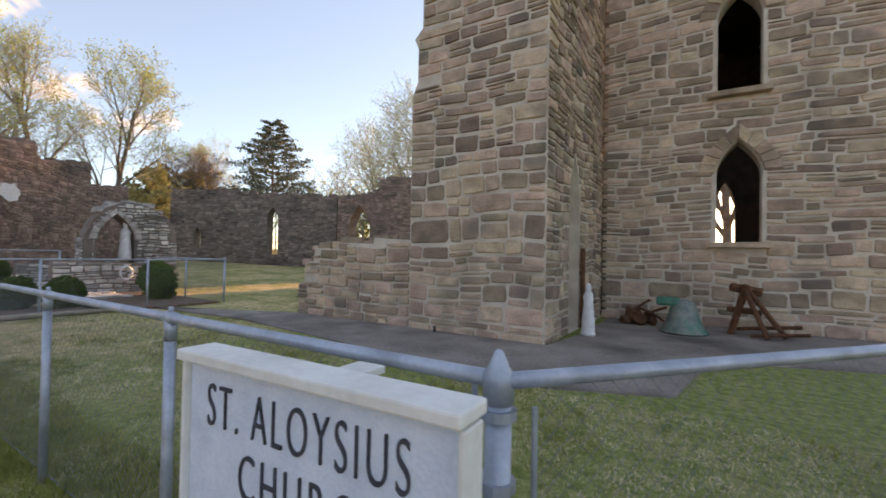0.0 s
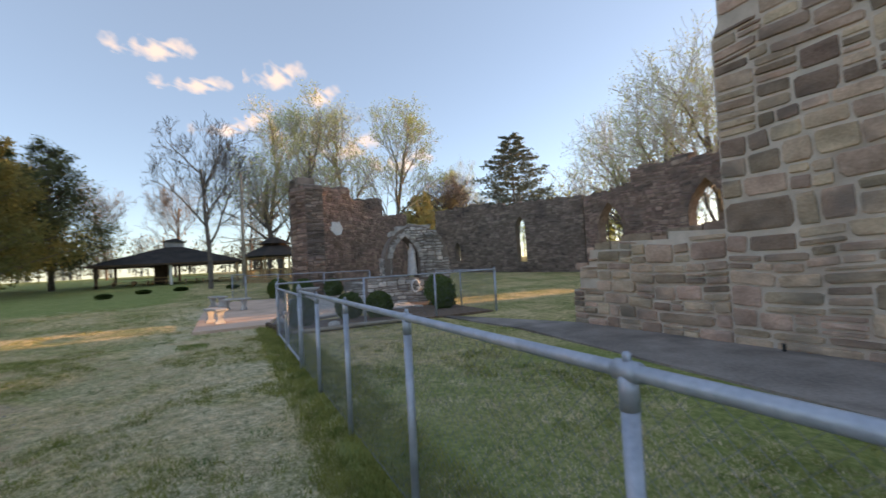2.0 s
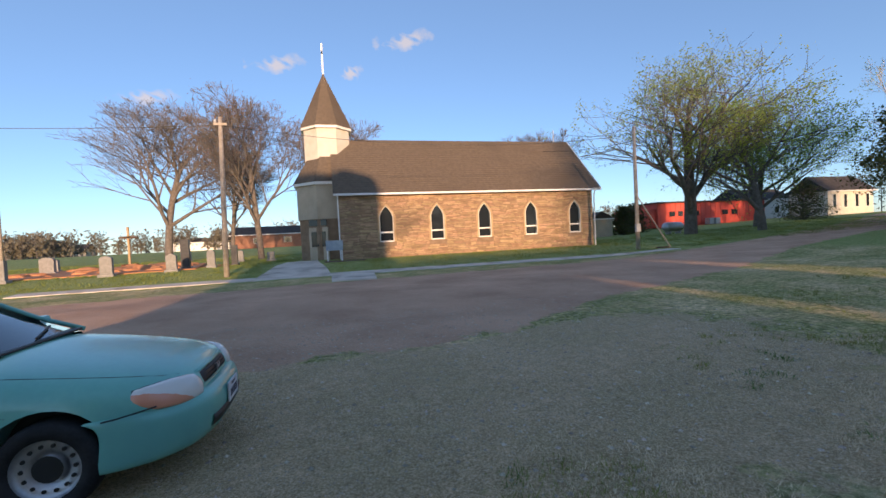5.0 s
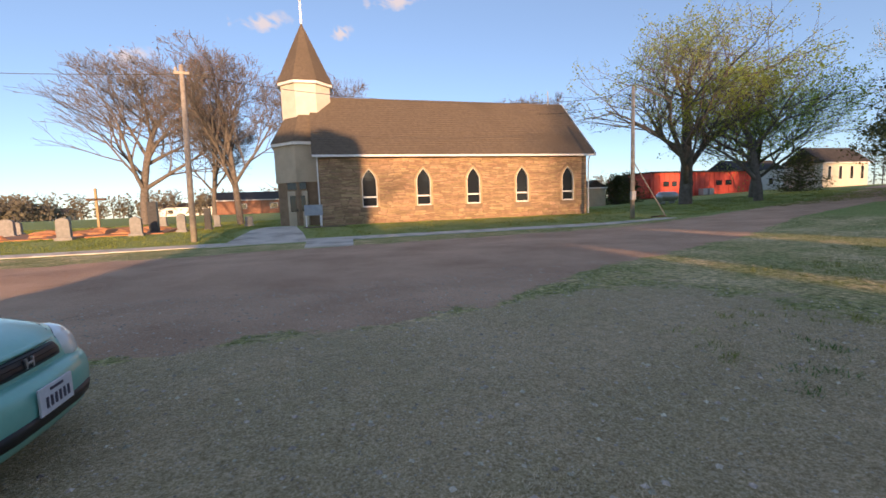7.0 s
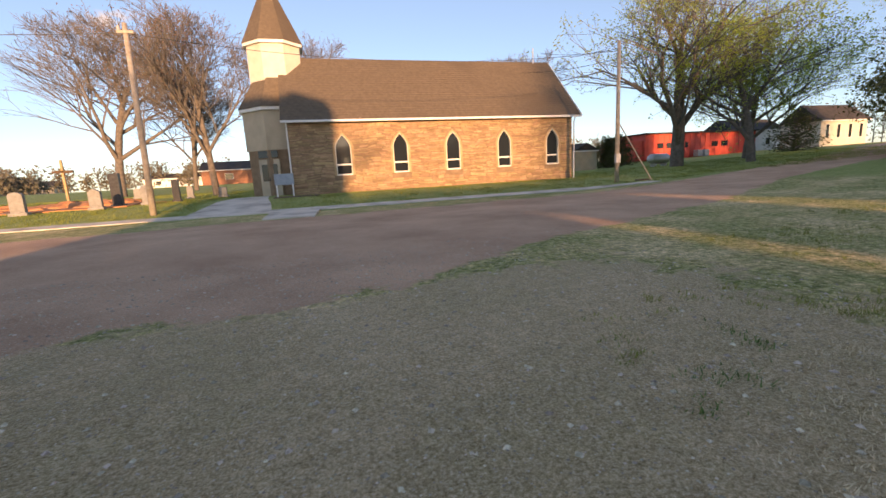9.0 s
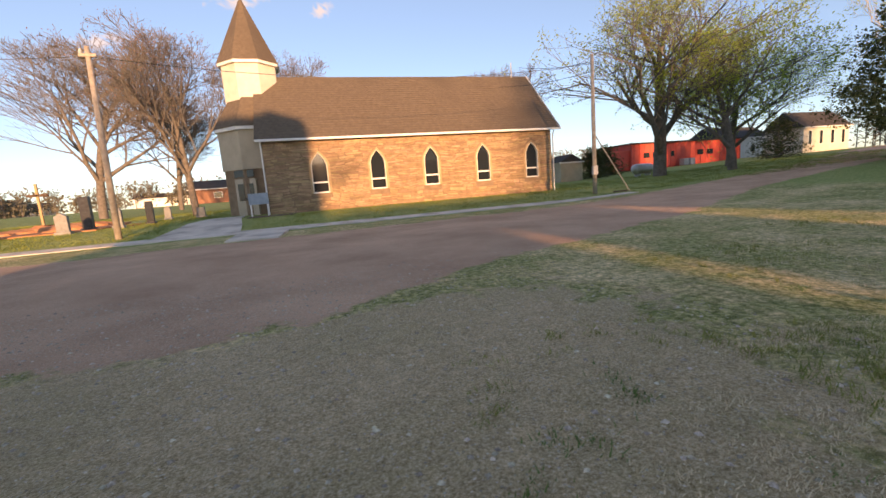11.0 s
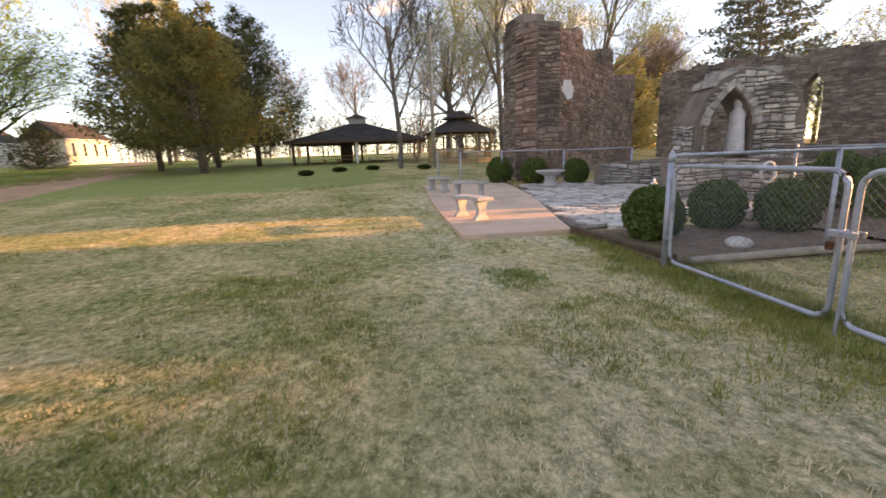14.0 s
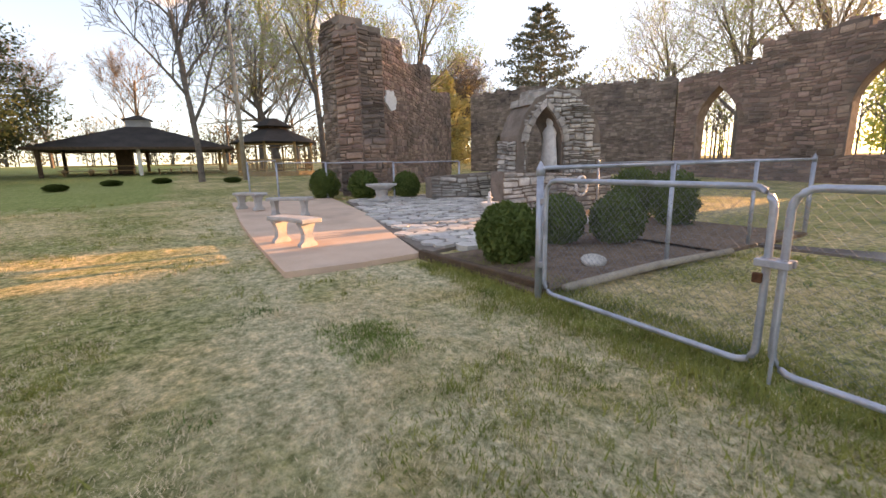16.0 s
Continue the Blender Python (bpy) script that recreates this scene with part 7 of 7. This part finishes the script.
def woods(name, x0, y0, x1, y1, h, count, seed, mat, label, leafy=26, size=0.2):
    rnd = random.Random(seed)
    vs, fs, ts = [], [], []
    for k in range(count):
        f = rnd.random()
        x, y = x0 + (x1 - x0) * f + rnd.gauss(0, 3), y0 + (y1 - y0) * f + rnd.gauss(0, 3)
        z, hh = ground_z(x, y), h * rnd.uniform(0.5, 1.1)
        ts.append(([Vector((x, y, z)), Vector((x + rnd.uniform(-0.3, 0.3), y, z + hh * 0.8))], [0.14, 0.03]))
        for _ in range(9):
            a = rnd.uniform(0, 6.28)
            q = Vector((x, y, z + hh * rnd.uniform(0.25, 0.75)))
            e = q + Vector((math.cos(a), math.sin(a), rnd.uniform(0.5, 1.4))) * hh * rnd.uniform(0.12, 0.28)
            ts.append(([q, q.lerp(e, 0.5) + Vector((0, 0, 0.2)), e], [0.06, 0.04, 0.012]))
            for _ in range(3):
                e2 = e + Vector((rnd.uniform(-1, 1), rnd.uniform(-1, 1), rnd.uniform(0, 1.2))) * hh * 0.1
                ts.append(([q.lerp(e, 0.6), e2], [0.03, 0.01]))
        spots = [Vector((x + rnd.gauss(0, hh * 0.17), y + rnd.gauss(0, hh * 0.17), z + hh * rnd.uniform(0.1, 0.95))) for _ in range(leafy)]
        a_, b_ = leaf_quads(rnd, spots, size, 0.2)
        o = len(vs)
        vs += a_
        fs += [tuple(o + i for i in q) for q in b_]
    w = tagged(data_part(name, *limb_mesh(ts, 3), M_TWIG), label, "woods", "", "stuff")
    data_part("foliage", vs, fs, mat, w)


woods("far_woods", -120, -70, -100, 50, 9, 170, 81, M_HAZE, "hazy line of bare spring woods beyond the pavilion", 60, 0.3)
woods("far_woods", -90, 60, -24, 62, 12, 80, 82, M_LEAFY, "bare spring woods behind the ruin")
woods("far_woods", -66, 48, -38, 54, 14, 60, 85, M_LEAFY, "budding spring woods close behind the ruined apse", 60)
# this clump is added, hidden by the nave wall, to keep sun off the red wall
woods("far_woods", -34, 100, -26.5, 102, 25, 70, 87, M_LEAFY, "dense woods added behind the nave wall to shade the red wall", 260, 0.36)
woods("far_woods", 2.6, 60, 40, 62, 6, 30, 86, M_LEAFY, "bare spring woods beyond the tower")
woods("far_woods", -140, -120, 170, -170, 8, 330, 83, M_HAZE, "low hazy woods far beyond the chapel", 60, 0.45)
woods("far_woods", 70, -150, 110, -40, 7, 130, 84, M_HAZE, "low hazy woods far across the cemetery", 60, 0.45)


def cloud_material():
    m = bpy.data.materials.new("thin_cloud")
    m.use_nodes = True
    n, li = m.node_tree.nodes, m.node_tree.links
    n.remove(n["Principled BSDF"])
    tc, nz = n.new("ShaderNodeTexCoord"), n.new("ShaderNodeTexNoise")
    nz.inputs["Scale"].default_value, nz.inputs["Detail"].default_value = 0.024, 4
    sep = n.new("ShaderNodeVectorMath")
    sep.operation = "LENGTH"
    gen = n.new("ShaderNodeVectorMath")
    gen.operation = "MULTIPLY_ADD"
    gen.inputs[1].default_value, gen.inputs[2].default_value = (2, 2, 2), (-1, -1, -1)
    li.new(tc.outputs["Generated"], gen.inputs[0])
    li.new(gen.outputs[0], sep.inputs[0])
    li.new(tc.outputs["Object"], nz.inputs["Vector"])
    a = n.new("ShaderNodeMath")
    a.operation = "SUBTRACT"
    li.new(nz.outputs["Fac"], a.inputs[0])
    mul = n.new("ShaderNodeMath")
    mul.operation = "MULTIPLY"
    mul.inputs[1].default_value = 0.42
    li.new(sep.outputs["Value"], mul.inputs[0])
    li.new(mul.outputs[0], a.inputs[1])
    ramp = n.new("ShaderNodeValToRGB")
    ramp.color_ramp.elements[0].position, ramp.color_ramp.elements[1].position = 0.16, 0.42
    ramp.color_ramp.elements[1].color = (0.75, 0.75, 0.75, 1)
    li.new(a.outputs[0], ramp.inputs[0])
    em, tr, mx = n.new("ShaderNodeEmission"), n.new("ShaderNodeBsdfTransparent"), n.new("ShaderNodeMixShader")
    em.inputs["Color"].default_value, em.inputs["Strength"].default_value = (1.0, 0.88, 0.82, 1), 0.34
    li.new(ramp.outputs[0], mx.inputs[0])
    li.new(tr.outputs[0], mx.inputs[1])
    li.new(em.outputs[0], mx.inputs[2])
    li.new(mx.outputs[0], n["Material Output"].inputs["Surface"])
    return m


M_CLOUD = cloud_material()


def cloud(yaw, elev, width, height, dist=900):
    y, e = radians(yaw), radians(elev)
    c = Vector((-math.sin(y) * math.cos(e), math.cos(y) * math.cos(e), math.sin(e))) * dist
    b = bmesh.new()
    bmesh.ops.create_grid(b, x_segments=8, y_segments=6, size=0.5)
    for v in b.verts:
        v.co.z = 4 * noise.noise(v.co * 5)
    bmesh.ops.transform(b, matrix=Matrix.Diagonal((width, height, 1, 1)), verts=b.verts)
    ob = part("cloud_backdrop", b, M_CLOUD)
    ob.matrix_basis = look(c, (0, 0, 0))
    ob.visible_shadow = False
    tagged(ob, "small pinkish-white fair-weather cloud", "cloud", "", "structure")


for yw, el, w, h in CLOUDS:
    cloud(yw, el, w, h)

# ---- grass ----
def grass(name, x0, x1, y0, y1, count, seed, hmin, hmax, mat, label, lay=1.0, ok=None, wide=1.0, per=14, spread=0.05):
    rnd = np.random.RandomState(seed)
    nc = max(1, count // per)
    cx, cy = rnd.uniform(x0, x1, nc), rnd.uniform(y0, y1, nc)
    keep = np.array([(ok is None or ok(a, b)) for a, b in zip(cx, cy)])
    cx, cy = cx[keep], cy[keep]
    k = len(cx) * per
    px = np.repeat(cx, per) + rnd.normal(0, spread, k)
    py = np.repeat(cy, per) + rnd.normal(0, spread, k)
    h = rnd.uniform(hmin, hmax, k) * np.repeat(rnd.uniform(0.6, 1.3, len(cx)), per)
    a = rnd.uniform(0, 6.283, k)
    lean = rnd.uniform(0.2, 1.1, k) * h * lay
    wdt = rnd.uniform(0.0028, 0.006, k) * wide
    pz = np.array([ground_z(u, v) + 0.025 * noise.noise((u * 0.7, v * 0.7, 0)) - 0.01 for u, v in zip(px, py)])
    ca, sa = np.cos(a), np.sin(a)
    v = np.empty((k, 3, 3), np.float32)
    v[:, 0] = np.stack([px - sa * wdt, py + ca * wdt, pz], 1)
    v[:, 1] = np.stack([px + sa * wdt, py - ca * wdt, pz], 1)
    v[:, 2] = np.stack([px + ca * lean, py + sa * lean, pz + h], 1)
    me = bpy.data.meshes.new(name)
    me.vertices.add(k * 3)
    me.vertices.foreach_set("co", v.ravel())
    me.loops.add(k * 3)
    me.loops.foreach_set("vertex_index", np.arange(k * 3, dtype=np.int32))
    me.polygons.add(k)
    me.polygons.foreach_set("loop_start", np.arange(0, k * 3, 3, dtype=np.int32))
    me.update()
    me.validate()
    me.materials.append(mat)
    tagged(new(name, me), label, "grass", "", "stuff")


M_GRASSG = leaf_material("green_grass", (0.12, 0.17, 0.035), (0.40, 0.38, 0.11), 0.3, 3.0, 24)
M_STRAW = leaf_material("dry_grass", (0.50, 0.385, 0.215), (0.95, 0.78, 0.53), 0.25, 3.0, 24)
M_WEED = leaf_material("dark_weed", (0.08, 0.15, 0.035), (0.19, 0.27, 0.08), 0.25)


def lawn(a, b):
    return not (a > -6.5 + 0.6 * noise.noise((a, b, 0)) and b < -2.2 + 1.2 * noise.noise((a * 0.8, b * 0.8, 5))) and not (a > -9 and b < -4.5) and not (-24 < a < -14.7 and -0.4 < b < 3) and not (-15.6 < a < -12.4 and b > 1.7) and not (b > 7.5 - 0.25 * max(0, a + 2)) and not (a > -9.2 and b > 5.4 - 0.3 * max(0, a))


def sparse(a, b):
    return lawn(a, b) and noise.noise((a * 0.5, b * 0.5, 3)) > -0.22


def lush(a, b):
    return lawn(a, b) and noise.noise((a * 0.6, b * 0.6, 9)) > 0.10


grass("dry_grass", -13.5, 1.5, -3.6, 5.5, 230000, 1, 0.010, 0.042, M_STRAW, "short dry straw-coloured grass of the lawn", 1.4, sparse)
grass("weed_clump_mass", -14, 1.5, -4.5, 6.5, 3600, 12, 0.02, 0.06, M_WEED, "dark green weed clumps in the lawn", 1.2, lawn, 1.4, 45, 0.07)
grass("green_grass", -13.5, 1.5, -3.6, 5.5, 105000, 2, 0.02, 0.065, M_GRASSG, "short green spring grass of the lawn", ok=lush)
grass("dry_grass_far", -26, -11, -7, 4.5, 45000, 3, 0.02, 0.045, M_STRAW, "short dry grass farther along the lawn", 1.2, sparse, 1.4)
grass("green_grass_far", -26, 1, -8, 8.0, 60000, 4, 0.03, 0.08, M_GRASSG, "green grass farther along the lawn", 1.2, lush, 1.5)
grass("fence_grass", -14.4, -1.2, 1.2, 2.15, 42000, 5, 0.03, 0.11, M_GRASSG, "longer unmown grass under the fence")

grass("dry_tufts", -13.5, 1.5, -3.6, 5.5, 150000, 6, 0.012, 0.036, M_STRAW, "matted tufts of dead straw-coloured grass", 1.5, sparse, 0.95, 40, 0.06)
grass("green_tufts", -13.5, 1.5, -3.6, 5.5, 70000, 7, 0.02, 0.06, M_GRASSG, "thicker tufts of new green grass", 1.2, lush, 1.5, 70, 0.09)
grass("green_patch", -12.75, -12.05, -0.4, 0.1, 2200, 8, 0.02, 0.055, leaf_material("fresh_grass", (0.13, 0.20, 0.045), (0.25, 0.32, 0.09), 0.3), "small bright green patch of fresh grass", 1.0, None, 1.3, 40, 0.07)

M_LAWNFAR = leaf_material("mown_far_lawn", (0.16, 0.21, 0.04), (0.36, 0.38, 0.10), 0.4, 0.4, 3.0)


def chapel_lawn(a, b):
    return b < -21.0 and not (-21.8 < a < -0.5 and b < -26.6) and not (-2.9 < a < 0.7 and b > -28.8) and not (4.6 < a < 19 and -38 < b < -25.8)


grass("lawn_cemetery", -0.5, 26, -46, -20.9, 60000, 21, 0.04, 0.10, M_LAWNFAR, "mown green grass of the cemetery", 0.7, chapel_lawn, 4.0, 20, 0.2)
grass("lawn_chapel", -62, -2, -40, -20.9, 70000, 22, 0.04, 0.10, M_LAWNFAR, "mown green grass round the chapel", 0.7, chapel_lawn, 4.0, 20, 0.2)

# loose pebbles on the gravel
pv, pf = [], []
rnd = random.Random(5)
for _ in range(30000):
    x, y = rnd.uniform(-9.5, 2), rnd.uniform(-9, -1.0)
    if rnd.random() > sstep((-0.6 - y) / 2.5) or not -9 + (-1.2 - y) * 0.5 < x + 3 + rnd.uniform(-3, 3):
        continue
    s = rnd.uniform(0.004, 0.012) if rnd.random() < 0.95 else rnd.uniform(0.016, 0.032)
    z = ground_z(x, y) + 0.025 * noise.noise((x * 0.7, y * 0.7, 0))
    k = len(pv)
    a = rnd.uniform(0, 6.28)
    for dx, dy, dz in ((1, 0, 0), (0, 0.8, 0.1), (-0.9, 0, 0), (0, -0.8, 0.1), (0.1, 0, 0.6)):
        pv.append((x + s * (dx * math.cos(a) - dy * math.sin(a)), y + s * (dx * math.sin(a) + dy * math.cos(a)), z + s * dz))
    pf += [(k, k + 1, k + 4), (k + 1, k + 2, k + 4), (k + 2, k + 3, k + 4), (k + 3, k, k + 4)]
tagged(data_part("gravel_pebbles", pv, pf, material("pale_pebble", (0.30, 0.24, 0.175), (0.66, 0.56, 0.44), 30, 0.9, 0, 90, vary=0.4, island=True)), "loose pale gravel pebbles in the worn lawn", "gravel", "", "stuff")

# ---- laid stones, last ----
flags = tagged(new("flagstone_patio"), "pale irregular flagstone paving beside the pink slab", "patio")
rnd = random.Random(15)
fm = []
for k in range(8):
    b = bmesh.new()
    n = rnd.choice((5, 6, 6, 7))
    f = b.faces.new([b.verts.new((0.5 * rnd.uniform(0.8, 1.05) * math.cos(i * 6.283 / n), 0.5 * rnd.uniform(0.8, 1.05) * math.sin(i * 6.283 / n), 0)) for i in range(n)])
    g = bmesh.ops.extrude_face_region(b, geom=[f])
    bmesh.ops.translate(b, vec=(0, 0, 1), verts=[v for v in g["geom"] if isinstance(v, bmesh.types.BMVert)])
    bmesh.ops.recalc_face_normals(b, faces=b.faces)
    me = bpy.data.meshes.new("flagstone")
    b.to_mesh(me)
    b.free()
    me.materials.append(M_FLAG)
    fm.append(me)
for j in range(16):
    for i in range(26):
        x = -14.9 - i * 0.36 - 0.2 * (j % 2)
        y = 1.75 + j * 0.34 + rnd.uniform(-0.05, 0.05)
        line = 1.62 + (-14.8 - x) * 0.155
        if y < line + 0.15 or y > 6.6 or (x > -15.6 and y > 3.0) or x < -22.4 - 0.1 * y:
            continue
        ob = bpy.data.objects.new("flagstone", rnd.choice(fm))
        scene.collection.objects.link(ob)
        ob.parent = flags
        ob.matrix_basis = pose(x + rnd.uniform(-0.05, 0.05), y, ground_z(x, y), 0, 0, rnd.uniform(0, 360)) @ Matrix.Diagonal((0.42, rnd.uniform(0.34, 0.46), 0.07 + rnd.uniform(0, 0.025), 1))
slab("flagstone_bed", [(-14.85, 1.62), (-15.2, 3.0), (-17.2, 6.6), (-21.6, 6.6), (-22.6, 2.9), (-19.6, 2.47), (-17.2, 2.02)], 0.045, 0.2, M_GREYMORTAR, "gritty joint bed under the flagstones", "patio", True)
lay_stones(grotto, tuple(GO), (GD.x, GD.y), 2.6, g_top, [(a - 0.05, b + 0.05, c - 0.02, d, e + 0.12) for a, b, c, d, e in g_holes], 1, (0.07, 0.16), (0.15, 0.4), 0.06, M_GROTTO, M_GROTTO, 300, 21, gap=0.02)
GN = Vector((GD.y, -GD.x, 0))
GS = GO - GD * 0.25 - GN * 0.9
lay_stones(grotto, tuple(GS), (GN.x, GN.y), 0.9, [(0, 1.95), (0.9, 2.0)], [], 1, (0.07, 0.16), (0.15, 0.4), 0.05, M_GROTTO, M_GROTTO, 60, 24, gap=0.02)
rubble_top(grotto, tuple(GO), (GD.x, GD.y), g_top, 0.9, 1, M_GROTTO, 65)
lay_stones(g_low, (-21.4, 5.3, 0), (GD.x, GD.y), 3.0, [(0, 0.9), (3.0, 1.05)], [], 1, (0.08, 0.18), (0.2, 0.45), 0.05, M_GROTTO, M_GROTTO, 100, 22)
lay_stones(g_base, (-17.75, 5.3, 0), (GD.x, GD.y), 3.4, [(0, 1.1), (3.4, 0.95)], [], 1, (0.08, 0.18), (0.2, 0.45), 0.05, M_GROTTO, M_GROTTO, 100, 23)
stones_ruin()
stones_tower()
